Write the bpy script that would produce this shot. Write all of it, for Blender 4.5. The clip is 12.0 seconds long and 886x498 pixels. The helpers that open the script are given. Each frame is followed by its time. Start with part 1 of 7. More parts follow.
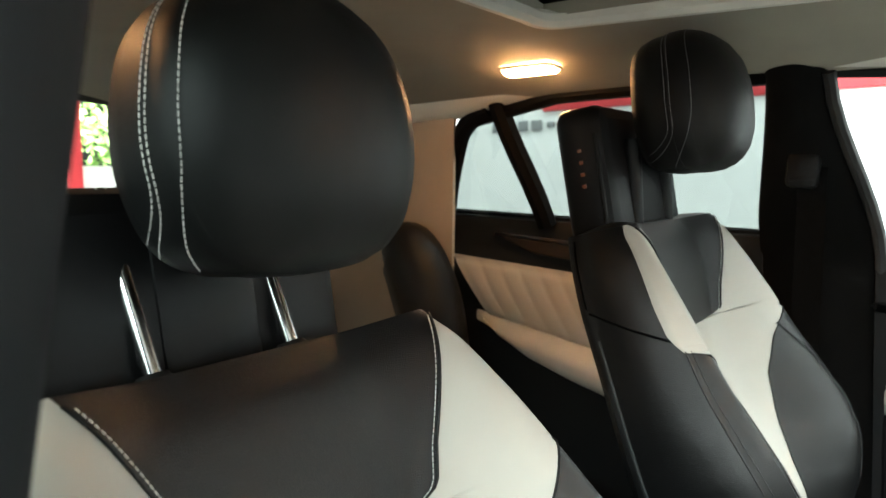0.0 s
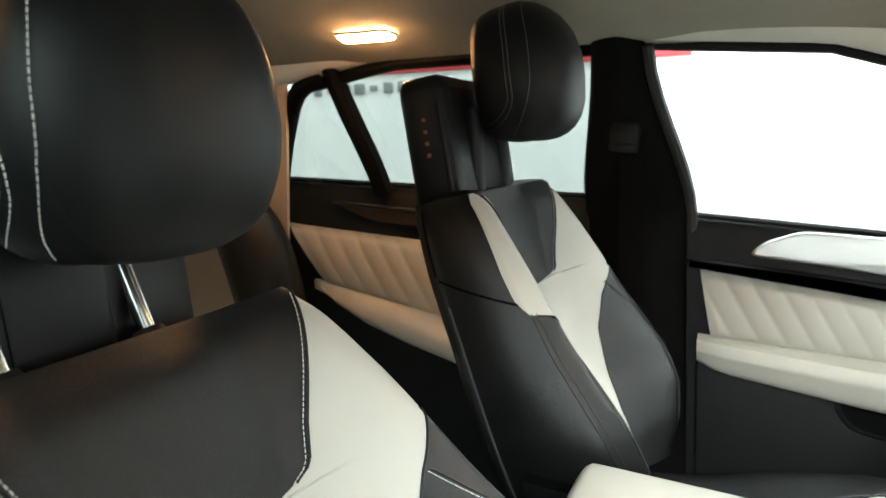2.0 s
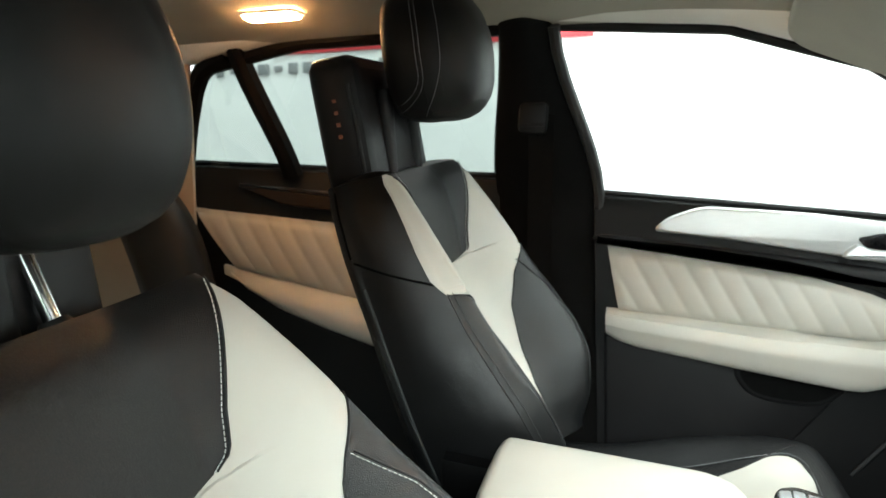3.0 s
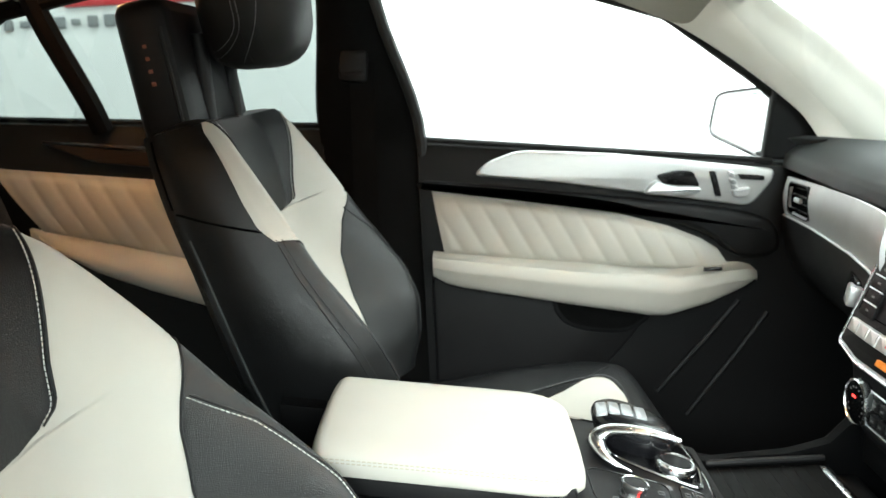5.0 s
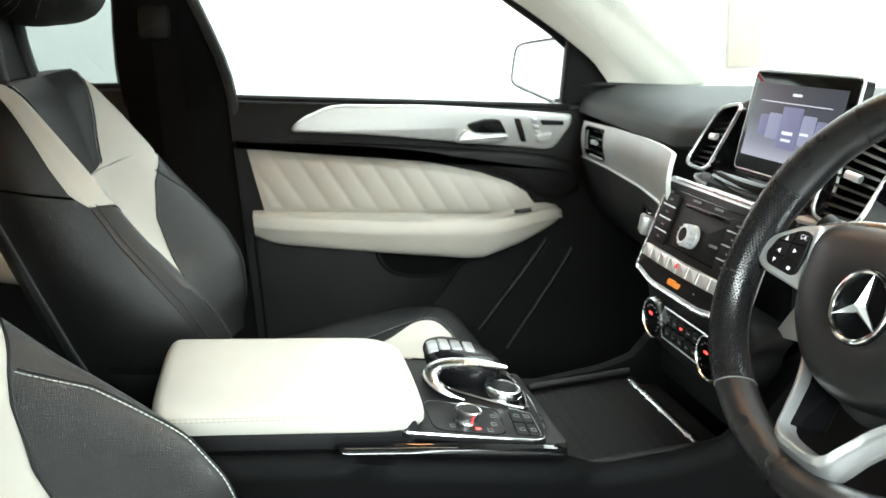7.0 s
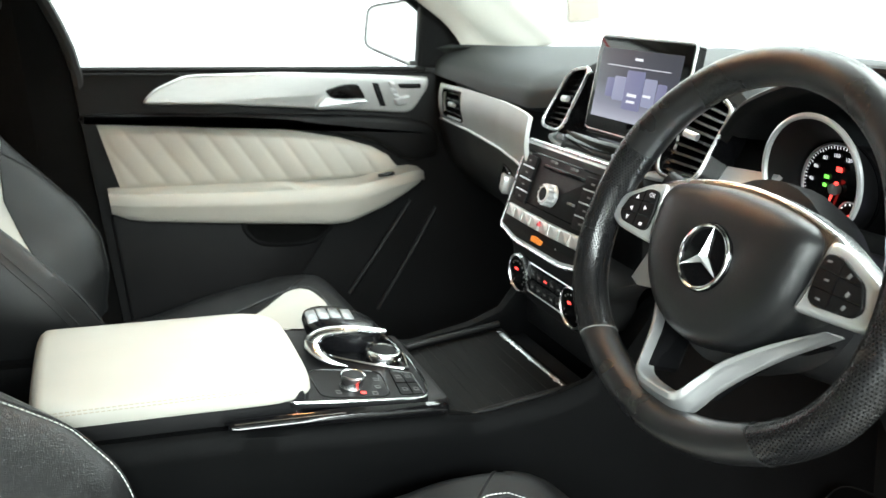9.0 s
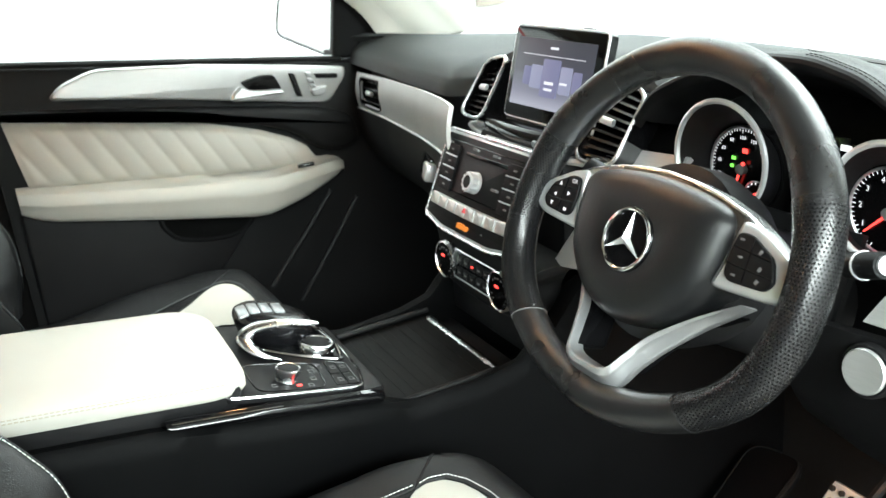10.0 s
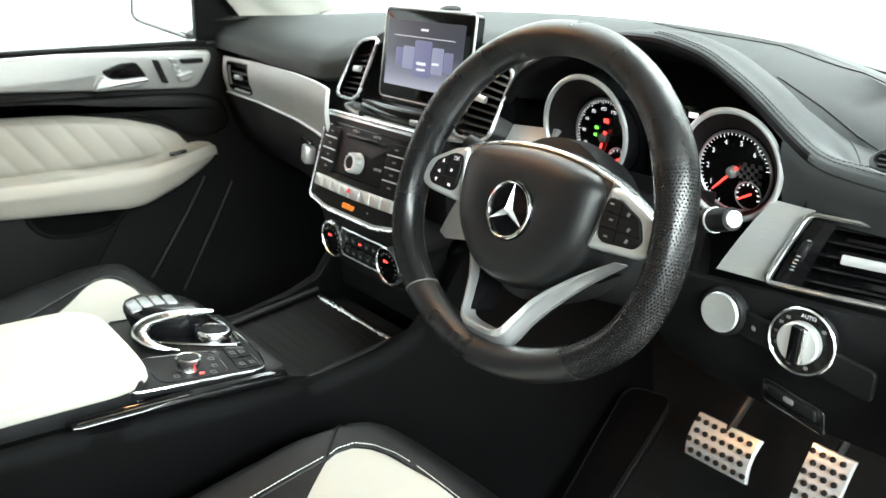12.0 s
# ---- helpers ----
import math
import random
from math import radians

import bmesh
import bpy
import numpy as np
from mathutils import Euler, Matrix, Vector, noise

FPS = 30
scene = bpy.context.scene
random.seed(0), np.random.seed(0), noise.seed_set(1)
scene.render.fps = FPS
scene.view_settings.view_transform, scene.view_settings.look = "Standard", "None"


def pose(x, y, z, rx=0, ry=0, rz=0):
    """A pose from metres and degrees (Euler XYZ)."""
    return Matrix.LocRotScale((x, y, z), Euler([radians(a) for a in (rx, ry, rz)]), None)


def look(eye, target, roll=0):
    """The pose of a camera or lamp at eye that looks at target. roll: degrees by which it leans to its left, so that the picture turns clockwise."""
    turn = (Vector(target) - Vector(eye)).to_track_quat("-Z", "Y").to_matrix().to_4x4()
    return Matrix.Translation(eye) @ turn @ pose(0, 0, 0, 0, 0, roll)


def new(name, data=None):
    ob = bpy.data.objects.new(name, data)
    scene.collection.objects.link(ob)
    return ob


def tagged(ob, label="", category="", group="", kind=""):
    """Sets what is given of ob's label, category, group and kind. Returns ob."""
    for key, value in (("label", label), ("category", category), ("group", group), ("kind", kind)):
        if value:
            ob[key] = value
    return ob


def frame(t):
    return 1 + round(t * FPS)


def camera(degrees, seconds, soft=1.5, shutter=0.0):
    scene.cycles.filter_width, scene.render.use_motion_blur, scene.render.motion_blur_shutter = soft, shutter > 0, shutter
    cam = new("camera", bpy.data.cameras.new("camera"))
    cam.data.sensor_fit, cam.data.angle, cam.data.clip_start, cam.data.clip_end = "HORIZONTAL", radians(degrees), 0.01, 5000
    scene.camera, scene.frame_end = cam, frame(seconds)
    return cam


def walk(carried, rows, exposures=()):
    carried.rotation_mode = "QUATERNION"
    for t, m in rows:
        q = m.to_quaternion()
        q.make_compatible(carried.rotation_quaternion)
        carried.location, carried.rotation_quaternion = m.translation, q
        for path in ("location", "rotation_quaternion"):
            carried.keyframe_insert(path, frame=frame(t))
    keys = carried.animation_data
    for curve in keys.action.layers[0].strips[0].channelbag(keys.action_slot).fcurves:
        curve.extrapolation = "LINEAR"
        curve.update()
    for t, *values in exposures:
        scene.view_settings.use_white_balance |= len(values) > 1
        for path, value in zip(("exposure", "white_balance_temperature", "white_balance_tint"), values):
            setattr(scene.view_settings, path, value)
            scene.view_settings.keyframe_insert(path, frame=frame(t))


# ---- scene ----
cam = camera(56.3, 12.0)
cam.data.dof.use_dof, cam.data.dof.focus_distance, cam.data.dof.aperture_fstop = True, 0.80, 10.0
PATH = [
    (0, (-0.339, -0.808, 1.31), (-1.417, 0.871, 1.164), -1.3),
    (0.5, (-0.344, -0.814, 1.312), (-1.341, 0.911, 1.137), -1.4),
    (1, (-0.355, -0.82, 1.316), (-1.253, 0.956, 1.116), -1.5),
    (1.5, (-0.365, -0.822, 1.319), (-1.159, 1.0, 1.097), -1.8),
    (2, (-0.374, -0.821, 1.32), (-1.062, 1.041, 1.074), -1.7),
    (2.5, (-0.378, -0.823, 1.321), (-0.961, 1.071, 1.049), -2.0),
    (3, (-0.38, -0.824, 1.32), (-0.859, 1.095, 1.022), -2.2),
    (5, (-0.38, -0.844, 1.302), (-0.449, 1.112, 0.891), -2.8),
    (5.5, (-0.384, -0.853, 1.303), (-0.33, 1.097, 0.862), -3.0),
    (6, (-0.389, -0.86, 1.299), (-0.218, 1.077, 0.834), -3.3),
    (6.5, (-0.393, -0.867, 1.297), (-0.12, 1.051, 0.8), -3.4),
    (7, (-0.398, -0.873, 1.3), (-0.031, 1.019, 0.766), -3.6),
    (9, (-0.421, -0.892, 1.323), (0.256, 0.872, 0.667), -4.1),
    (9.5, (-0.431, -0.896, 1.326), (0.333, 0.824, 0.649), -4.2),
    (10, (-0.441, -0.899, 1.335), (0.412, 0.767, 0.63), -4.3),
    (10.5, (-0.448, -0.905, 1.341), (0.486, 0.706, 0.613), -4.4),
    (11, (-0.458, -0.91, 1.348), (0.541, 0.651, 0.596), -4.7),
    (11.5, (-0.469, -0.916, 1.353), (0.583, 0.6, 0.58), -4.8),
    (12, (-0.48, -0.922, 1.358), (0.614, 0.554, 0.568), -4.9),
]
walk(cam, [(t, look(eye, target, roll)) for t, eye, target, roll in PATH])

# ---- world and lights ----
world = bpy.data.worlds.new("world")
scene.world = world
world.use_nodes = True
wbg = world.node_tree.nodes["Background"]
wbg.inputs[0].default_value = (0.95, 1.0, 0.99, 1)
wbg.inputs[1].default_value = 0.025
scene.view_settings.exposure = 0.64


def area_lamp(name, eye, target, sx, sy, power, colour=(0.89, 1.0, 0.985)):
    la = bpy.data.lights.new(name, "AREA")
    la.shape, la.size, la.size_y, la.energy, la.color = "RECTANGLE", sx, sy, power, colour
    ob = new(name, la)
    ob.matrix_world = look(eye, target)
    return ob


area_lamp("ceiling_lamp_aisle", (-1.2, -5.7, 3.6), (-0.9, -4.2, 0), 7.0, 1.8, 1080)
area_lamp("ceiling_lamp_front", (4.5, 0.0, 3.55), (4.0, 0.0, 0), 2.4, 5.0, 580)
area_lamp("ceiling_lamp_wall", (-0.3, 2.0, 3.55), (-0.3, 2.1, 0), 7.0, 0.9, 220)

# ---- materials ----


def node_mat(name):
    m = bpy.data.materials.new(name)
    m.use_nodes = True
    nt = m.node_tree
    return m, nt, nt.nodes["Principled BSDF"]


def mat(name, col, rough=0.5, metal=0.0, vary=0.12, scale=30.0, grain=0.0, grain_scale=900.0, kind="noise",
        coat=0.0, stretch=(1, 1, 1), spec=0.5, rough_vary=0.1):
    """A surface of one base colour, varied at a coarse and a fine scale, with a fine relief."""
    m, nt, p = node_mat(name)
    nodes, links = nt.nodes, nt.links
    tc = nodes.new("ShaderNodeTexCoord")
    mp = nodes.new("ShaderNodeMapping")
    mp.inputs["Scale"].default_value = stretch
    links.new(tc.outputs["Object"], mp.inputs["Vector"])
    n1 = nodes.new("ShaderNodeTexNoise")
    n1.inputs["Scale"].default_value, n1.inputs["Detail"].default_value = scale, 5
    links.new(mp.outputs["Vector"], n1.inputs["Vector"])
    ramp = nodes.new("ShaderNodeValToRGB")
    ramp.color_ramp.elements[0].position, ramp.color_ramp.elements[1].position = 0.3, 0.7
    ramp.color_ramp.elements[0].color = (*[c * (1 - vary) for c in col], 1)
    ramp.color_ramp.elements[1].color = (*[min(1, c * (1 + vary)) for c in col], 1)
    links.new(n1.outputs["Fac"], ramp.inputs["Fac"])
    links.new(ramp.outputs["Color"], p.inputs["Base Color"])
    mr = nodes.new("ShaderNodeMapRange")
    mr.inputs["To Min"].default_value, mr.inputs["To Max"].default_value = max(0.02, rough * (1 - rough_vary)), min(1, rough * (1 + rough_vary))
    links.new(n1.outputs["Fac"], mr.inputs["Value"])
    links.new(mr.outputs["Result"], p.inputs["Roughness"])
    p.inputs["Metallic"].default_value = metal
    p.inputs["Specular IOR Level"].default_value = spec
    p.inputs["Coat Weight"].default_value = coat
    p.inputs["Coat Roughness"].default_value = 0.05
    if grain:
        if kind == "leather":
            g = nodes.new("ShaderNodeTexVoronoi")
            g.feature = "DISTANCE_TO_EDGE"
            g.inputs["Scale"].default_value = grain_scale
            out = g.outputs["Distance"]
        elif kind == "dots":
            g = nodes.new("ShaderNodeTexVoronoi")
            g.inputs["Scale"].default_value = grain_scale
            g.inputs["Randomness"].default_value = 0.0
            out = g.outputs["Distance"]
        else:
            g = nodes.new("ShaderNodeTexNoise")
            g.inputs["Scale"].default_value, g.inputs["Detail"].default_value = grain_scale, 3
            out = g.outputs["Fac"]
        links.new(mp.outputs["Vector"], g.inputs["Vector"])
        b = nodes.new("ShaderNodeBump")
        b.inputs["Strength"].default_value, b.inputs["Distance"].default_value = grain, 0.0025 if kind == "dots" else 0.001
        if kind == "dots":
            st = nodes.new("ShaderNodeMapRange")
            st.inputs["From Min"].default_value, st.inputs["From Max"].default_value = 0.22, 0.34
            links.new(out, st.inputs["Value"])
            out = st.outputs["Result"]
        links.new(out, b.inputs["Height"])
        links.new(b.outputs["Normal"], p.inputs["Normal"])
    return m


def glow(name, col, strength, base=(0.02, 0.02, 0.02)):
    m, nt, p = node_mat(name)
    p.inputs["Base Color"].default_value = (*base, 1)
    p.inputs["Emission Color"].default_value = (*col, 1)
    p.inputs["Emission Strength"].default_value = strength
    return m


def pane_glass(name, tint, gloss=0.05):
    m = bpy.data.materials.new(name)
    m.use_nodes = True
    nt = m.node_tree
    nt.nodes.remove(nt.nodes["Principled BSDF"])
    tr, gl, mx = nt.nodes.new("ShaderNodeBsdfTransparent"), nt.nodes.new("ShaderNodeBsdfGlossy"), nt.nodes.new("ShaderNodeMixShader")
    tr.inputs[0].default_value = (*tint, 1)
    gl.inputs["Roughness"].default_value = 0.02
    mx.inputs[0].default_value = gloss
    nt.links.new(tr.outputs[0], mx.inputs[1])
    nt.links.new(gl.outputs[0], mx.inputs[2])
    nt.links.new(mx.outputs[0], nt.nodes["Material Output"].inputs[0])
    return m


M_BLACK = mat("black_leather", (0.009, 0.0093, 0.010), 0.40, spec=0.24, grain=0.5, grain_scale=520, kind="leather", vary=0.15, scale=14)
M_HEADREST = mat("soft_black_leather", (0.0062, 0.0066, 0.0068), 0.50, spec=0.23, grain=0.22, grain_scale=800, kind="leather", vary=0.15, scale=14)
M_BLACKSIDE = mat("black_grained_leather", (0.0055, 0.0058, 0.0062), 0.31, spec=0.36, grain=0.5, grain_scale=560, kind="leather", vary=0.18, scale=12)
M_CREAM = mat("cream_leather", (0.46, 0.447, 0.402), 0.55, grain=0.15, grain_scale=700, kind="leather", vary=0.05, scale=9)
M_SUEDE = mat("cream_suede", (0.60, 0.57, 0.49), 0.85, grain=0.2, grain_scale=1500, vary=0.09, scale=22)
M_PERF = mat("perforated_black_leather", (0.009, 0.009, 0.0098), 0.27, grain=1.0, grain_scale=420, kind="dots", vary=0.15, scale=20)
M_DASH = mat("grey_dash_skin", (0.038, 0.042, 0.043), 0.58, spec=0.22, grain=0.35, grain_scale=700, kind="leather", vary=0.08, scale=8)
M_DARK = mat("dark_plastic", (0.008, 0.008, 0.0086), 0.48, spec=0.20, grain=0.2, grain_scale=1200, vary=0.15, scale=15)
M_DOOR = mat("dark_door_skin", (0.0052, 0.0054, 0.0058), 0.5, spec=0.22, grain=0.3, grain_scale=800, kind="leather", vary=0.12, scale=10)
M_ALU = mat("brushed_aluminium", (0.58, 0.585, 0.58), 0.38, metal=0.66, vary=0.06, scale=60, stretch=(1, 1, 30), grain=0.06, grain_scale=300)
M_SILVER = mat("satin_silver", (0.70, 0.71, 0.72), 0.30, metal=0.62, vary=0.04, scale=40, grain=0.03, grain_scale=900)
M_SATIN = mat("satin_chrome", (0.72, 0.73, 0.74), 0.27, metal=1.0, vary=0.05, scale=30, grain=0.03, grain_scale=900)
M_SPOKE = mat("satin_spoke_metal", (0.66, 0.67, 0.68), 0.33, metal=0.82, vary=0.05, scale=30, grain=0.03, grain_scale=900)
M_CHROME = mat("chrome", (0.85, 0.86, 0.87), 0.13, metal=1.0, vary=0.03, scale=20)
M_PIANO = mat("piano_black", (0.004, 0.004, 0.0045), 0.07, vary=0.1, scale=12, spec=0.4)
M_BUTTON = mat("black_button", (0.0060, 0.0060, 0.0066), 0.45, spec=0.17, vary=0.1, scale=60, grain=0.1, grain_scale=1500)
M_RUBBER = mat("black_rubber", (0.008, 0.008, 0.008), 0.6, spec=0.2, vary=0.15, scale=30)
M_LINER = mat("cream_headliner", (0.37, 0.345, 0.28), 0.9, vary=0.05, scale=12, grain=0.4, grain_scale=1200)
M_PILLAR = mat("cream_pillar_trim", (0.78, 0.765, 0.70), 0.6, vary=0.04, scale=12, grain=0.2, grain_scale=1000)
M_CARPET = mat("black_carpet", (0.004, 0.004, 0.004), 0.95, spec=0.1, vary=0.3, scale=90, grain=1.0, grain_scale=1500)
M_TRAY = mat("dark_ash_wood_tray", (0.0035, 0.0034, 0.0032), 0.42, spec=0.06, vary=0.6, scale=18, stretch=(2, 22, 2), grain=0.15, grain_scale=60)
M_WHITE = mat("white_paint", (0.8, 0.81, 0.81), 0.5, vary=0.03, scale=3, grain=0.05, grain_scale=200)
M_CARPAINT = mat("white_car_paint", (0.8, 0.81, 0.82), 0.25, vary=0.02, scale=5, coat=0.8)
M_RED = mat("red_paint", (0.62, 0.05, 0.06), 0.5, vary=0.1, scale=4)
M_GREYBAR = mat("grey_lettering", (0.22, 0.23, 0.24), 0.6, vary=0.1, scale=10)
M_TILE = mat("showroom_floor", (0.13, 0.115, 0.10), 0.25, vary=0.08, scale=3, grain=0.02, grain_scale=50)
M_STITCH = mat("white_thread", (0.75, 0.75, 0.72), 0.7, vary=0.1, scale=300)
M_THREAD = mat("grey_thread", (0.055, 0.058, 0.058), 0.8, spec=0.1, vary=0.1, scale=300)
M_GREYPRINT = mat("grey_print", (0.14, 0.14, 0.14), 0.6, vary=0.05, scale=90)
# cream trim with the reading lamp's warm light mixed into its colour
M_WARMTRIM = mat("lamp_warmed_trim", (0.52, 0.41, 0.30), 0.65, vary=0.06, scale=12, grain=0.2, grain_scale=1000)
M_BEIGE = mat("beige_card", (0.30, 0.265, 0.225), 0.6, vary=0.06, scale=14)
M_LEAF = mat("leaves", (0.11, 0.2, 0.04), 0.6, vary=0.5, scale=9)
M_GLASS = pane_glass("clear_glass", (0.97, 0.985, 0.98))
M_TINT = pane_glass("tinted_glass", (0.24, 0.265, 0.255))
M_MIRROR = mat("mirror_glass", (0.92, 0.94, 0.95), 0.02, metal=1.0, vary=0.01, scale=5)
M_LAMP = glow("warm_lamp_diffuser", (1.0, 0.50, 0.20), 118.0)
M_LAMPDIM = glow("dim_lamp_diffuser", (1.0, 0.50, 0.20), 48.0)
M_LAMPFOOT = glow("footwell_lamp_diffuser", (1.0, 0.45, 0.18), 170.0)
M_LAMPMAP = glow("map_lamp_diffuser", (1.0, 0.50, 0.22), 105.0)
M_REDGLOW = glow("red_indicator", (1.0, 0.05, 0.04), 2.5)
M_GREENGLOW = glow("green_indicator", (0.2, 0.9, 0.1), 1.2)
M_AMBER = glow("amber_indicator", (1.0, 0.30, 0.02), 0.55)
M_KEYGREY = mat("satin_grey_key", (0.30, 0.31, 0.32), 0.3, metal=0.5, vary=0.05, scale=60)
M_HUB = mat("airbag_skin", (0.009, 0.0094, 0.0102), 0.33, spec=0.42, grain=0.3, grain_scale=700, kind="leather", vary=0.12, scale=12)
M_PADGLOSS = mat("gloss_pad", (0.006, 0.006, 0.007), 0.22, spec=0.35, vary=0.1, scale=40)
M_POST = mat("blue_black_pillar_skin", (0.0065, 0.0078, 0.0092), 0.6, spec=0.15, grain=0.1, vary=0.15, scale=20)
M_FRAME = mat("matt_black_frame", (0.004, 0.004, 0.004), 0.6, spec=0.06, vary=0.2, scale=20)
M_CONSOLE = mat("black_console_skin", (0.0018, 0.0019, 0.0021), 0.45, spec=0.05, grain=0.35, grain_scale=800, kind="leather", vary=0.15, scale=12)
M_WOODDARK = mat("dark_wood_strip", (0.022, 0.015, 0.011), 0.35, spec=0.3, vary=0.4, scale=14, stretch=(2, 20, 20))
M_KEYDIM = glow("dim_amber_key", (1.0, 0.22, 0.03), 0.045)
M_RIM = mat("worn_rim_leather", (0.010, 0.0102, 0.0108), 0.29, grain=0.3, grain_scale=700, kind="leather", vary=0.2, scale=18, rough_vary=0.3)
M_SEAL = mat("grey_rubber_seal", (0.030, 0.030, 0.030), 0.5, spec=0.3, vary=0.15, scale=30)
M_DIGIT = glow("lit_numerals", (0.95, 0.97, 1.0), 0.9)

# ---- mesh helpers ----


def obj(name, bm, material, smooth=True):
    me = bpy.data.meshes.new(name)
    bmesh.ops.recalc_face_normals(bm, faces=bm.faces)
    bm.to_mesh(me)
    bm.free()
    me.materials.append(material)
    if smooth:
        for p in me.polygons:
            p.use_smooth = True
        me.set_sharp_from_angle(angle=radians(38))
    return new(name, me)


def part(name, bm, material, parent, label="", smooth=True):
    ob = obj(name, bm, material, smooth)
    ob.parent = parent
    if parent.type == "EMPTY":
        ob.matrix_parent_inverse = Matrix.Translation(-parent.location)
    if label:
        ob["label"] = label
    return ob


def thing(name, place, label, category, group="", kind=""):
    e = new(name)
    e.location = place
    e.empty_display_size = 0.05
    return tagged(e, label, category, group, kind)


def struct(name, bm, material, label="", smooth=True):
    return tagged(obj(name, bm, material, smooth), label, name.split("_")[0], "", "structure")


def V(*a):
    return Vector(a)


def add_loft(bm, rings, closed=True, cap=(True, True)):
    vs = [[bm.verts.new(p) for p in r] for r in rings]
    n = len(vs[0])
    for a, b in zip(vs, vs[1:]):
        for i in range(n if closed else n - 1):
            j = (i + 1) % n
            bm.faces.new((a[i], a[j], b[j], b[i]))
    if closed and cap[0]:
        bm.faces.new(vs[0][::-1])
    if closed and cap[1]:
        bm.faces.new(vs[-1])
    return vs


def loft(rings, closed=True, cap=(True, True)):
    bm = bmesh.new()
    add_loft(bm, rings, closed, cap)
    return bm


def grid(f, nu, nv, thick=0.0):
    """The surface f(u, v), u and v from 0 to 1; with a thickness it becomes a slab."""
    bm = bmesh.new()
    vs = [[bm.verts.new(f(i / nu, j / nv)) for i in range(nu + 1)] for j in range(nv + 1)]
    for j in range(nv):
        for i in range(nu):
            bm.faces.new((vs[j][i], vs[j][i + 1], vs[j + 1][i + 1], vs[j + 1][i]))
    if thick:
        bm.normal_update()
        bmesh.ops.solidify(bm, geom=bm.faces[:], thickness=thick)
    return bm


def box(c, size, bevel=0.0, m=None, seg=2, bm=None):
    bm = bm or bmesh.new()
    mm = Matrix.Translation(c) @ (m or Matrix()) @ Matrix.Diagonal((*size, 1))
    got = bmesh.ops.create_cube(bm, size=1.0, matrix=mm)
    if bevel:
        es = {e for v in got["verts"] for e in v.link_edges}
        bmesh.ops.bevel(bm, geom=list(es), offset=bevel, segments=seg, affect="EDGES", profile=0.5)
    return bm


def smooth_loop(pts, per=6, closed=True):
    """A Catmull-Rom curve through points of any dimension."""
    out, n = [], len(pts)
    pts = [np.array(p, float) for p in pts]
    for i in range(n if closed else n - 1):
        p0, p1, p2, p3 = (pts[(i + k) % n] if closed else pts[min(max(i + k, 0), n - 1)] for k in (-1, 0, 1, 2))
        for k in range(per):
            t = k / per
            out.append(0.5 * (2 * p1 + (p2 - p0) * t + (2 * p0 - 5 * p1 + 4 * p2 - p3) * t * t + (3 * p1 - p0 - 3 * p2 + p3) * t ** 3))
    if not closed:
        out.append(pts[-1])
    return out


def round_poly(pts, r, seg=4):
    """A polygon with its corners rounded."""
    out, n = [], len(pts)
    for i in range(n):
        a, b, c = (np.array(pts[(i + k) % n], float) for k in (-1, 0, 1))
        ra = min(r, 0.45 * np.linalg.norm(a - b), 0.45 * np.linalg.norm(c - b))
        p, q = b + (a - b) / np.linalg.norm(a - b) * ra, b + (c - b) / np.linalg.norm(c - b) * ra
        for k in range(seg + 1):
            t = k / seg
            out.append((1 - t) ** 2 * p + 2 * t * (1 - t) * b + t * t * q)
    return out


def inset_poly(pts, d):
    """Move a flat polygon's points inwards by d (outwards: minus)."""
    n, out = len(pts), []
    area = sum(pts[i][0] * pts[(i + 1) % n][1] - pts[(i + 1) % n][0] * pts[i][1] for i in range(n))
    s = 1 if area > 0 else -1
    for i in range(n):
        a, b, c = (np.array(pts[(i + k) % n], float)[:2] for k in (-1, 0, 1))
        t = (c - a) / (np.linalg.norm(c - a) + 1e-9)
        out.append(np.array(pts[i], float)[:2] + d * s * np.array((-t[1], t[0])))
    return out


def plate(poly, place, depth, edge=0.003, bm=None):
    """A plate of outline poly (2D) laid by place(u, v, w), w from 0 to depth, with a rounded upper rim."""
    bm = bm or bmesh.new()
    e = min(edge, abs(depth) * 0.9)
    sg = 1 if depth > 0 else -1
    rings = [[place(p[0], p[1], 0) for p in poly], [place(p[0], p[1], depth - sg * e) for p in poly]]
    for a in (0.35, 0.7, 1.0):
        q = inset_poly(poly, e * (1 - math.cos(a * math.pi / 2)))
        rings.append([place(p[0], p[1], depth - sg * e * (1 - math.sin(a * math.pi / 2))) for p in q])
    add_loft(bm, rings)
    return bm


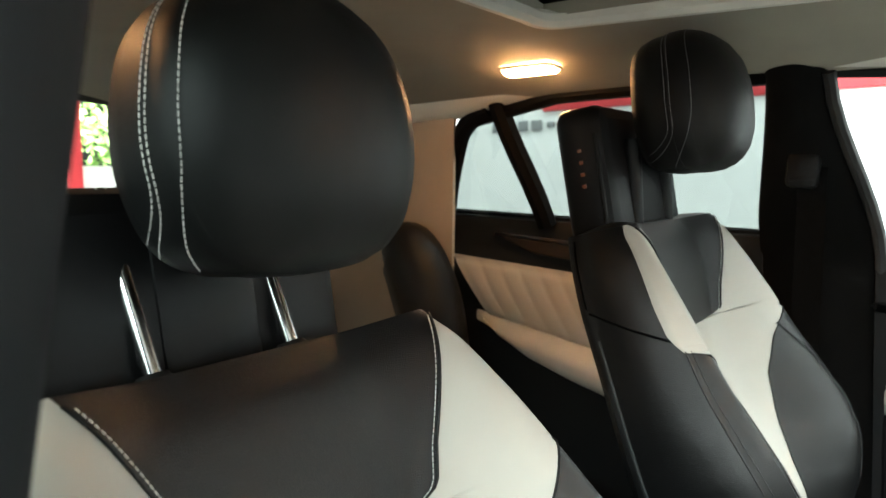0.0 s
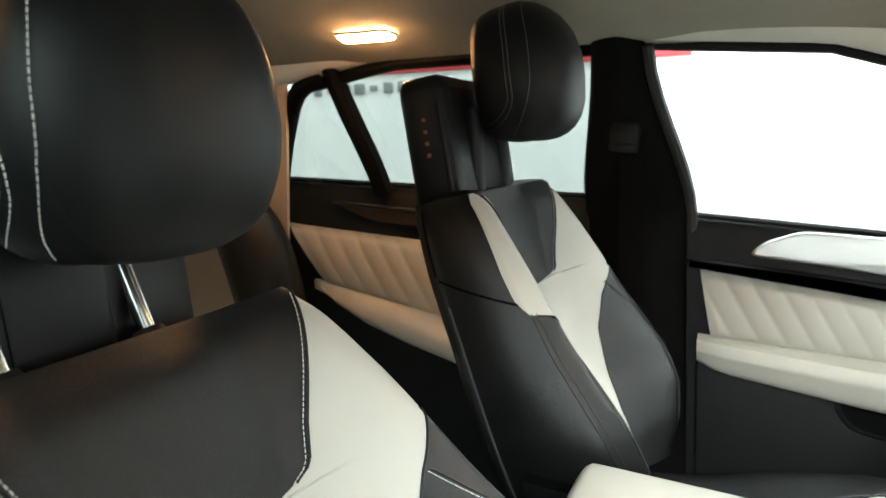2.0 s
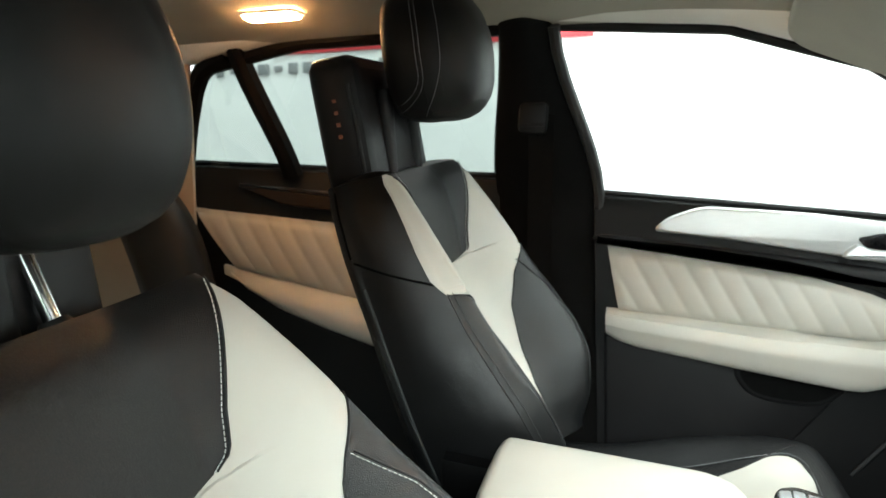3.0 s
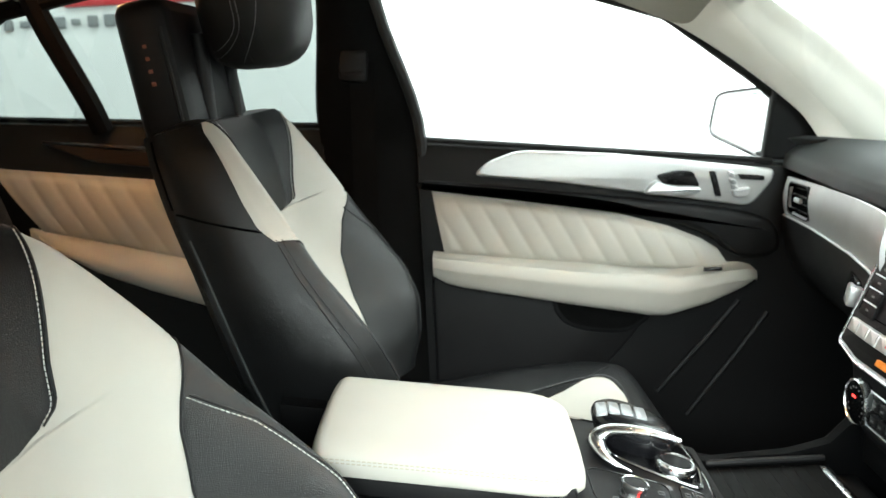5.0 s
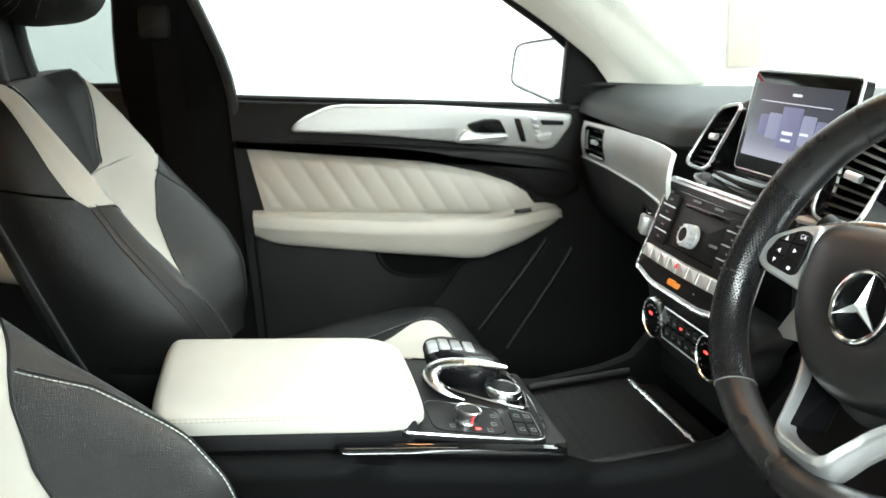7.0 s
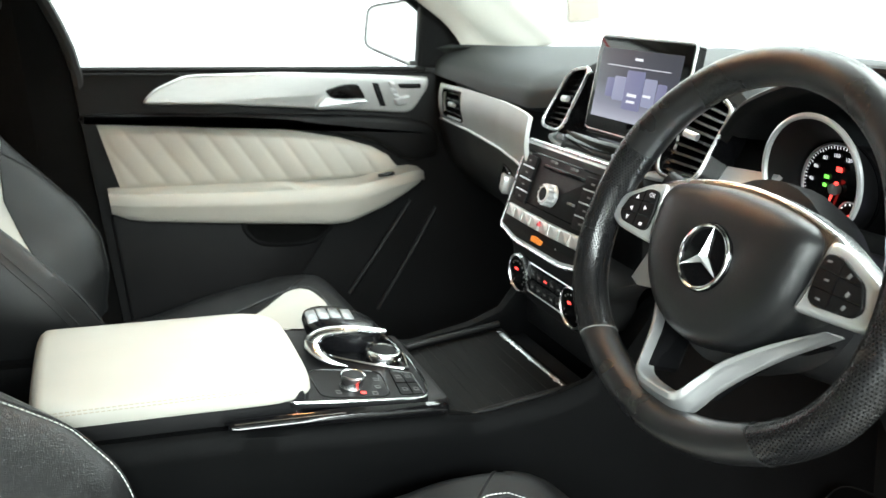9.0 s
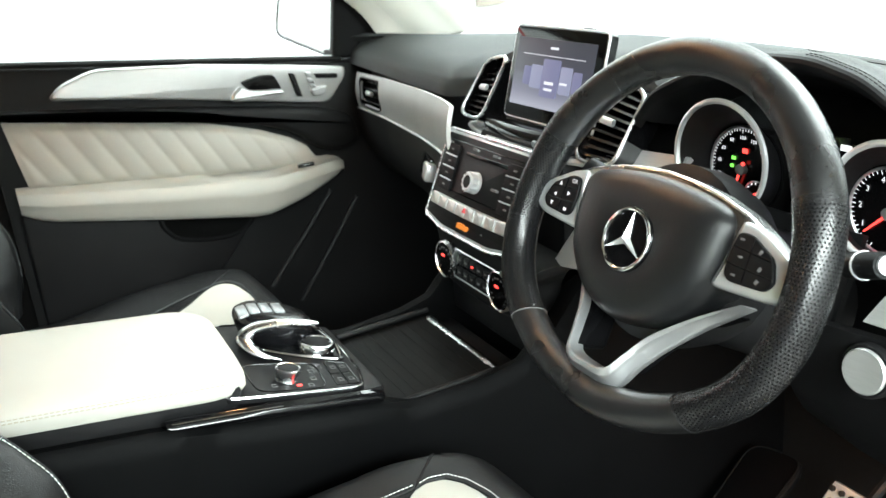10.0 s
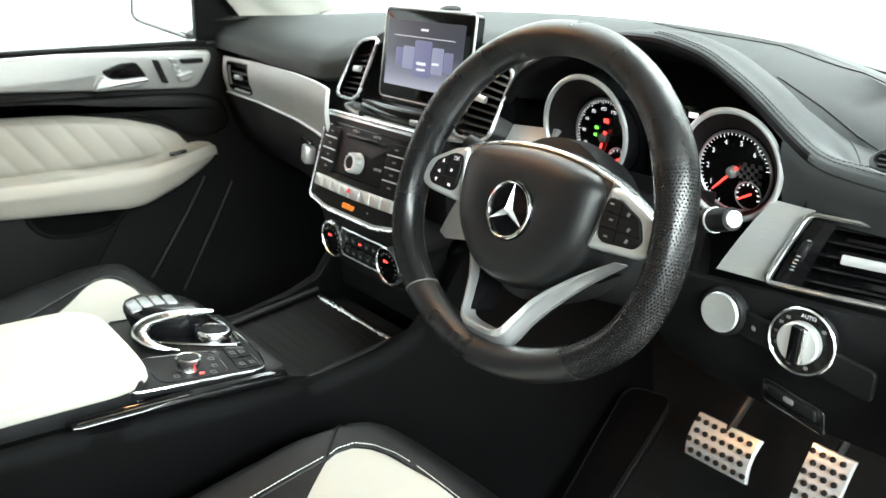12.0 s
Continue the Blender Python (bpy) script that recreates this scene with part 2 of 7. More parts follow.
def tube(pts, r, n=8, closed=False, bm=None, flat=None):
    """A tube along points; r is a number or a function of 0..1; flat: (normal, factor) squashes it."""
    bm = bm or bmesh.new()
    pts = [Vector(p) for p in pts]
    m = len(pts)
    rings, up = [], None
    for i, p in enumerate(pts):
        a, b = (pts[i - 1], pts[(i + 1) % m]) if closed else (pts[max(i - 1, 0)], pts[min(i + 1, m - 1)])
        t = (b - a).normalized()
        if up is None:
            up = t.orthogonal().normalized()
        up = (up - t * up.dot(t)).normalized()
        side = t.cross(up)
        rr = r(i / max(1, m - 1)) if callable(r) else r
        ring = []
        for k in range(n):
            o = rr * (math.cos(2 * math.pi * k / n) * up + math.sin(2 * math.pi * k / n) * side)
            if flat:
                o = o - flat[0] * o.dot(flat[0]) * (1 - flat[1])
            ring.append(p + o)
        rings.append(ring)
    if closed:
        vs = [[bm.verts.new(p) for p in rg] for rg in rings]
        for i in range(m):
            a, b = vs[i], vs[(i + 1) % m]
            for k in range(n):
                bm.faces.new((a[k], a[(k + 1) % n], b[(k + 1) % n], b[k]))
    else:
        add_loft(bm, rings)
    return bm


def revolve(profile, centre, axis, n=32, bm=None, cap=(True, True)):
    """A turned body: profile of (radius, height along axis)."""
    bm = bm or bmesh.new()
    axis = Vector(axis).normalized()
    u = axis.orthogonal().normalized()
    w = axis.cross(u)
    c = Vector(centre)
    add_loft(bm, [[c + axis * h + r * (math.cos(2 * math.pi * k / n) * u + math.sin(2 * math.pi * k / n) * w) for k in range(n)] for r, h in profile], True, cap)
    return bm


def stitches(path, normal, name, parent, pitch=0.0052, length=0.0037, width=0.0007, lift=0.0006, material=None):
    """A row of short thread stitches along a path, lying on the surface; normal(i) or one vector."""
    bm = bmesh.new()
    pts = [Vector(p) for p in path]
    seg = [(b - a).length for a, b in zip(pts, pts[1:])]
    total, d = sum(seg), 0.0
    while d < total - length:
        ends = []
        for dd in (d, d + length):
            k, acc = 0, 0.0
            while k < len(seg) - 1 and acc + seg[k] < dd:
                acc += seg[k]
                k += 1
            ends.append((pts[k].lerp(pts[k + 1], (dd - acc) / max(seg[k], 1e-9)), k))
        a, b, k = ends[0][0], ends[1][0], ends[0][1]
        nrm = Vector(normal(k) if callable(normal) else normal).normalized()
        t = (b - a).normalized()
        s = t.cross(nrm).normalized() * width
        up = nrm * lift
        rings = [[a - s - up * 0.5, a + s - up * 0.5, a + s * 0.4 + up, a - s * 0.4 + up], [b - s - up * 0.5, b + s - up * 0.5, b + s * 0.4 + up, b - s * 0.4 + up]]
        add_loft(bm, rings)
        d += pitch
    return part(name, bm, material or M_STITCH, parent)


def sstep(a, b, x):
    t = min(1, max(0, (x - a) / (b - a)))
    return t * t * (3 - 2 * t)


def interp(xs, ys, x):
    return float(np.interp(x, xs, ys))


def sinterp(xs, ys, x, d=0.018):
    """Interpolation with softened corners."""
    return float(np.mean(np.interp([x - d, x - 0.5 * d, x, x + 0.5 * d, x + d], xs, ys)))

# ---- showroom round the car ----
struct("ground", box((0, 0, -0.05), (16, 14, 0.1)), M_TILE, "pale polished showroom floor", False)
struct("wall_side", box((1.45, 3.3, 2.0), (13.1, 0.2, 4.0)), M_WHITE, "bright white showroom wall", False)
struct("wall_aisle", box((0, -6.9, 2.0), (16, 0.2, 4.0)), M_WHITE, "white showroom wall", False)
struct("wall_front", box((6.1, 0, 2.0), (0.2, 14, 4.0)), M_WHITE, "white showroom wall", False)
struct("wall_rear", box((-7.6, 0, 0.80), (0.2, 14, 1.6)), M_WHITE, "white low wall under the shop window", False)
struct("ceiling", box((0, 0, 4.05), (16, 14, 0.1)), M_WHITE, "white showroom ceiling", False)
banner = tagged(obj("wall_sign", box((-1.44, 3.19, 1.88), (1.64, 0.02, 0.36), 0.006), M_RED), "red sign band along the white showroom wall", "sign")
bars = bmesh.new()
for i in range(24):
    if i % 8 != 7:
        box((-3.2 + i * 0.082, 3.19, 1.632), (0.045 + 0.006 * (i % 4), 0.012, 0.055 if i % 3 else 0.03), 0.005, bm=bars)
tagged(obj("wall_lettering", bars, M_GREYBAR), "row of grey raised bars lettering the white wall", "lettering", "", "stuff")
hedge = bmesh.new()
rg = random.Random(5)
for k in range(6000):
    c = V(-9.0 + rg.uniform(-0.6, 0.6), 4.6 + rg.uniform(-2.2, 2.2), rg.uniform(0.2, 3.4))
    a, b = V(rg.gauss(0, 1), rg.gauss(0, 1), rg.gauss(0, 1)).normalized() * 0.07, V(rg.gauss(0, 1), rg.gauss(0, 1), rg.gauss(0, 1)).normalized() * 0.04
    hedge.faces.new([hedge.verts.new(p) for p in (c - a, c + b, c + a, c - b)])
tagged(obj("hedge", hedge, M_LEAF, False), "bright green leafy hedge outside the shop window", "hedge", "", "stuff")
tagged(obj("window_post", box((-7.5, 3.92, 2.0), (0.08, 0.16, 4.0), 0.01), M_RED), "red painted post of the shop window", "post")
area_lamp("daylight_outside", (-8.0, 4.6, 3.9), (-9.0, 4.6, 1.5), 4.0, 1.0, 4200)
tagged(obj("hanging_card", box((2.06, 3.17, 1.56), (0.20, 0.02, 1.2), 0.008), M_BEIGE), "beige printed banner hanging on the white wall", "banner")

# ---- car shell ----
SILL = lambda x: 1.179 - 0.105 * (x + 0.468)      # window sill height along the door


def roof_z(x, y):
    crown = 1.575 - 0.055 * max(0, (x + 0.45) / 0.5) ** 2 if x > -0.45 else 1.575 - 0.006 * ((x + 0.45) / 0.7) ** 2
    return crown - 0.235 * y * y


def liner(u, v):
    x = -1.97 + 2.02 * u
    y = -0.66 + 1.32 * v
    return V(x, y, roof_z(x, y))


HOLE = (-0.88, -0.12, 0.31)   # sunroof: rear, front, half width
bm = bmesh.new()
NX, NY = 66, 40
vs = {}
for i in range(NX + 1):
    for j in range(NY + 1):
        vs[i, j] = bm.verts.new(liner(i / NX, j / NY))
for i in range(NX):
    for j in range(NY):
        c = (vs[i, j].co + vs[i + 1, j + 1].co) / 2
        if HOLE[0] < c.x < HOLE[1] and abs(c.y) < HOLE[2]:
            continue
        bm.faces.new((vs[i, j], vs[i + 1, j], vs[i + 1, j + 1], vs[i, j + 1]))
bm.normal_update()
bmesh.ops.solidify(bm, geom=bm.faces[:], thickness=-0.02)
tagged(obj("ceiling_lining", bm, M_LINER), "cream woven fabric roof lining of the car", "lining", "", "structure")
sun = thing("sunroof", (-0.5, 0, 1.6), "closed dark glass sunroof with cream frame", "sunroof")
hx0, hx1, hy = HOLE
rim_pts = round_poly([(hx0, -hy), (hx1, -hy), (hx1, hy), (hx0, hy)], 0.05, 5)
part("frame", tube([V(p[0], p[1], roof_z(p[0], p[1]) - 0.002) for p in rim_pts], 0.014, 8, True), M_PILLAR, sun)
part("glass_panel", grid(lambda u, v: V(hx0 - 0.02 + (hx1 - hx0 + 0.04) * u, -hy - 0.02 + (2 * hy + 0.04) * v, roof_z(-0.5, -hy + 2 * hy * v) + 0.03), 8, 8, 0.006), M_PIANO, sun, "dark glass panel")
# outer skin
struct("roof_skin", grid(lambda u, v: V(-1.99 + 2.09 * u, -0.72 + 1.44 * v, roof_z(-1.99 + 2.09 * u, (-0.72 + 1.44 * v) * 0.95) + 0.065), 30, 20, 0.01), M_CARPAINT, "white painted car roof")

floor_bm = box((-0.75, 0, 0.40), (3.2, 1.44, 0.06), 0.01)
struct("floor_carpet", floor_bm, M_CARPET, "black carpeted car floor")
fw = grid(lambda u, v: V(0.62, -0.74 + 1.48 * u, 0.42 + 0.65 * v), 4, 4, 0.02)
struct("bulkhead", fw, M_CARPET, "black carpeted bulkhead of the footwell")
toe = grid(lambda u, v: V(0.42 + 0.2 * v, -0.74 + 1.48 * u, 0.42 + 0.22 * v), 4, 4, 0.015)
struct("toe_board", toe, M_CARPET, "black carpeted sloping toe board")


def side_window_z(x):
    return interp([-1.42, -1.33, -1.19, -1.0, -0.6, -0.25, -0.02, 0.16, 0.33], [1.25, 1.375, 1.455, 1.487, 1.49, 1.462, 1.392, 1.27, 1.13], x)


def side_y(z):
    return 0.765 - 0.13 * max(0, (z - 1.18)) / 0.3


def rail(side):
    """Cream roof rail between headliner and window openings, from the A-pillar foot to the rear."""
    pts = []
    for x in np.linspace(-2.2, -0.02, 60):
        z = side_window_z(max(x, -1.19)) if x > -1.19 else 1.455 - 0.10 * (-1.19 - x)
        pts.append((x, z))
    rings = []
    for x, z in pts:
        y = side_y(z)
        zi = roof_z(x, 0.6)
        ring = [V(x, side * (y + 0.03), z + 0.004), V(x, side * (y - 0.012), z), V(x, side * (y - 0.035), z + 0.012), V(x, side * 0.60, max(zi - 0.004, z + 0.014)), V(x, side * 0.58, max(zi + 0.03, z + 0.04)), V(x, side * (y + 0.03), max(zi, z) + 0.09)]
        rings.append(ring)
    return loft(rings)


for side, nm in ((1, "trim_roof_rail_left"), (-1, "trim_roof_rail_right")):
    tagged(obj(nm, rail(side), M_PILLAR), "cream roof rail trim above the side windows", "trim", "", "structure")


def a_pillar(side):
    rings = []
    for k in range(25):
        t = k / 24
        lo = np.array((-0.06 + 0.385 * t, 0.672 + 0.058 * t, 1.405 - 0.275 * t - 0.02 * math.sin(math.pi * t) * -1))
        hi = np.array((0.09 + 0.375 * t, 0.57 + 0.085 * t, 1.425 - 0.275 * t + 0.012 * math.sin(math.pi * t)))
        mid = (lo + hi) / 2 + np.array((-0.018, -0.02, 0.0))
        out = (lo + hi) / 2 + np.array((0.05, 0.07, 0.03))
        flare = 0.03 * sstep(0.75, 1.0, t)
        pts = smooth_loop([lo + (-flare * 0.3, 0, -flare), lo * 0.75 + hi * 0.25 + np.array((-0.016, -0.018, 0)), mid, lo * 0.25 + hi * 0.75 + np.array((-0.01, -0.014, 0)), hi, out], 4)
        rings.append([V(p[0], side * p[1], p[2]) for p in pts])
    return loft(rings)


for side in (1, -1):
    t_ = thing("a_pillar_trim", (0.25, side * 0.68, 1.2), "smooth cream windscreen pillar trim", "pillar trim", "windscreen pillars")
    part("cover", a_pillar(side), M_PILLAR, t_)


def pillar_b(side):
    """Black B-pillar trim with window seals and belt guide."""
    t_ = thing("b_pillar_trim", (-0.6, side * 0.72, 0.45), "black plastic centre pillar trim with belt guide", "pillar trim", "centre pillars")
    rings = []
    for z in np.linspace(0.46, 1.50, 30):
        y = side_y(z) if z > 1.18 else 0.765
        x0, x1 = -0.66 + 0.03 * sstep(1.2, 1.5, z), -0.475 - 0.062 * sstep(1.18, 1.48, z)
        if z < 1.18:
            x1 = -0.47 + 0.02 * (1.18 - z)
        b = 1.0
        if side < 0:
            y, x1, b = min(0.76, 0.684 - 0.2 * (z - 1.30)), -0.545, 0.5
        prof = smooth_loop([(x0, y), (x0 + 0.01, y - 0.025 * b), ((x0 + x1) / 2, y - 0.035 * b), (x1 - 0.02, y - 0.022 * b), (x1, y - 0.004), (x1 - 0.01, y + 0.06), (x0, y + 0.06)], 3)
        rings.append([V(p[0], side * p[1], z) for p in prof])
    part("cover", loft(rings), M_FRAME if side > 0 else M_POST, t_)
    seal = [V(-0.468 - 0.066 * sstep(1.18, 1.48, z), side * ((side_y(z) if z > 1.18 else 0.765) + (-0.012 if side > 0 else 0.012)), z) for z in np.linspace(0.5, 1.478, 24)]
    if side > 0:
        part("door_seal", tube(seal, 0.011, 8), M_SEAL, t_)
    bo = 0.0 if side > 0 else 0.04
    g = part("belt_guide", box((-0.577, side * (0.668 + bo), 1.326), (0.052, 0.030, 0.058), 0.010, pose(0, 0, 0, 0, 6, 0)), M_DARK, t_)
    part("slot", box((-0.577, side * (0.6525 + bo), 1.312), (0.040, 0.003, 0.006), 0.001), M_DARK, g)
    part("belt", grid(lambda u, v: V(-0.585 + 0.045 * u - 0.03 * (1 - v), side * (0.668 + bo + 0.05 * math.sin(math.pi * v) * 0.2), 0.62 + 0.71 * v), 2, 10, 0.0016), M_CARPET, t_, "black woven safety belt")
    return t_


pillar_b(1)
pillar_b(-1)
# ---- passenger side doors ----


def on_door(u, v, w):
    """A point of the left door: u along the car, v up, w inwards."""
    return V(u, 0.735 - w, v)


def slope_plate(poly, depth, edge=0.004, w0=0.0, bm=None):
    return plate(poly, lambda u, v, w: on_door(u, v, w + w0), depth, edge, bm)


def door_base(x0, x1, zlow, rear):
    """The door's body up to the window sill, thick as a real door."""
    bm = bmesh.new()
    rings = []
    for k in range(25):
        x = x0 + (x1 - x0) * k / 24
        s = SILL(x) if not rear else 1.214 + 0.065 * (-0.648 - x)
        ring = [V(x, 0.735, zlow), V(x, 0.735, 0.98), V(x, 0.742, s - 0.03), V(x, 0.752, s - 0.006), V(x, 0.766, s), V(x, 0.80, s - 0.004), V(x, 0.90, s - 0.03), V(x, 0.93, 0.8), V(x, 0.90, zlow)]
        rings.append(ring)
    add_loft(bm, rings)
    return bm


door = thing("front_door", (-0.1, 0.77, 0.5), "closed front door with cream quilted panel, silver strip and black trim", "car door", "passenger side doors")
part("body", door_base(-0.475, 0.42, 0.5, False), M_DOOR, door)
part("window_seal", tube([V(x, 0.757, SILL(x) + 0.003) for x in np.linspace(-0.46, 0.2, 20)], 0.006, 6), M_RUBBER, door)
part("chrome_strip", tube([V(x, 0.80, SILL(x) + 0.002) for x in np.linspace(-0.46, 0.27, 20)], 0.005, 6), M_CHROME, door, "bright chrome strip at the window sill")
# silver strip with handle and seat switches
sil = round_poly([(-0.372, 1.112), (-0.345, 1.136), (-0.285, 1.156), (-0.1, 1.141), (0.1, 1.113), (0.196, 1.099), (0.192, 1.078), (0.152, 1.03), (-0.05, 1.064), (-0.22, 1.093)], 0.02, 4)
strip = part("silver_strip", slope_plate(sil, 0.012, 0.005, 0.0), M_ALU, door, "brushed silver trim strip")
cup = [(-0.028, 1.098), (0.012, 1.106), (0.042, 1.103), (0.056, 1.072), (-0.01, 1.077)]
part("handle_recess", slope_plate(round_poly(cup, 0.008), 0.0155, 0.002), M_PIANO, strip)
hp = smooth_loop([(-0.05, 1.066), (-0.03, 1.088), (-0.012, 1.081), (0.012, 1.077), (0.048, 1.074), (0.056, 1.064), (0.03, 1.058), (-0.02, 1.060)], 4)
part("handle", slope_plate(hp, 0.024, 0.006), M_SILVER, strip, "satin silver door handle")
part("lock_switch", slope_plate(round_poly([(0.072, 1.102), (0.084, 1.10), (0.096, 1.052), (0.084, 1.054)], 0.003), 0.017, 0.002), M_BUTTON, strip)
for k, (a, b) in enumerate(((0.105, 1.096), (0.108, 1.083), (0.112, 1.071))):
    part("seat_switch", slope_plate(round_poly([(a, b + 0.004), (a + 0.012, b + 0.003), (a + 0.016, b - 0.008), (a + 0.004, b - 0.007)], 0.003), 0.02, 0.003), M_SILVER, strip)
part("seat_switch", slope_plate(round_poly([(0.112, 1.066), (0.15, 1.068), (0.142, 1.05), (0.118, 1.05)], 0.006), 0.022, 0.004), M_SILVER, strip)
part("memory_keys", slope_plate(round_poly([(0.126, 1.094), (0.175, 1.088), (0.175, 1.079), (0.13, 1.084)], 0.003), 0.016, 0.002), M_BUTTON, strip)
# black swoop between strip and cream panel
sw = smooth_loop([(-0.46, 1.105), (-0.3, 1.086), (0.0, 1.045), (0.15, 1.018), (0.2, 0.99), (0.2, 0.94), (0.13, 0.935), (0.06, 0.985), (-0.1, 1.038), (-0.3, 1.072), (-0.46, 1.09)], 4)
part("swoop", slope_plate(sw, 0.022, 0.012), M_DOOR, door)
# cream quilted insert


def cream_top(x):
    return interp([-0.46, -0.3, -0.1, 0.0, 0.06, 0.10, 0.125], [1.089, 1.066, 1.028, 0.998, 0.972, 0.945, 0.925], x)


def cream_low(x):
    return interp([-0.46, -0.2, 0.0, 0.08, 0.125], [0.965, 0.935, 0.914, 0.912, 0.915], x)


def quilt(u, v):
    x = -0.452 + (0.575 - 0.03 * v) * u + 0.02 * (1 - v) * (1 - u)
    zt, zb = cream_top(x), cream_low(x)
    z = zb + (zt - zb) * v
    ph = (x + 0.55 * (z - 0.95)) / 0.043
    rib = abs(math.sin(math.pi * ph)) ** 0.5
    fade = sstep(0.0, 0.12, v) * sstep(0.0, 0.1, 1 - v) * sstep(0, 0.03, u) * sstep(0, 0.10, 1 - u)
    return V(x, 0.735 - (0.006 + 0.012 * math.sin(math.pi * min(1, v * 1.1)) ** 0.5 * (0.4 + 0.6 * sstep(0, 0.1, 1 - u)) + 0.0036 * rib * fade), z)


part("quilted_panel", grid(quilt, 150, 30, 0.004), M_CREAM, door, "cream leather panel with diagonal quilting")


def arm_ring(x):
    t = sstep(-0.46, -0.03, x)
    zt = interp([-0.46, -0.2, 0.0, 0.1, 0.135, 0.155, 0.164, 0.168], [0.966, 0.935, 0.915, 0.921, 0.920, 0.915, 0.909, 0.903], x)
    zb = interp([-0.46, -0.42, -0.03, 0.06, 0.12, 0.150, 0.164, 0.168], [0.925, 0.905, 0.836, 0.856, 0.876, 0.886, 0.894, 0.899], x)
    reach = interp([-0.46, -0.42, -0.2, 0.0, 0.08, 0.13, 0.155, 0.164, 0.168], [0.045, 0.06, 0.085, 0.092, 0.078, 0.060, 0.040, 0.024, 0.010], x)
    dip = 0.030 * sstep(-0.13, -0.09, x) * sstep(0.05, 0.0, x)
    w = [(0.0, zt), (reach * 0.30, zt - 0.003 - dip), (reach * 0.62, zt - 0.003 - dip), (reach * 0.80, zt - 0.002), (reach * 0.90, zt - 0.003), (reach, zt - 0.02), (reach * 0.97, (zt + zb) / 2), (reach * 0.82, zb + 0.004), (reach * 0.4, zb), (0.0, zb + 0.004)]
    return [V(x, 0.735 - p[0], p[1]) for p in smooth_loop(w, 3)]


part("armrest", loft([arm_ring(x) for x in [-0.455, -0.448, -0.43, -0.4, -0.3, -0.2, -0.14, -0.12, -0.105, -0.09, -0.05, -0.02, 0.0, 0.015, 0.03, 0.045, 0.06, 0.09, 0.115, 0.135, 0.148, 0.156, 0.161, 0.165, 0.168]]), M_CREAM, door, "cream leather armrest with a pull recess")
part("window_switch", box((0.068, 0.672, 0.924), (0.034, 0.013, 0.006), 0.002, pose(0, 0, 0, 0, -3, -12)), M_PIANO, door)
# lower panel with the map pocket and slanting ribs
pk = smooth_loop([(-0.212, 0.862), (-0.203, 0.826), (-0.168, 0.808), (-0.10, 0.800), (-0.062, 0.812), (-0.040, 0.842), (-0.12, 0.862)], 4)
part("pocket_lip", slope_plate(inset_poly(pk, -0.010), 0.016, 0.008), M_DARK, door, "dark plastic lip of the map pocket")
part("pocket_recess", slope_plate(pk, 0.0175, 0.002), M_CARPET, door)
part("lower_panel", slope_plate(round_poly([(-0.46, 0.925), (-0.10, 0.86), (-0.03, 0.835), (-0.078, 0.772), (-0.16, 0.68), (-0.30, 0.53), (-0.46, 0.52)], 0.02), 0.010, 0.006), M_DARK, door, "dark grained lower door panel")
for a, b, c, d in ((0.136, 0.843, -0.02, 0.66), (0.193, 0.817, 0.04, 0.61)):
    part("trim_rib", tube([on_door(a, b, 0.0), on_door(0.65 * a + 0.35 * c, 0.65 * b + 0.35 * d, 0.004), on_door(c, d, 0.0)], 0.006, 6), M_DOOR, door)
# sail panel under the windscreen pillar
part("sail_panel", plate(round_poly([(0.185, 1.115), (0.34, 1.10), (0.33, 1.135), (0.25, 1.235), (0.19, 1.285)], 0.012), lambda u, v, w: V(u, side_y(v) + 0.01 - w, v), 0.02, 0.008), M_DOOR, door)
part("window_frame", tube([V(x, side_y(side_window_z(x)) + 0.012, side_window_z(x) - 0.004) for x in np.linspace(-0.53, 0.2, 40)], 0.010, 8), M_RUBBER, door)
fwin = grid(lambda u, v: V(-0.50 + 0.70 * u + (-0.03) * v * (1 - u), side_y(SILL(-0.5 + 0.7 * u) + v * (side_window_z(-0.5 + 0.7 * u) - SILL(-0.5 + 0.7 * u))) + 0.018, SILL(-0.5 + 0.7 * u) - 0.01 + v * (side_window_z(-0.5 + 0.7 * u) - SILL(-0.5 + 0.7 * u) + 0.01)), 24, 8)
part("window_pane", fwin, M_GLASS, door)

# exterior mirror
em = thing("wing_mirror", (0.25, 0.95, 1.1), "white wing mirror with dark rimmed mirror glass", "wing mirror")
mo = round_poly([(-0.148, 1.130), (-0.130, 1.228), (0.0, 1.247), (0.012, 1.2), (-0.01, 1.09), (-0.03, 1.083)], 0.022, 5)


def on_mirror(u, v, w):
    # glass faces rearwards and slightly inwards
    r = V(0.34, -0.94, 0)
    return V(0.295, 0.975, 0) + r * u * 1.70 + V(0, 0, v) + V(0.94, 0.34, 0) * w


part("housing", loft([[on_mirror(p[0] * k, 1.165 + (p[1] - 1.165) * k, w) for p in mo] for w, k in ((0, 1.0), (0.03, 1.03), (0.07, 0.95), (0.10, 0.7), (0.115, 0.3))]), M_CARPAINT, em)
part("rim", tube([on_mirror(p[0], p[1], 0) for p in mo], 0.0026, 6, True), M_RUBBER, em)
part("mirror_glass", plate(inset_poly(mo, 0.006), lambda u, v, w: on_mirror(u, v, -w), 0.002, 0.001), M_MIRROR, em)
part("foot", loft([[V(0.27 + a, 0.80 + 0.16 * t, 1.095 + b) for a, b in ((-0.03, -0.012), (0.03, -0.012), (0.03, 0.014), (-0.03, 0.014))] for t in (0, 0.5, 1)]), M_RUBBER, em)

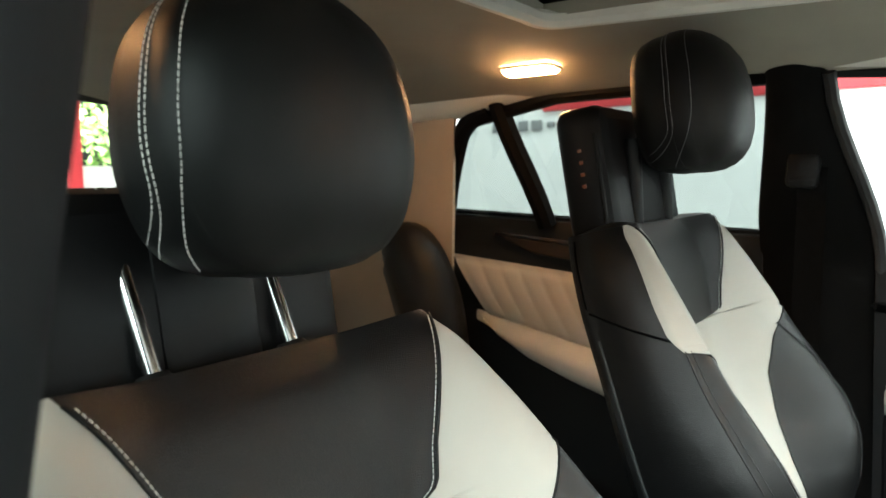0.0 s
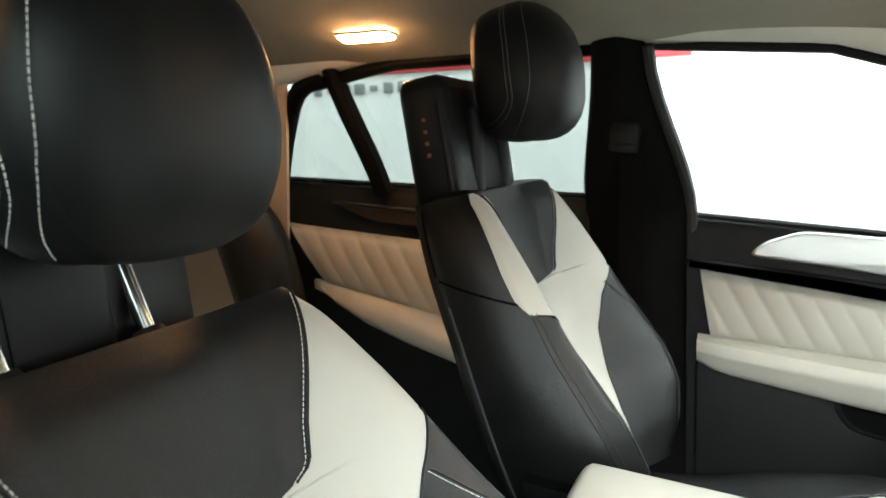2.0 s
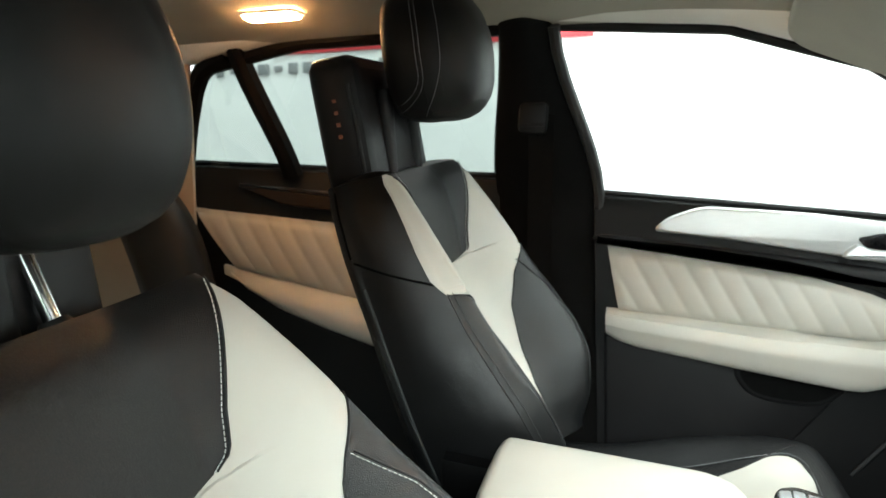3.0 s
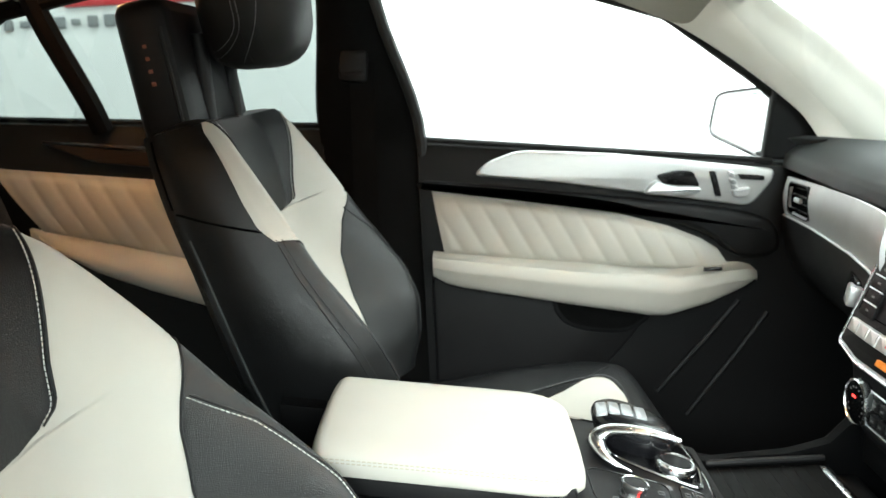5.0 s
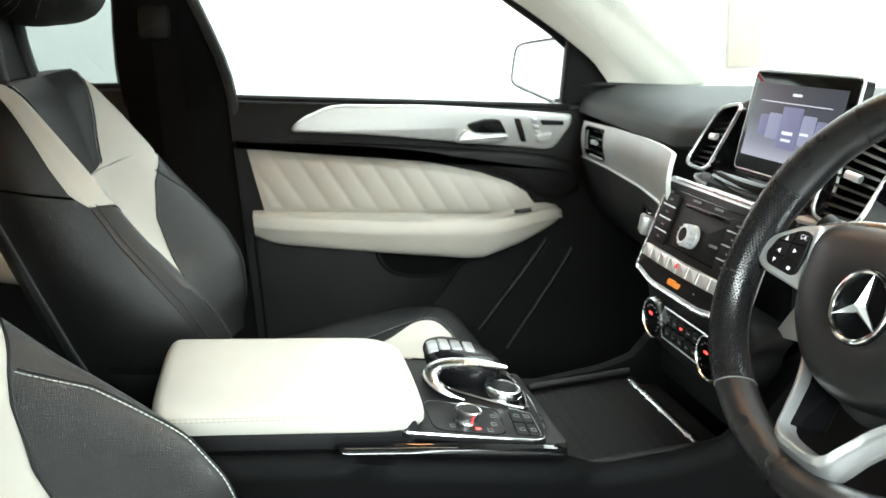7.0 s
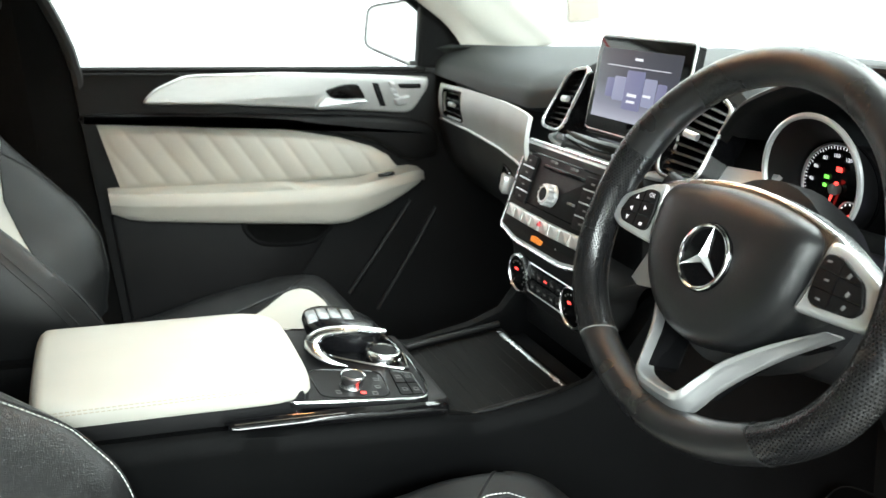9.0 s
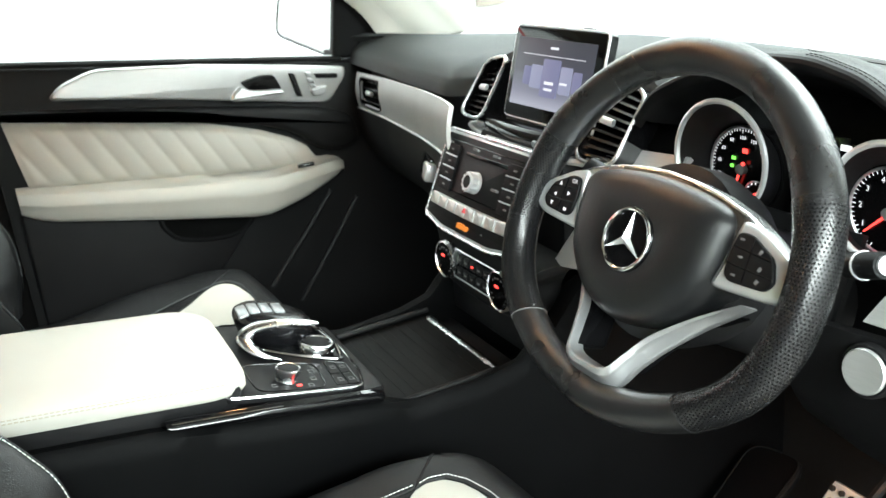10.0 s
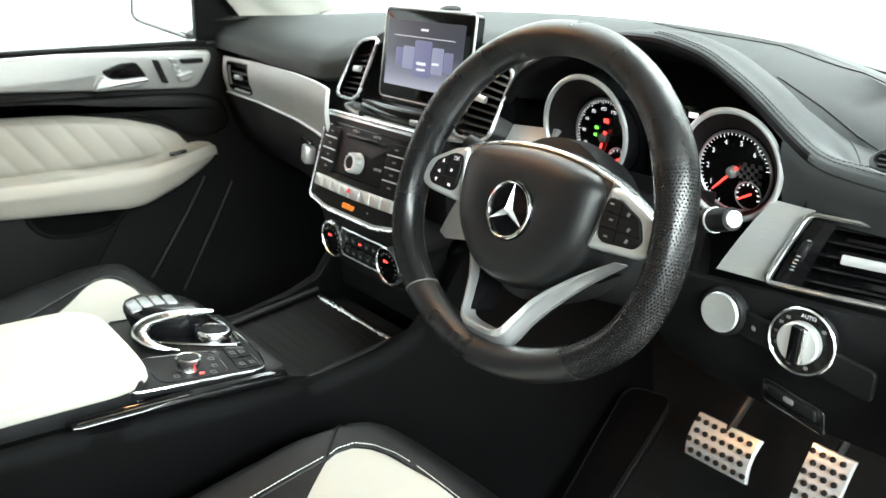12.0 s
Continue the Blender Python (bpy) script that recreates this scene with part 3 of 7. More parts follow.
# rear door
rdoor = thing("rear_door", (-1.0, 0.77, 0.5), "closed rear door with cream quilted panel and tinted window", "car door", "passenger side doors")
part("body", door_base(-1.62, -0.655, 0.5, True), M_DOOR, rdoor)


def rquilt(u, v):
    x = -1.30 + 0.60 * u + 0.03 * (1 - v) * (1 - u) * 3
    zt = 1.166 - 0.115 * (x + 1.284)
    zb = 1.035 - 0.25 * (x + 1.2)
    z = zb + (zt - zb) * v
    rib = abs(math.sin(math.pi * (x + 0.55 * (z - 0.95)) / 0.043)) ** 0.5
    fade = sstep(0, 0.1, v) * sstep(0, 0.1, 1 - v) * sstep(0, 0.06, u)
    return V(x, 0.735 - (0.008 + 0.012 * math.sin(math.pi * min(1, v * 1.1)) ** 0.5 + 0.0036 * rib * fade), z)


part("quilted_panel", grid(rquilt, 120, 24, 0.004), M_CREAM, rdoor, "cream leather panel with diagonal quilting")


def rarm(x):
    zt = 1.037 - 0.25 * (x + 1.2)
    zb = zt - interp([-1.24, -1.15, -0.95, -0.7], [0.01, 0.05, 0.07, 0.075], x)
    r = interp([-1.24, -1.15, -0.95, -0.7], [0.01, 0.05, 0.075, 0.08], x)
    return [V(x, 0.735 - p[0], p[1]) for p in smooth_loop([(0, zt), (r * 0.6, zt - 0.003), (r, zt - 0.02), (r * 0.95, zb + 0.01), (r * 0.5, zb), (0, zb + 0.004)], 3)]


part("armrest", loft([rarm(x) for x in (-1.24, -1.22, -1.18, -1.1, -1.0, -0.9, -0.8, -0.7)]), M_CREAM, rdoor, "cream leather armrest")
part("wood_strip", slope_plate(round_poly([(-1.2, 1.215), (-0.75, 1.17), (-0.75, 1.125), (-1.1, 1.17)], 0.015), 0.010, 0.004), M_WOODDARK, rdoor, "dark wood trim strip")
for a, b in (((-1.445, 1.27), (-0.655, 1.215)),):
    part("window_seal", tube([V(x, 0.757, 1.217 + 0.065 * (-0.648 - x)) for x in np.linspace(a[0], b[0], 20)], 0.006, 6), M_RUBBER, rdoor)
bar = [V(-1.075 - 0.055 * sstep(1.2, 1.5, z), side_y(z) - 0.004, z) for z in np.linspace(1.23, 1.48, 12)]
part("quarter_frame", tube([V(*p) for p in smooth_loop([(-1.315, 0.728, 1.20), (-1.302, 0.712, 1.248), (-1.265, 0.683, 1.35), (-1.215, 0.652, 1.435), (-1.15, 0.640, 1.464)], 5, False)], 0.019, 8), M_FRAME, rdoor)
part("window_divider", tube(bar, 0.021, 8), M_FRAME, rdoor, "black window divider bar")
part("window_frame", tube([V(x, side_y(side_window_z(x)) + 0.0, side_window_z(x) - 0.01) for x in np.linspace(-1.40, -0.60, 50)], 0.014, 8), M_FRAME, rdoor)


def rpane(u, v):
    x = -1.38 + 0.76 * u
    s, t = 1.205 + 0.065 * (-0.648 - x), side_window_z(x)
    z = s + (t - s) * v
    return V(x, side_y(z) + 0.016, z)


part("window_pane", grid(rpane, 30, 8), M_TINT, rdoor)
# quarter trim behind the rear door window
qt = thing("rear_pillar_trim", (-1.7, 0.7, 1.1), "cream rear pillar trim coloured tan for warm lamp light", "pillar trim")
part("cover", grid(lambda u, v: V(-2.2 + (0.98 - 0.10 * (1 - v)) * u, 0.74 - 0.12 * v - 0.015 * math.sin(math.pi * u), 0.9 + 0.62 * v - 0.10 * (1 - u) * v), 12, 12, 0.01), M_WARMTRIM, qt)
rside = thing("rear_side_wall", (-1.5, -0.76, 0.5), "black rear door of the driver's side with tinted window", "car door")
part("body", loft([[V(x, -0.735, 0.5), V(x, -0.735, 1.225), V(x, -0.77, 1.265), V(x, -0.9, 1.2), V(x, -0.9, 0.5)] for x in (-2.2, -1.4, -0.66)]), M_DOOR, rside)
part("window_pane", grid(lambda u, v: V(-1.38 + 0.76 * u, -side_y(1.24 + 0.24 * v) - 0.016, 1.23 + 0.27 * v * (0.6 + 0.4 * min(1, 3 * u))), 12, 4), M_TINT, rside)
part("cover", grid(lambda u, v: V(-2.2 + (0.80 + 0.14 * (1 - v)) * u, -0.74 + 0.12 * v, 0.9 + 0.62 * v - 0.10 * (1 - u) * v), 8, 8, 0.01), M_WARMTRIM, rside)
# tail with rear window
tail = thing("tailgate", (-2.3, 0, 0.8), "closed tailgate with sloping rear window", "tailgate")
part("panel", box((-2.48, 0, 0.88), (0.1, 1.5, 0.76), 0.02), M_DARK, tail)
part("window_pane", grid(lambda u, v: V(-2.45 + 0.48 * v, -0.62 + 1.24 * u, 1.27 + 0.27 * v - 0.2 * (u - 0.5) ** 2 * v), 12, 4), M_GLASS, tail)
part("frame", tube([V(-2.45, -0.64, 1.26), V(-2.45, 0.64, 1.26), V(-1.97, 0.63, 1.50), V(-1.97, 0.3, 1.535), V(-1.97, -0.3, 1.535), V(-1.97, -0.63, 1.50)], 0.02, 8, True), M_DARK, tail)
shelf = tagged(obj("parcel_shelf", box((-1.85, 0, 0.96), (0.7, 1.3, 0.02), 0.006), M_CARPET), "black parcel shelf behind the rear bench", "shelf")

# reading lamp above the rear door
LY = 0.487


def on_lamp(u, v, w):
    sl = -0.235 * 2 * LY
    return V(-0.985, LY, roof_z(-0.985, LY) - 0.004) + V(1, 0.0, 0) * u + V(0, 1, sl).normalized() * v + V(0, sl, -1).normalized() * w


lens = round_poly([(-0.05, -0.016), (0.045, -0.016), (0.052, 0.016), (-0.045, 0.016)], 0.012, 5)


def reading_lamp(place, at, diffuser):
    t_ = thing("reading_lamp", place, "lit warm white reading lamp in the roof lining", "reading lamp", "reading lamps")
    part("bezel", plate(inset_poly(lens, -0.006), at, 0.004, 0.003), M_PILLAR, t_)
    part("diffuser", plate(lens, at, 0.009, 0.005), diffuser, t_, "glowing warm white diffuser")


def mirrored(p):
    return V(p.x, -p.y, p.z)


reading_lamp((-0.985, 0.49, 1.52), on_lamp, M_LAMP)
reading_lamp((-0.985, -0.49, 1.52), lambda u, v, w: mirrored(on_lamp(u, v, w)), M_LAMPDIM)
# the pair of map lamps over the windscreen
for sy in (-1, 1):
    reading_lamp((-0.03, sy * 0.06, 1.50), lambda u, v, w, sy=sy: V(-0.035 + 0.7 * u, sy * 0.06 + 0.8 * v, roof_z(-0.035, 0.06) - 0.006 - w), M_LAMPMAP)

# sun visor
sv = thing("sun_visor", (-0.1, 0.42, 1.5), "cream sun visor folded up with a vanity light", "sun visor")
vis = round_poly([(-0.20, 0.16), (-0.02, 0.14), (0.0, 0.60), (-0.17, 0.60)], 0.05, 6)
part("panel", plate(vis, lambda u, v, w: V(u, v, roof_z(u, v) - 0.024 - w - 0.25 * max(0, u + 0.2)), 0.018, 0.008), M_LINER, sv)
part("vanity_cover", plate(round_poly([(-0.15, 0.28), (-0.06, 0.28), (-0.06, 0.46), (-0.15, 0.46)], 0.01), lambda u, v, w: V(u, v, roof_z(u, v) - 0.042 - w - 0.25 * max(0, u + 0.2)), 0.003, 0.002), M_WHITE, sv)

# rear bench
rb = thing("rear_bench", (-1.4, 0, 0.45), "black and cream leather rear bench seat", "bench seat")
part("cushion", box((-1.2, 0, 0.66), (0.55, 1.30, 0.22), 0.06, seg=4), M_BLACK, rb)


def rear_back(y0, y1):
    def f(u, v):
        y = y0 + (y1 - y0) * u
        dome = (1 - abs(2 * u - 1) ** 4) * (1 - abs(2 * v - 1) ** 6)
        return V(-1.47 - 0.13 * v + 0.05 * dome, y, 0.72 + 0.42 * v)
    return f


for a, b, m in ((-0.62, -0.2, M_SUEDE), (-0.2, 0.2, M_SUEDE), (0.2, 0.60, M_SUEDE)):
    part("backrest_panel", grid(rear_back(a, b), 14, 12, 0.03), m, rb, "cream leather backrest panel")
part("backrest", box((-1.60, 0, 0.88), (0.12, 1.3, 0.52), 0.03, pose(0, 0, 0, 0, -16, 0)), M_BLACK, rb)
for yy in (-0.4, 0.4):
    part("head_restraint", loft([[V(-1.66 + 0.05 * math.cos(a) * k, yy + 0.13 * math.sin(a) * k, 1.12 + 0.13 * t) for a in np.linspace(0, 2 * math.pi, 20, endpoint=False)] for t, k in ((0, 0.7), (0.15, 0.95), (0.6, 1), (0.9, 0.85), (1, 0.5))]), M_BLACK, rb)
bol = [(-1.25, 0.63, 0.8), (-1.285, 0.64, 0.95), (-1.32, 0.65, 1.08), (-1.36, 0.65, 1.17), (-1.40, 0.65, 1.19)]
part("side_bolster", tube(smooth_loop(bol, 5, False), lambda t: 0.075 * math.sin(math.pi * (0.12 + 0.76 * t)) ** 0.5, 12), M_BLACK, rb)
# ---- front seats ----
SEAT_TOP = 0.140
# the backrest, level by level from the cushion to the shoulders: half width, reach of the bolsters, reach of the middle, rear face
LEVEL = [-0.36, -0.30, -0.24, -0.18, -0.12, -0.07, -0.03, 0.0, 0.05, 0.10, 0.118, SEAT_TOP]
HALF = [0.205, 0.222, 0.238, 0.246, 0.245, 0.240, 0.235, 0.231, 0.224, 0.212, 0.206, 0.190]
CREST = [0.112, 0.143, 0.153, 0.140, 0.115, 0.092, 0.078, 0.068, 0.049, 0.028, 0.020, 0.004]
MIDDLE = [0.05, 0.05, 0.04, 0.022, 0.008, 0.0, 0.0, 0.0, 0.0, -0.003, -0.008, -0.022]
REAR = [-0.02, -0.024, -0.028, -0.034, -0.040, -0.046, -0.051, -0.056, -0.063, -0.068, -0.070, -0.072]


def make_seat(place, recline, inner, label, cush_x, cz, ls, head, cream_w, apex, screen, cush_k):
    """A sports seat. place: the middle of the shield panel's lower edge; inner: +1 or -1, the side of the car's middle."""
    rec = radians(recline)
    up, fw = V(-math.sin(rec), 0, math.cos(rec)), V(math.cos(rec), 0, math.sin(rec))
    base = Vector(place)
    yc = base.y
    seat = thing("front_seat", (cush_x + 0.2, yc, 0.45), label, "car seat", "front seats")

    def level(table, h):
        return sinterp(LEVEL, table, h, 0.015)

    def half(h):
        return level(HALF, h)

    def reach(s, h):
        a = abs(s) / half(h)
        c = level(MIDDLE, h)
        w = level(CREST, h) - c
        return c + w * sstep(interp([-0.2, -0.03, 0.1], [0.42, 0.35, 0.45], h), 0.93, a) - (0.22 * w + 0.004) * sstep(0.90, 1.0, a) ** 2

    def front(s, h):
        return base + up * h + V(0, s, 0) + fw * reach(s, h)

    def nrm(s, h):
        e = 0.002
        n_ = (front(s + e, h) - front(s - e, h)).cross(front(s, h + e) - front(s, h - e)).normalized()
        return n_ if n_.dot(fw) > 0 else -n_

    def ins(h):      # half width of the black shield
        return min(half(h) * 0.985, interp([-0.016, -0.0155, -0.013, -0.008, -0.002, 0.004, 0.03, 0.065, 0.088, 0.111, 0.128, SEAT_TOP], [0.0, *((0.035, 0.072, 0.100, 0.113) if inner > 0 else (0.070, 0.098, 0.112, 0.117)), 0.118, 0.128, 0.146, 0.158, 0.170, 0.180, 0.1875], h))

    def ins_l(h):    # the same towards the car's right flank
        return max(0.0, ins(h) - (0.015 * sstep(-0.016, 0.02, h) if inner > 0 else 0.0))

    def crm(h):      # outer edge of the cream panel, which wraps over the bolster's crest at the shoulders
        return min(half(h), interp([-0.36, -0.254, -0.173, -0.12, -0.07, -0.05, -0.033, -0.015, 0.003, 0.012], [0.128, 0.132, 0.144, 0.152, *((0.168, 0.179, 0.193, 0.209) if inner > 0 else (0.173, 0.190, 0.212, 0.245)), 0.226 if inner > 0 else 0.25, 0.25], h))

    def zone(name, lo, hi, h0, h1, material, nu, nv, lab="", lift=0.0, puff=0.0):
        def f(u, v):
            h = h0 + (h1 - h0) * v
            a, b = lo(h), hi(h)
            s = a + (b - a) * u
            return front(s, h) + nrm(s, h) * (lift + puff * (math.sin(math.pi * u) ** 0.5 if 0 < u < 1 else 0) * (math.sin(math.pi * v) ** 0.35 if 0 < v < 1 else 0))
        return part(name, grid(f, nu, nv), material, back, lab)

    def side(sg, h, t, g=0.0):
        """The backrest's flank: t from its front edge (0) to its rear face (1)."""
        a, b = reach(half(h), h), level(REAR, h)
        bulge = 0.009 * math.sin(math.pi * min(1, t * 1.15)) ** 0.7 if t < 0.87 else 0.009 * math.sin(math.pi * 0.9995) ** 0.7
        return base + up * h + V(0, sg * (half(h) + bulge + g), 0) + fw * (a + (b - a) * t)

    # shell: flanks and rear in one grained skin
    hs = list(np.linspace(-0.36, SEAT_TOP, 56))
    ts = [0, 0.04, 0.1, 0.18, 0.3, 0.45, 0.6, 0.75, 0.86, 0.94, 1.0]
    rows = []
    for h in hs:
        rear = [base + up * h + V(0, s * half(h), 0) + fw * (level(REAR, h) - 0.022 * (1 - s * s) ** 0.5 - 0.004) for s in np.linspace(-0.97, 0.97, 12)]
        rows.append([side(-1, h, t) for t in ts] + rear + [side(1, h, t) for t in ts[::-1]])
    back = part("backrest", loft(rows, False), M_BLACKSIDE, seat, "grained black leather backrest sides")

    def cap(u, v):
        s = (2 * u - 1) * half(SEAT_TOP)
        a = abs(2 * u - 1)
        p0 = front(s, SEAT_TOP)
        p2 = base + up * (SEAT_TOP - 0.006 * (1 - a ** 4)) + V(0, s, 0) + fw * (level(REAR, SEAT_TOP) - 0.026 * max(0.0, 1 - a * a) ** 0.5)
        p1 = p0.lerp(p2, 0.4) + up * (0.003 if inner > 0 else 0.022) * (1 - a ** 8)
        return p0 * (1 - v) ** 2 + p1 * 2 * v * (1 - v) + p2 * v * v

    part("shoulder_roll", grid(cap, 28, 8), M_BLACK, back, "black leather roll over the shoulders")
    zone("centre_panel", lambda h: -crm(h), crm, -0.36, -0.0158, M_CREAM, 26, 70, "cream leather centre panel")
    for sg in (-1, 1):
        zone("shoulder_panel", (lambda h: -crm(h)) if sg < 0 else ins, (lambda h: -ins_l(h)) if sg < 0 else crm, -0.0161, SEAT_TOP, M_CREAM, 14, 60, "smooth cream leather shoulder panel", 0.0003)
        zone("bolster", (lambda h: -half(h)) if sg < 0 else crm, (lambda h: -crm(h)) if sg < 0 else half, -0.36, 0.004 if inner > 0 else -0.017, M_BLACKSIDE, 18, 60, "black leather side bolster", 0.0006)
        # cream folded back over the crest on to the flank
        low_h = -0.034 if inner > 0 else -0.022

        def fold(u, v, sg=sg, low_h=low_h):
            h = low_h + (0.138 - low_h) * v
            if u == 0:
                s = sg * half(h) * interp([-0.034, -0.008], [0.998, 0.965], h)
                return front(s, h) + nrm(s, h) * 0.0007
            return side(sg, h, (u - 0.2) / 0.8 * interp([low_h, -0.010, 0.0, 0.034, 0.078, 0.128, 0.138], [0.0, 0.06, 0.10, 0.105, 0.07, 0.04, 0.0], h), 0.0009)

        part("shoulder_fold", grid(fold, 5, 30), M_CREAM, back, "cream leather fold over the shoulder")
    zone("headrest_panel", lambda h: -ins_l(h), ins, -0.016, SEAT_TOP, M_BLACK, 30, 60, "smooth black leather shield panel", 0.0009, 0.002)
    # seams with white thread
    for sg in (-1, 1):
        hs_ = list(np.linspace(-0.008, 0.134, 70))
        edge = ins if sg > 0 else ins_l
        at = lambda h, o: front(sg * (edge(h) + o), h) + nrm(sg * (edge(h) + o), h) * 0.0014
        part("shield_seam", tube([at(h, 0.0) for h in hs_], 0.0016, 6), M_BLACK, back)
        stitches([at(h, -0.0042) + fw * 0.0012 for h in hs_], lambda k, hs_=hs_: nrm(sg * ins(hs_[min(k, 69)]), hs_[min(k, 69)]), "stitching", back, pitch=0.0046, length=0.0033, width=0.00045)
        part("piping", tube([front(sg * crm(h), h) + nrm(sg * crm(h), h) * 0.0006 for h in np.linspace(-0.34, 0.0 if inner > 0 else -0.024, 50)], 0.0014, 6), M_BLACK, back)
        for rel, h0, h1 in ((0, -0.30, -0.05), (1, -0.27, -0.02)):
            hh_ = list(np.linspace(h0, h1, 60))
            off = lambda h, rel=rel: sg * half(h) * (0.975 if rel else interp([-0.36, -0.261, -0.185, -0.099, -0.048], [0.87, 0.89, 0.90, 0.855, 0.765], h))
            stitches([front(off(h), h) + nrm(off(h), h) * 0.0016 for h in hh_], lambda k, hh_=hh_, off=off: nrm(off(hh_[min(k, 59)]), hh_[min(k, 59)]), "stitching", back, width=0.0004, material=M_STITCH if inner > 0 else M_THREAD)
            part("bolster_seam", tube([front(off(h) * 1.02, h) + nrm(off(h), h) * 0.0003 for h in hh_], 0.0013, 6), M_BLACK, back)
        part("side_seam", tube([side(sg, -0.006 + 0.046 * d, 0.08 + 0.87 * d, 0.0004) for d in np.linspace(0, 1, 14)], 0.0017, 6), M_CONSOLE, back)
        part("side_piping", tube([side(sg, h, 0.93, 0.0008) for h in np.linspace(-0.34, 0.005, 18)], 0.0022, 6), M_DASH, back)
        part("shoulder_stitch", tube([side(sg, h, 0.97, 0.0008) for h in np.linspace(0.045, 0.132, 12)], 0.0016, 6), M_CONSOLE, back)
    # cushion
    xb = cush_x

    def cush_half(x):
        return interp([-0.1, 0.0, 0.2, 0.38, 0.44, 0.47, 0.49, 0.505, 0.52], [0.24, 0.25, 0.255, 0.248, 0.225, 0.20, 0.168, 0.13, 0.08], x) * cush_k

    def cush(s, x):
        a = abs(s) / cush_half(x)
        z = 0.024 * sstep(0.45, 0.82, a) * (1 - 0.9 * sstep(0.2, 0.42, x)) + 0.016 * (1 - a * a) * sstep(0.25, 0.42, x) - 0.05 * sstep(0.80, 1.0, a) ** 2
        nose = -0.10 * sstep(0.445, 0.55, x) ** 1.3 + 0.05 * sstep(0.08, 0.44, x)
        return V(xb + x * ls, yc + s, cz - 0.012 + z + nose)

    def ccream(x):
        return cream_w * interp([-0.1, 0.1, apex - 0.16, apex - 0.095, apex - 0.055, apex - 0.040, apex - 0.022, apex - 0.010, apex - 0.003, apex],
                                [0.095, 0.088, 0.088, 0.106, 0.134, 0.137, 0.130, 0.110, 0.080, 0.03], x)

    cs = []
    for d, g in ((0.0, 0.0), (0.02, 0.006), (0.06, 0.008), (0.11, -0.01), (0.14, -0.03)):
        ring = []
        xs = list(np.linspace(-0.08, 0.50, 24)) + [0.515]
        for sg, seq in ((-1, xs), (1, xs[::-1])):
            for x in seq:
                p = cush(sg * cush_half(x), x)
                ring.append(V(p.x + (g if x > 0.48 else 0), p.y + sg * g, p.z - d * (1.0 if x < 0.47 else 0.8)))
        cs.append(ring)
    cu = part("cushion", loft(cs, True, (False, True)), M_BLACKSIDE, seat, "black leather seat cushion")

    def cz_zone(name, lo, hi, x0, x1, material, nu, nv, lab, puff=0.0):
        def f(u, v):
            x = x0 + (x1 - x0) * v
            a, b = lo(x), hi(x)
            p = cush(a + (b - a) * u, x)
            return p + V(0, 0, puff * math.sin(math.pi * u) ** 0.5 if 0 < u < 1 else 0)
        return part(name, grid(f, nu, nv), material, cu, lab)

    cz_zone("seat_panel", lambda x: -ccream(x), ccream, -0.08, apex, M_CREAM, 16, 90, "cream leather seat panel", 0.003)
    for sg in (-1, 1):
        cz_zone("seat_bolster", (lambda x: -cush_half(x)) if sg < 0 else ccream, (lambda x: -ccream(x)) if sg < 0 else cush_half, -0.08, apex, M_BLACK, 14, 90, "black leather seat bolster")
        xs_ = list(np.linspace(apex - 0.050, apex - 0.0015, 70))
        stitches([cush(sg * (ccream(x) + 0.005), x + 0.005) + V(0, 0, 0.0016) for x in xs_], V(0, 0, 1), "stitching", cu, pitch=0.0044, length=0.0031, width=0.00034, material=M_STITCH if inner > 0 else M_GREYBAR)
        part("patch_seam", tube([cush(sg * (ccream(x) + 0.001), x + 0.001) + V(0, 0, 0.0006) for x in list(np.linspace(apex - 0.15, apex - 0.001, 90))], 0.0015, 6), M_BLACK, cu)
        part("bolster_seam", tube([cush(sg * (0.137 + 0.012 * t + 0.010 * math.sin(math.pi * t)) * cream_w, apex - 0.050 - 0.30 * t) + V(0, 0, 0.0004) for t in np.linspace(0, 1, 20)], 0.0014, 6), M_BLACK, cu)
        stitches([cush(sg * (0.142 + 0.012 * t + 0.010 * math.sin(math.pi * t)) * cream_w, apex - 0.052 - 0.30 * t) + V(0, 0, 0.0014) for t in np.linspace(0, 1, 40)], V(0, 0, 1), "stitching", cu, pitch=0.0046, length=0.0032, width=0.00034, material=M_STITCH if inner > 0 else M_GREYBAR)
        part("nose_seam", tube([cush(sg * (0.137 + 0.056 * t) * cream_w, apex - 0.052 + 0.052 * t) + V(0, 0, 0.0004) for t in np.linspace(0, 1, 14)], 0.0016, 6), M_DARK, cu)
    stitches([cush(s, apex + 0.004) + V(0, 0, 0.0016) for s in np.linspace(-0.05 * cream_w, 0.05 * cream_w, 20)], V(0, 0, 1), "stitching", cu, pitch=0.0044, length=0.0031, width=0.00034, material=M_STITCH if inner > 0 else M_GREYBAR)
    cz_zone("seat_nose", lambda x: -cush_half(x), cush_half, apex, 0.515, M_BLACK, 30, 20, "black leather cushion front")
    part("seat_base", box((xb + 0.16, yc, 0.565), (0.46, 0.42, 0.30), 0.03), M_DARK, seat)
    # head restraint
    hup, hfw = V(-math.sin(radians(7)), 0, math.cos(radians(7))), V(math.cos(radians(7)), 0, math.sin(radians(7)))
    hc = Vector(head)
    hw, hh = 0.1038, 0.097
    half_ho = [(0.36, 1.0), (0.66, 0.86), (0.86, 0.58), (0.97, 0.20), (1.0, -0.15), (0.950, -0.46), (0.83, -0.735), (0.64, -0.915), (0.40, -0.985)]
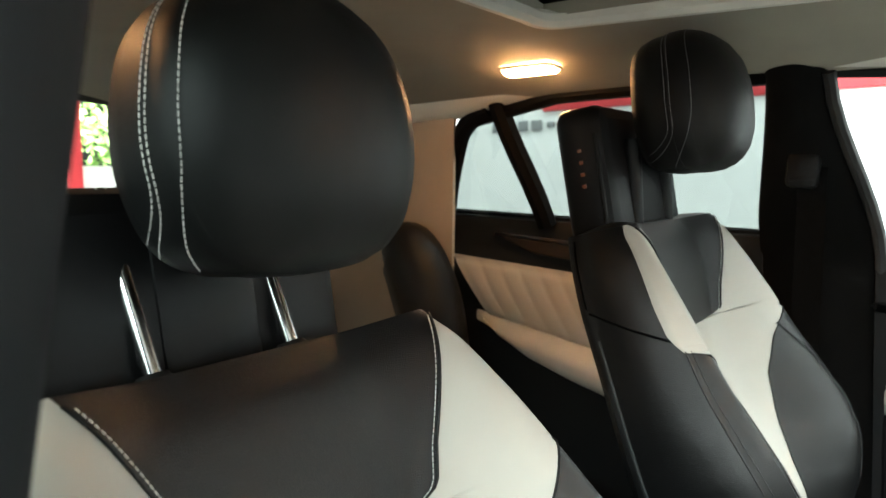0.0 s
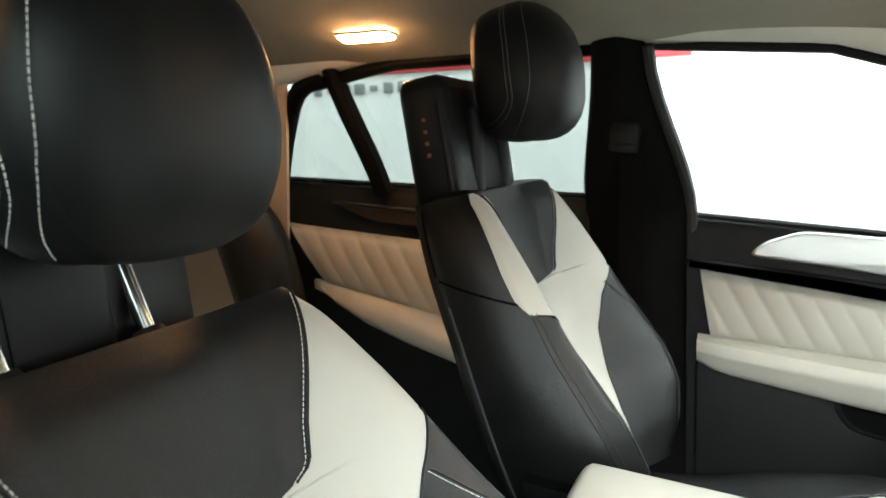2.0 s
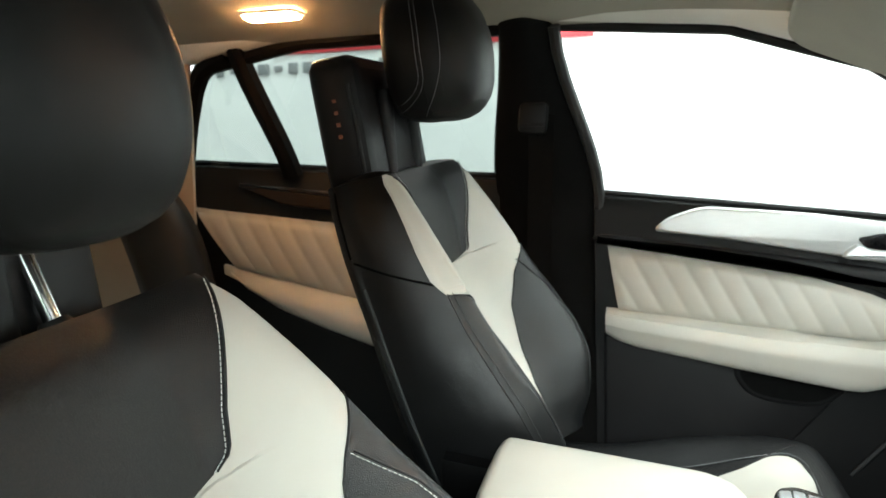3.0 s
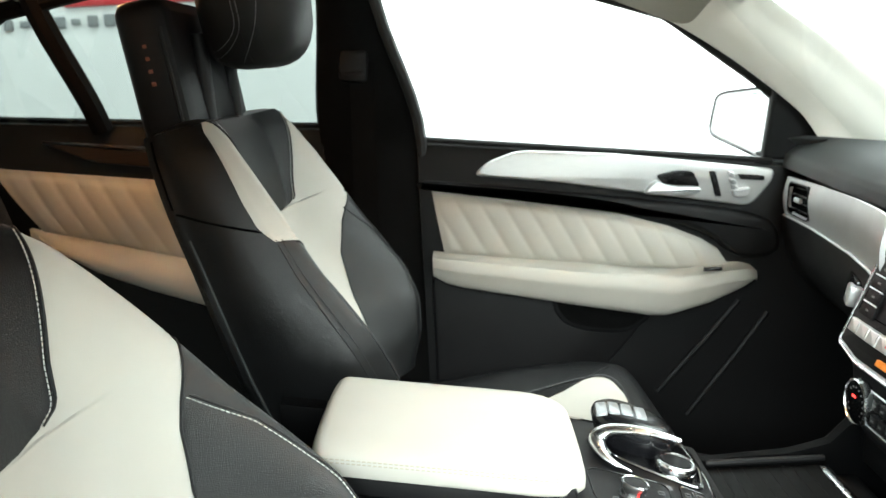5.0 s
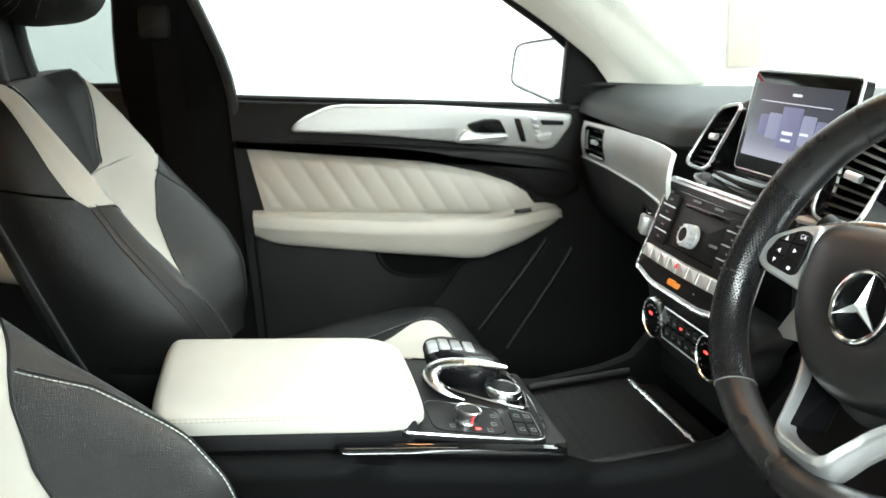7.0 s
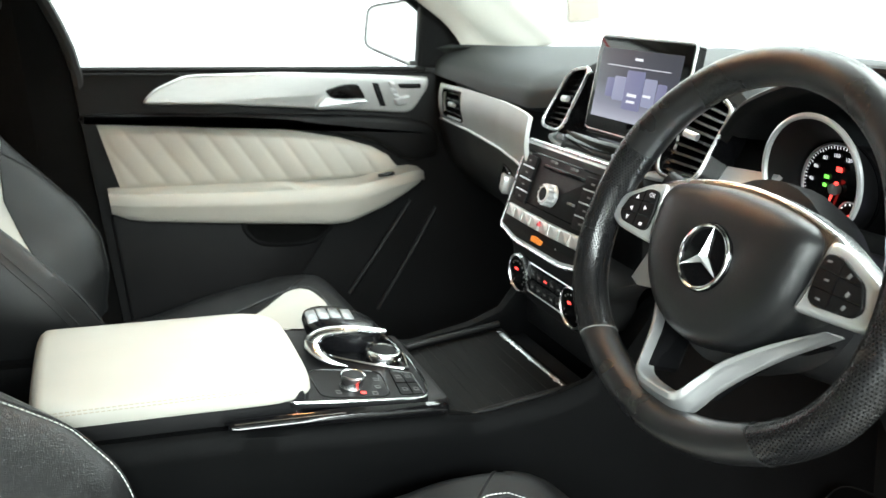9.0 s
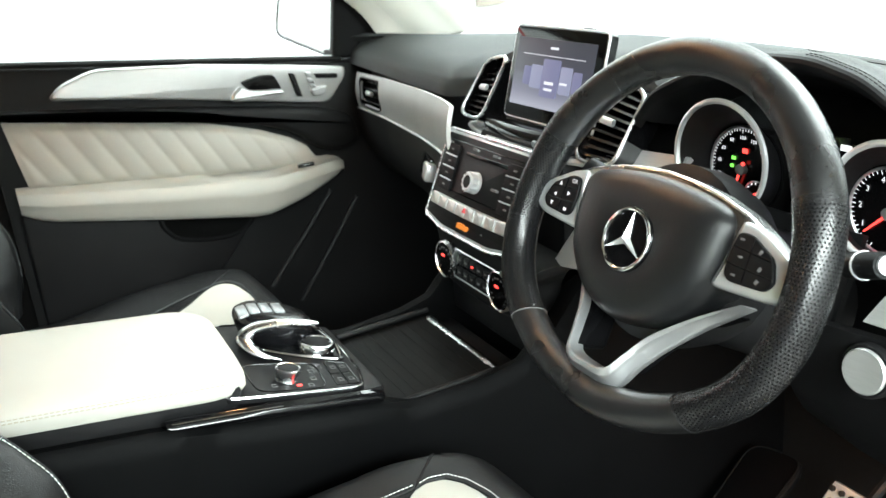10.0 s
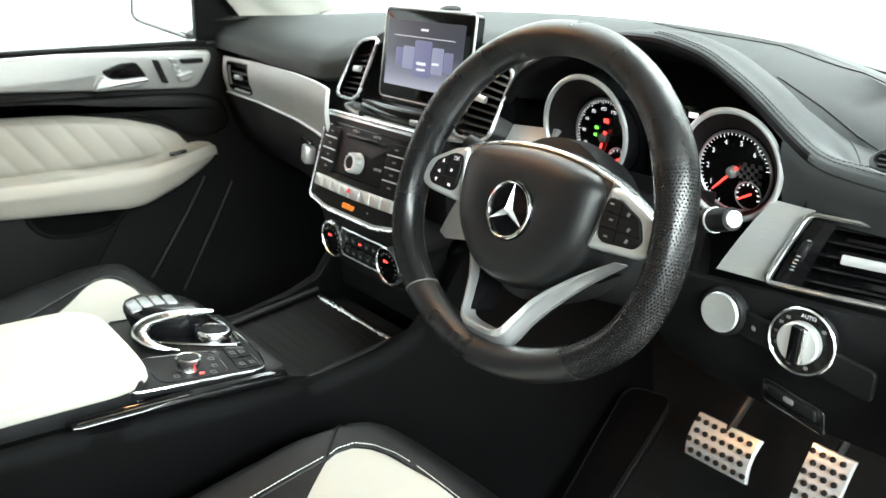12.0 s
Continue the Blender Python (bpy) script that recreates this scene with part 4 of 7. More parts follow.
    ho = smooth_loop([(0.0, 1.03)] + half_ho + [(0.0, -1.01)] + [(-a, b) for a, b in half_ho[::-1]], 4)
    n = len(ho)

    def out(k, sc, d):
        y, z = ho[k][0] * hw * sc, ho[k][1] * hh * sc
        k_ = min(1.0, max(0.0, (d + 0.082) / 0.10))
        bow = k_ * (-0.022 * (abs(y) / hw) ** 2.2 - 0.030 * max(0, z / hh) ** 2.2 - 0.016 * max(0, -z / hh) ** 2.2)
        return hc + V(0, y, 0) + hup * z + hfw * (d + bow)

    hr = part("head_restraint", loft([[out(k, sc, d) for k in range(n)] for sc, d in ((0.02, 0.050), (0.3, 0.0495), (0.55, 0.048), (0.74, 0.044), (0.87, 0.037), (0.95, 0.028), (0.985, 0.0185), (0.992, 0.016))], True, (True, False)), M_HEADREST, seat, "smooth black leather head restraint")
    part("gusset", loft([[out(k, sc, d) for k in range(n)] for sc, d in ((0.992, 0.016), (1.0, 0.0145), (1.006, -0.001), (1.0, -0.0165), (0.992, -0.018))], True, (False, False)), M_HEADREST, hr)
    part("rear_shell", loft([[out(k, sc, d) for k in range(n)] for sc, d in ((0.992, -0.018), (0.990, -0.022), (0.975, -0.050), (0.93, -0.072), (0.84, -0.086), (0.6, -0.093), (0.02, -0.096))], True, (False, True)), M_HEADREST, hr, "grained black leather rear half")
    # seams down the sides, swept rearward at their lower ends and left open underneath
    rim = [k for k in range(n // 2, n)] + [k for k in range(0, n // 2 + 1)]
    for d, turn, sweep, low_z in ((0.0205, -0.05, 0.058, -0.95), (-0.0225, -0.30, 0.060, -0.80), (-0.0135, -0.30, 0.064, -0.88)):
        ks = [k for k in rim if ho[k][1] > low_z and not (abs(ho[k][0]) < 0.6 and ho[k][1] < 0)]
        path = []
        for k in ks:
            b = max(0.0, (turn - ho[k][1]) / (turn - low_z))
            dk = d - sweep * b ** 2.2
            sk = interp([-0.094, -0.086, -0.072, -0.050, -0.022, -0.017, -0.001, 0.0145, 0.016, 0.0205], [0.6, 0.84, 0.93, 0.975, 0.990, 1.0, 1.006, 1.0, 0.992, 0.990], dk)
            path.append(out(k, sk + 0.004, dk))
        stitches(path, lambda i, ks=ks, d=d: (out(ks[min(i, len(ks) - 1)], 1.2, d) - hc), "stitching", hr, pitch=0.0046, length=0.0033, width=0.00028, material=M_STITCH if inner > 0 else M_GREYBAR)
    for sg in (-1, 1):
        low = base + up * (SEAT_TOP - 0.01) + V(0, sg * 0.067, 0) - fw * (0.046 if inner > 0 else 0.034)
        high = low + (up * 0.15 if inner > 0 else V(-0.004, 0, 0.13))
        if inner > 0:
            post = part("post", tube([low, high], 0.0068, 14), M_CHROME, seat, "chrome head restraint post")
        else:
            post = part("post", tube([low, low.lerp(high, 0.5), high], 0.0125, 14), M_DARK, seat, "black sleeved head restraint post")
        part("collar", revolve([(0.0, 0.0), (0.013, 0.0), (0.014, 0.004), (0.011, 0.01), (0.0, 0.011)], low + (high - low).normalized() * 0.006, high - low, 20), M_RUBBER, post)
    # entertainment screen on the back of the posts
    mc = Vector(screen)
    mu, mf = V(-math.sin(radians(8)), 0, math.cos(radians(8))), V(math.cos(radians(8)), 0, math.sin(radians(8)))
    rot = Matrix(((mf.x, 0, mu.x), (mf.y, 1, mu.y), (mf.z, 0, mu.z))).to_4x4()
    scr = thing("seat_screen", mc, "black entertainment screen mounted behind the head restraint", "screen", "seat back screens")
    cw_ = 0.152 if inner > 0 else 0.143
    case = round_poly([(-cw_, -0.100), (cw_, -0.100), (cw_ + 0.003, 0.09), (-cw_ - 0.003, 0.09)], 0.028, 5)
    part("housing", loft([[mc + V(0, p[0], 0) + mu * p[1] + mf * d for p in inset_poly(case, g)] for d, g in ((-0.040, 0.010), (-0.034, 0.002), (-0.028, 0.0), (0.012, 0.0), (0.024, 0.006), (0.03, 0.02))]), M_BUTTON, scr)
    for sg in (-1, 1):
        part("side_trim", tube([mc + V(0, sg * 0.1435, 0) + mu * h + mf * 0.016 for h in (-0.08, -0.02, 0.05)], 0.0035, 8), M_RUBBER, scr)
    arm_ = (base + up * (SEAT_TOP + 0.07) - fw * 0.046).lerp(mc, 0.45)
    part("mount", box((arm_.x, yc, mc.z + 0.052), ((base + up * (SEAT_TOP + 0.07) - fw * 0.046).x - mc.x - 0.01, 0.09, 0.07), 0.012, rot), M_RUBBER, scr, "black mount between screen and posts")
    if inner > 0:
        part("centre_cover", box(base + up * (SEAT_TOP + 0.055) - fw * 0.056, (0.03, 0.10, 0.15), 0.014, rot), M_BUTTON, scr, "black cover between the posts")
    for k in range(4):
        part("key", box(mc + V(0, inner * 0.1435, 0) + mu * (0.03 - 0.016 * k) - mf * 0.008, (0.006, 0.004, 0.005), 0.001, rot), M_KEYDIM, scr, "small dim amber key")
    return seat


make_seat((-0.705, -0.385, 1.071), 22, 1, "black and cream leather driver's sports seat with white stitching", -0.565, 0.764, 1.05, (-0.711, -0.393, 1.3545), 1.0, 0.437, (-0.85, -0.385, 1.225), 0.93)
make_seat((-0.677, 0.378, 1.122), 12, -1, "black and cream leather passenger sports seat with white stitching", -0.538, 0.741, 0.90, (-0.647, 0.373, 1.424), 0.83, 0.431, (-0.773, 0.375, 1.327), 1.0)
# ---- writing ----


def lettering(text, size, place, name, parent, material, depth=0.0004):
    """Text in the built-in font as a mesh; place(u, v, w) lays it."""
    cu = bpy.data.curves.new("text", "FONT")
    cu.body, cu.size, cu.align_x, cu.align_y, cu.resolution_u = text, size, "CENTER", "CENTER", 2
    tmp = bpy.data.objects.new("text", cu)
    scene.collection.objects.link(tmp)
    bpy.context.view_layer.update()
    me = bpy.data.meshes.new_from_object(tmp.evaluated_get(bpy.context.evaluated_depsgraph_get()))
    bpy.data.objects.remove(tmp)
    bm = bmesh.new()
    bm.from_mesh(me)
    bpy.data.meshes.remove(me)
    for v in bm.verts:
        v.co = place(v.co.x, v.co.y, depth)
    return part(name, bm, material, parent, "", False)


# ---- centre console ----
con = thing("centre_console", (-0.25, 0, 0.45), "black centre console with control panel, armrest box and roller tray", "console")


def con_top(x):
    return interp([-0.62, -0.38, -0.30, -0.13, -0.10, 0.0, 0.05, 0.09, 0.13], [0.924, 0.888, 0.868, 0.836, 0.825, 0.828, 0.838, 0.875, 0.93], x)


def con_side(sg):
    """One flank of the console, with the rail that climbs to the dash."""
    rings = []
    for x in list(np.linspace(-0.62, 0.16, 44)) + [0.3, 0.5]:
        z = con_top(x)
        w = interp([-0.62, -0.1, 0.05, 0.13], [0.124, 0.126, 0.138, 0.15], x)
        t = interp([-0.12, -0.08, 0.05, 0.16], [0.03, 0.016, 0.022, 0.03], x)
        pr = [(w + 0.022, 0.42), (w + 0.010, 0.68), (w + 0.001, z - 0.025), (w - 0.003, z - 0.006), (w - 0.010, z), (w - t, z - 0.003), (w - t - 0.004, z - 0.02), (w - t - 0.004, 0.42)]
        rings.append([V(x, sg * p[0], p[1]) for p in pr])
    return loft(rings)


for sg in (-1, 1):
    part("flank", con_side(sg), M_CONSOLE, con)
part("core", box((-0.37, 0, 0.635), (0.5, 0.2, 0.43), 0.01), M_DARK, con)
part("tray_bed", box((-0.03, 0, 0.60), (0.22, 0.21, 0.40), 0.005), M_DARK, con)
# roller tray of dark wood with slats
tray = part("roller_tray", box((-0.037, 0, 0.8085), (0.165, 0.206, 0.005), 0.001), M_TRAY, con, "dark open-pore wood roller cover")
for k in range(11):
    part("slat", box((-0.113 + k * 0.0148, 0.0, 0.8120), (0.01474, 0.206, 0.006), 0.00025, seg=1), M_TRAY, tray)
part("tray_bar", box((0.033, -0.005, 0.8155), (0.0065, 0.196, 0.005), 0.0012, pose(0, 0, 0, 0, -8, 0)), M_SATIN, con, "silver edge bar")
for sg in (-1, 1):
    part("tray_rim", tube([V(-0.13, sg * 0.104, 0.820), V(0.04, sg * 0.106, 0.822)], 0.004, 8), M_DARK, con)
# control panel


def on_panel(u, v, w):
    return V(u, v, 0.888 - 0.235 * (u + 0.29) + w)


pan = round_poly([(-0.308, -0.1065), (-0.150, -0.1080), (-0.137, -0.065), (-0.1315, 0.0), (-0.137, 0.065), (-0.150, 0.1080), (-0.308, 0.1065)], 0.016, 5)
part("panel_block", plate(inset_poly(pan, 0.002), lambda u, v, w: on_panel(u, v, w - 0.030), 0.024, 0.006), M_PIANO, con, "piano black surround")
panel = part("control_panel", plate(pan, lambda u, v, w: on_panel(u, v, w - 0.004), 0.006, 0.002), M_BUTTON, con)
part("panel_rim", tube([on_panel(p[0], p[1], 0.0025) for p in inset_poly(pan, 0.001)], 0.0016, 6, True), M_CHROME, panel, "chrome outline")
field = round_poly([(-0.268, -0.095), (-0.19, -0.098), (-0.183, -0.03), (-0.268, -0.02)], 0.016)
part("button_field", tube([on_panel(p[0], p[1], 0.0022) for p in field], 0.0007, 5, True), M_PIANO, panel)
field2 = round_poly([(-0.178, -0.095), (-0.150, -0.094), (-0.146, -0.038), (-0.170, -0.026)], 0.005)
part("button_field", tube([on_panel(p[0], p[1], 0.0022) for p in field2], 0.0007, 5, True), M_PIANO, panel)
for u, v in ((-0.168, -0.08), (-0.155, -0.08), (-0.165, -0.046), (-0.153, -0.046)):
    part("key_mark", tube([on_panel(u + a * 0.0028, v + b * 0.0032, 0.0023) for a, b in ((-1, -1), (1, -1), (1, 1), (-1, 1))], 0.00045, 4, True), M_GREYPRINT, panel)
part("key_line", tube([on_panel(-0.163, -0.094, 0.0022), on_panel(-0.158, -0.032, 0.0022)], 0.0006, 5), M_PIANO, panel)
part("key_line", tube([on_panel(-0.174, -0.063, 0.0022), on_panel(-0.148, -0.063, 0.0022)], 0.0006, 5), M_PIANO, panel)
for u, v in ((-0.198, -0.072), (-0.194, -0.052), (-0.246, -0.082), (-0.206, -0.088)):
    part("key_mark", tube([on_panel(u + a * 0.0028, v + b * 0.0032, 0.0023) for a, b in ((-1, -1), (1, -1), (1, 1), (-1, 1))], 0.00045, 4, True), M_GREYPRINT, panel)
part("indicator", plate(round_poly([(-0.222, -0.088), (-0.216, -0.088), (-0.216, -0.084), (-0.222, -0.084)], 0.001), on_panel, 0.003, 0.0004), M_REDGLOW, panel, "small red indicator")
kb = on_panel(-0.228, -0.068, 0.0)
knob = part("mode_knob", revolve([(0.0132, 0.0), (0.0132, 0.0015), (0.0124, 0.003), (0.0124, 0.007), (0.0130, 0.011), (0.0146, 0.0135), (0.0148, 0.0160), (0.0135, 0.0173), (0.0122, 0.0167)], kb, (0.235, 0, 1), 40, cap=(True, False)), M_SATIN, con, "satin chrome drive mode knob")
part("cap", revolve([(0.0123, 0.0167), (0.0118, 0.0161), (0.0, 0.0161)], kb, (0.235, 0, 1), 40), M_BUTTON, knob, "dark grey cap")
# touch controller: gloss pad, silver palm arch and turning wheel
tc = thing("touch_controller", (-0.22, 0.05, 0.875), "gloss black touch controller with silver palm rest and wheel", "controller")
well = smooth_loop([(-0.236, 0.03), (-0.224, 0.010), (-0.19, -0.012), (-0.152, -0.028), (-0.143, -0.018), (-0.136, 0.03), (-0.145, 0.085), (-0.19, 0.098), (-0.235, 0.092)], 5)
part("well", plate(well, lambda u, v, w: on_panel(u, v, w + 0.001), 0.004, 0.001), M_PIANO, tc)
part("well_rim", tube([on_panel(p[0], p[1], 0.0045) for p in well], 0.002, 6, True), M_CHROME, tc)


pado = smooth_loop([(-0.248, 0.072), (-0.240, 0.094), (-0.222, 0.106), (-0.196, 0.102), (-0.172, 0.084), (-0.158, 0.058), (-0.160, 0.030), (-0.182, 0.018), (-0.212, 0.022), (-0.238, 0.040)], 4)
PADC = np.array((-0.202, 0.060))


def pad_ring(k, z):
    return [V(*(PADC + (p - PADC) * k), z - 0.235 * (PADC[0] + (p[0] - PADC[0]) * k + 0.2)) for p in pado]


pad = part("touch_pad", loft([pad_ring(k, z) for k, z in ((0.90, 0.872), (0.97, 0.884), (1.0, 0.893), (0.985, 0.899), (0.94, 0.9035), (0.84, 0.9065), (0.6, 0.909), (0.3, 0.910), (0.02, 0.9102))]), M_PADGLOSS, tc, "gloss black touch pad")
for k in range(4):
    cx_, cy_ = -0.2400 + 0.0150 * k, 0.054 + 0.004 * (k % 3 > 0)
    kp_ = [(cx_ - 0.0066, cy_ - 0.012), (cx_ + 0.0066, cy_ - 0.013), (cx_ + 0.0066 + 0.003, cy_ + 0.024), (cx_ - 0.0066 + 0.004, cy_ + 0.024)]
    part("pad_key", plate(round_poly(kp_, 0.003), lambda u, v, w: V(u, v, 0.9085 - 0.235 * (u + 0.2) + w - 10.0 * max(0.0, -0.222 - u) ** 2 - 5.0 * max(0.0, v - 0.060) ** 2), 0.0032, 0.0012), M_KEYGREY, pad, "satin grey soft key")
# the palm arch: a broad blade that sweeps over the pad's front and folds back under itself
top_ = smooth_loop([(-0.160, 0.006, 0.905), (-0.185, 0.012, 0.907), (-0.212, 0.018, 0.905), (-0.236, 0.024, 0.899), (-0.249, 0.018, 0.889), (-0.246, 0.002, 0.881), (-0.235, -0.010, 0.876), (-0.218, -0.016, 0.8715)], 6, False)
wid_ = lambda t: interp([0, 0.15, 0.35, 0.50, 0.60, 0.72, 1.0], [0.0040, 0.0075, 0.0105, 0.0112, 0.0100, 0.0070, 0.0020], t)
top_ = [(p[0], p[1], p[2] - 0.18 * (p[0] + 0.2)) for p in top_]
part("palm_arch", tube(top_, wid_, 14, flat=(V(0.10, 0.05, 0.99).normalized(), 0.55)), M_SATIN, tc, "satin silver palm rest arch")
cw = on_panel(-0.169, 0.002, 0.002)
whl = part("turn_wheel", revolve([(0.0205, 0.0), (0.0215, 0.003), (0.0215, 0.005), (0.0228, 0.006), (0.0230, 0.0125), (0.0220, 0.0150), (0.0200, 0.0158), (0.0182, 0.0154), (0.0172, 0.0140), (0.0, 0.0136)], cw, (0.235, 0, 1), 48), M_CHROME, tc, "ribbed chrome turning wheel")
part("wheel_cap", revolve([(0.0168, 0.0138), (0.0160, 0.0150), (0.0, 0.0156)], cw, (0.235, 0, 1), 40), M_BUTTON, whl, "dark satin cap")
# gloss side box with chrome line
def gloss_ring(x, k):
    zt = interp([-0.372, -0.296, -0.231, -0.144, -0.13], [0.899, 0.887, 0.876, 0.859, 0.854], x)
    zb = interp([-0.372, -0.30, -0.20, -0.133], [0.885, 0.869, 0.850, 0.836], x)
    m_ = (zt + zb) / 2
    pr = [(-0.104, zt - 0.006), (-0.111, zt - 0.003), (-0.118, zt - 0.001), (-0.123, zt - 0.0035), (-0.1255, zt - 0.0085), (-0.1245, zb + 0.006), (-0.121, zb + 0.0015), (-0.115, zb), (-0.104, zb)]
    return [V(x, -0.112 + (y + 0.112) * k, m_ + (z - m_) * k) for y, z in pr]


part("gloss_side", loft([gloss_ring(x, k) for x, k in ((-0.374, 0.3), (-0.370, 0.8), (-0.362, 1.0), (-0.30, 1.0), (-0.23, 1.0), (-0.16, 1.0), (-0.142, 0.98), (-0.134, 0.85), (-0.130, 0.5))]), M_PIANO, con, "piano black side panel")
part("gloss_line", tube([gloss_ring(x, 1.0)[3] for x in np.linspace(-0.365, -0.25, 8)], 0.0009, 6), M_CHROME, con)
# armrest lid
ar = thing("armrest_lid", (-0.45, 0, 0.88), "cream leather armrest lid with stitched edge", "armrest")


def lid(t):
    """A cross-section of the lid, t from its rear (0) to its rounded front (1)."""
    x = -0.548 + 0.273 * t
    end = math.sqrt(max(0.0, 1 - max(0, (t - 0.78) / 0.22) ** 2.4)) * math.sqrt(max(0.0, 1 - max(0, (0.06 - t) / 0.06) ** 2.5))
    zc, hh_ = 0.933 - 0.036 * t, 0.0245 * (0.35 + 0.65 * end) * (end > 0) + 0.0005
    lo_ = (0.003 + 0.0085 * t) * (0.5 + 0.5 * end)
    w = 0.1095 * (0.68 + 0.32 * end)
    return [V(x, w * math.copysign(abs(math.cos(a)) ** 0.42, math.cos(a)), zc + (hh_ if math.sin(a) > 0 else lo_) * math.copysign(abs(math.sin(a)) ** 0.5, math.sin(a)) + 0.003 * (1 - abs(math.cos(a)))) for a in np.linspace(0, 2 * math.pi, 48, endpoint=False)]


part("cover", loft([lid(t) for t in (0.0, 0.006, 0.02, 0.04, 0.06, 0.2, 0.4, 0.6, 0.75, 0.8, 0.85, 0.9, 0.935, 0.96, 0.98, 0.992, 1.0)]), M_CREAM, ar)
for dz in (-0.016, -0.0125):
    stitches([V(x, -0.1095, 0.957 - 0.036 * (x + 0.548) / 0.272 - 0.024 - dz) for x in np.linspace(-0.53, -0.30, 30)], V(0, -1, 0), "stitching", ar, material=M_LINER)
part("latch", box((-0.2855, -0.080, 0.890), (0.006, 0.02, 0.014), 0.003), M_CHROME, ar)
part("box_lip", box((-0.415, 0, 0.893), (0.255, 0.205, 0.052), 0.006, pose(0, 0, 0, 0, 7.6, 0)), M_DARK, ar)

# ---- dashboard ----
dash = thing("dashboard", (0.3, 0, 0.85), "dark grey soft dashboard with silver trim and round vents", "dashboard")


def scr_base(y):
    return 0.64 - 0.37 * (abs(y) / 0.74) ** 2.2


def dash_lip(y):
    a = abs(y)
    if y < 0:
        return interp([0.0, 0.19, 0.21, 0.74], [0.225, 0.225, 0.33, 0.26], a)
    return interp([0.0, 0.20, 0.25, 0.4, 0.6, 0.74], [0.225, 0.22, 0.175, 0.185, 0.208, 0.222], a)


def dash_bump(y):
    return 0.050 * (1 - sstep(0.12, 0.235, abs(y)))


def dash_prof(y):
    xb, xl, b = scr_base(y), dash_lip(y), dash_bump(y)
    dr = interp([-0.74, -0.6, -0.5, -0.38], [0.05, 0.042, 0.018, 0.0], y)
    pr = [(xb + 0.02, 1.122), (xb, 1.132), (xb - 0.09 * (xb / 0.6), 1.152 + 0.006 * (1 - abs(y))), ((xb + xl) / 2 + 0.01, 1.158 + b * 0.3), (xl + 0.055, 1.150 + b * 0.65), (xl + 0.022, 1.139 + b * 0.85), (xl + 0.008, 1.128 + b * 0.95), (xl + 0.0035, 1.1245 + b), (xl, 1.115 + b), (xl - 0.003, 1.100 + b), (xl + 0.012, 1.092 + b), (xl + 0.06, 1.09 + b), (xl + 0.06, 1.05)]
    return [(x, z - dr * (0.35 if i < 2 else 0.6 if i == 2 else 1.0)) for i, (x, z) in enumerate(pr)]


ys = np.linspace(-0.752, 0.752, 90)
part("top_pad", loft([[V(p[0], y, p[1]) for p in dash_prof(y)] for y in ys], False), M_DASH, dash, "dark grey grained top pad")


def pad_z(x, y):
    pr = dash_prof(y)[:6][::-1]
    return interp([p[0] for p in pr], [p[1] for p in pr], x)


def slot_x(y):
    return scr_base(y) - 0.125 + 0.062 * (abs(y) / 0.49) ** 3


sl_ = np.linspace(-0.15, -0.60, 40)
part("demister_slot", loft([[V(slot_x(y) + dx, y, pad_z(slot_x(y) + dx, y) + dz) for dx, dz in ((-q, -0.002), (-q, 0.0012), (q, 0.0012), (q, -0.002))] for y in sl_ for q in [0.005 + 0.007 * min(1, (-y - 0.15) / 0.3)]]), M_RUBBER, dash, "black demister slot")
part("pad_seam", tube([V(0.352 - 0.44 * (-y - 0.447), y, pad_z(0.352 - 0.44 * (-y - 0.447), y) + 0.0002) for y in np.linspace(-0.43, -0.66, 24)], 0.0011, 6), M_DARK, dash)
part("under_panel", loft([[V(p[0], y, p[1]) for p in [(dash_lip(y) + 0.05, 1.11), (dash_lip(y) + 0.03, 1.03), (min(dash_lip(y), 0.25) + 0.025, 0.99), (min(dash_lip(y), 0.25) + 0.07, 0.87), (0.36, 0.80), (0.6, 0.78)]] for y in np.linspace(-0.752, 0.752, 40)], False), M_DARK, dash)
# passenger silver trim, end vent and glove box


def trim_pt(u, v):
    """The silver trim: u from the door to the stack, v from its lower to its upper edge."""
    y = 0.70 - 0.575 * u
    x = interp([0, 0.3, 0.7, 0.9, 1.0, 1.08], [0.212, 0.196, 0.152, 0.122, 0.104, 0.088], u)
    zt = interp([0, 0.3, 0.7, 1.0, 1.08], [1.088, 1.095, 1.108, 1.118, 1.119], u)
    zb = interp([0, 0.3, 0.7, 1.0, 1.08], [1.018, 1.022, 1.033, 1.042, 1.044], u)
    z = zb + (zt - zb) * v
    return V(x - 0.006 * math.sin(math.pi * v) - 0.004 * (1 - v), y, z)


part("silver_trim", grid(lambda u, v: trim_pt(0.265 + 0.795 * u - 0.03 * v * (1 - u), v), 40, 10, 0.006), M_ALU, dash, "brushed silver trim panel")
for u0, u1, v0, v1 in ((-0.005, 0.045, 0.0, 1.0), (0.045, 0.27, 0.0, 0.10), (0.045, 0.24, 0.90, 1.0)):
    part("trim_surround", grid(lambda u, v: trim_pt(u0 + (u1 - u0) * u, v0 + (v1 - v0) * v), 6, 6, 0.006), M_ALU, dash)
part("trim_edge", tube([trim_pt(u, 0) + V(-0.002, 0, -0.002) for u in np.linspace(0, 1, 30)], 0.0022, 6), M_ALU, dash)
part("glove_box", grid(lambda u, v: V(trim_pt(u, 0).x - 0.002 + 0.02 * (1 - v) + 0.07 * (1 - v) ** 3, 0.715 - 0.59 * u, 0.85 + (trim_pt(u, 0).z - 0.004 - 0.85) * v), 24, 16, 0.01), M_DARK, dash, "dark glove box lid")
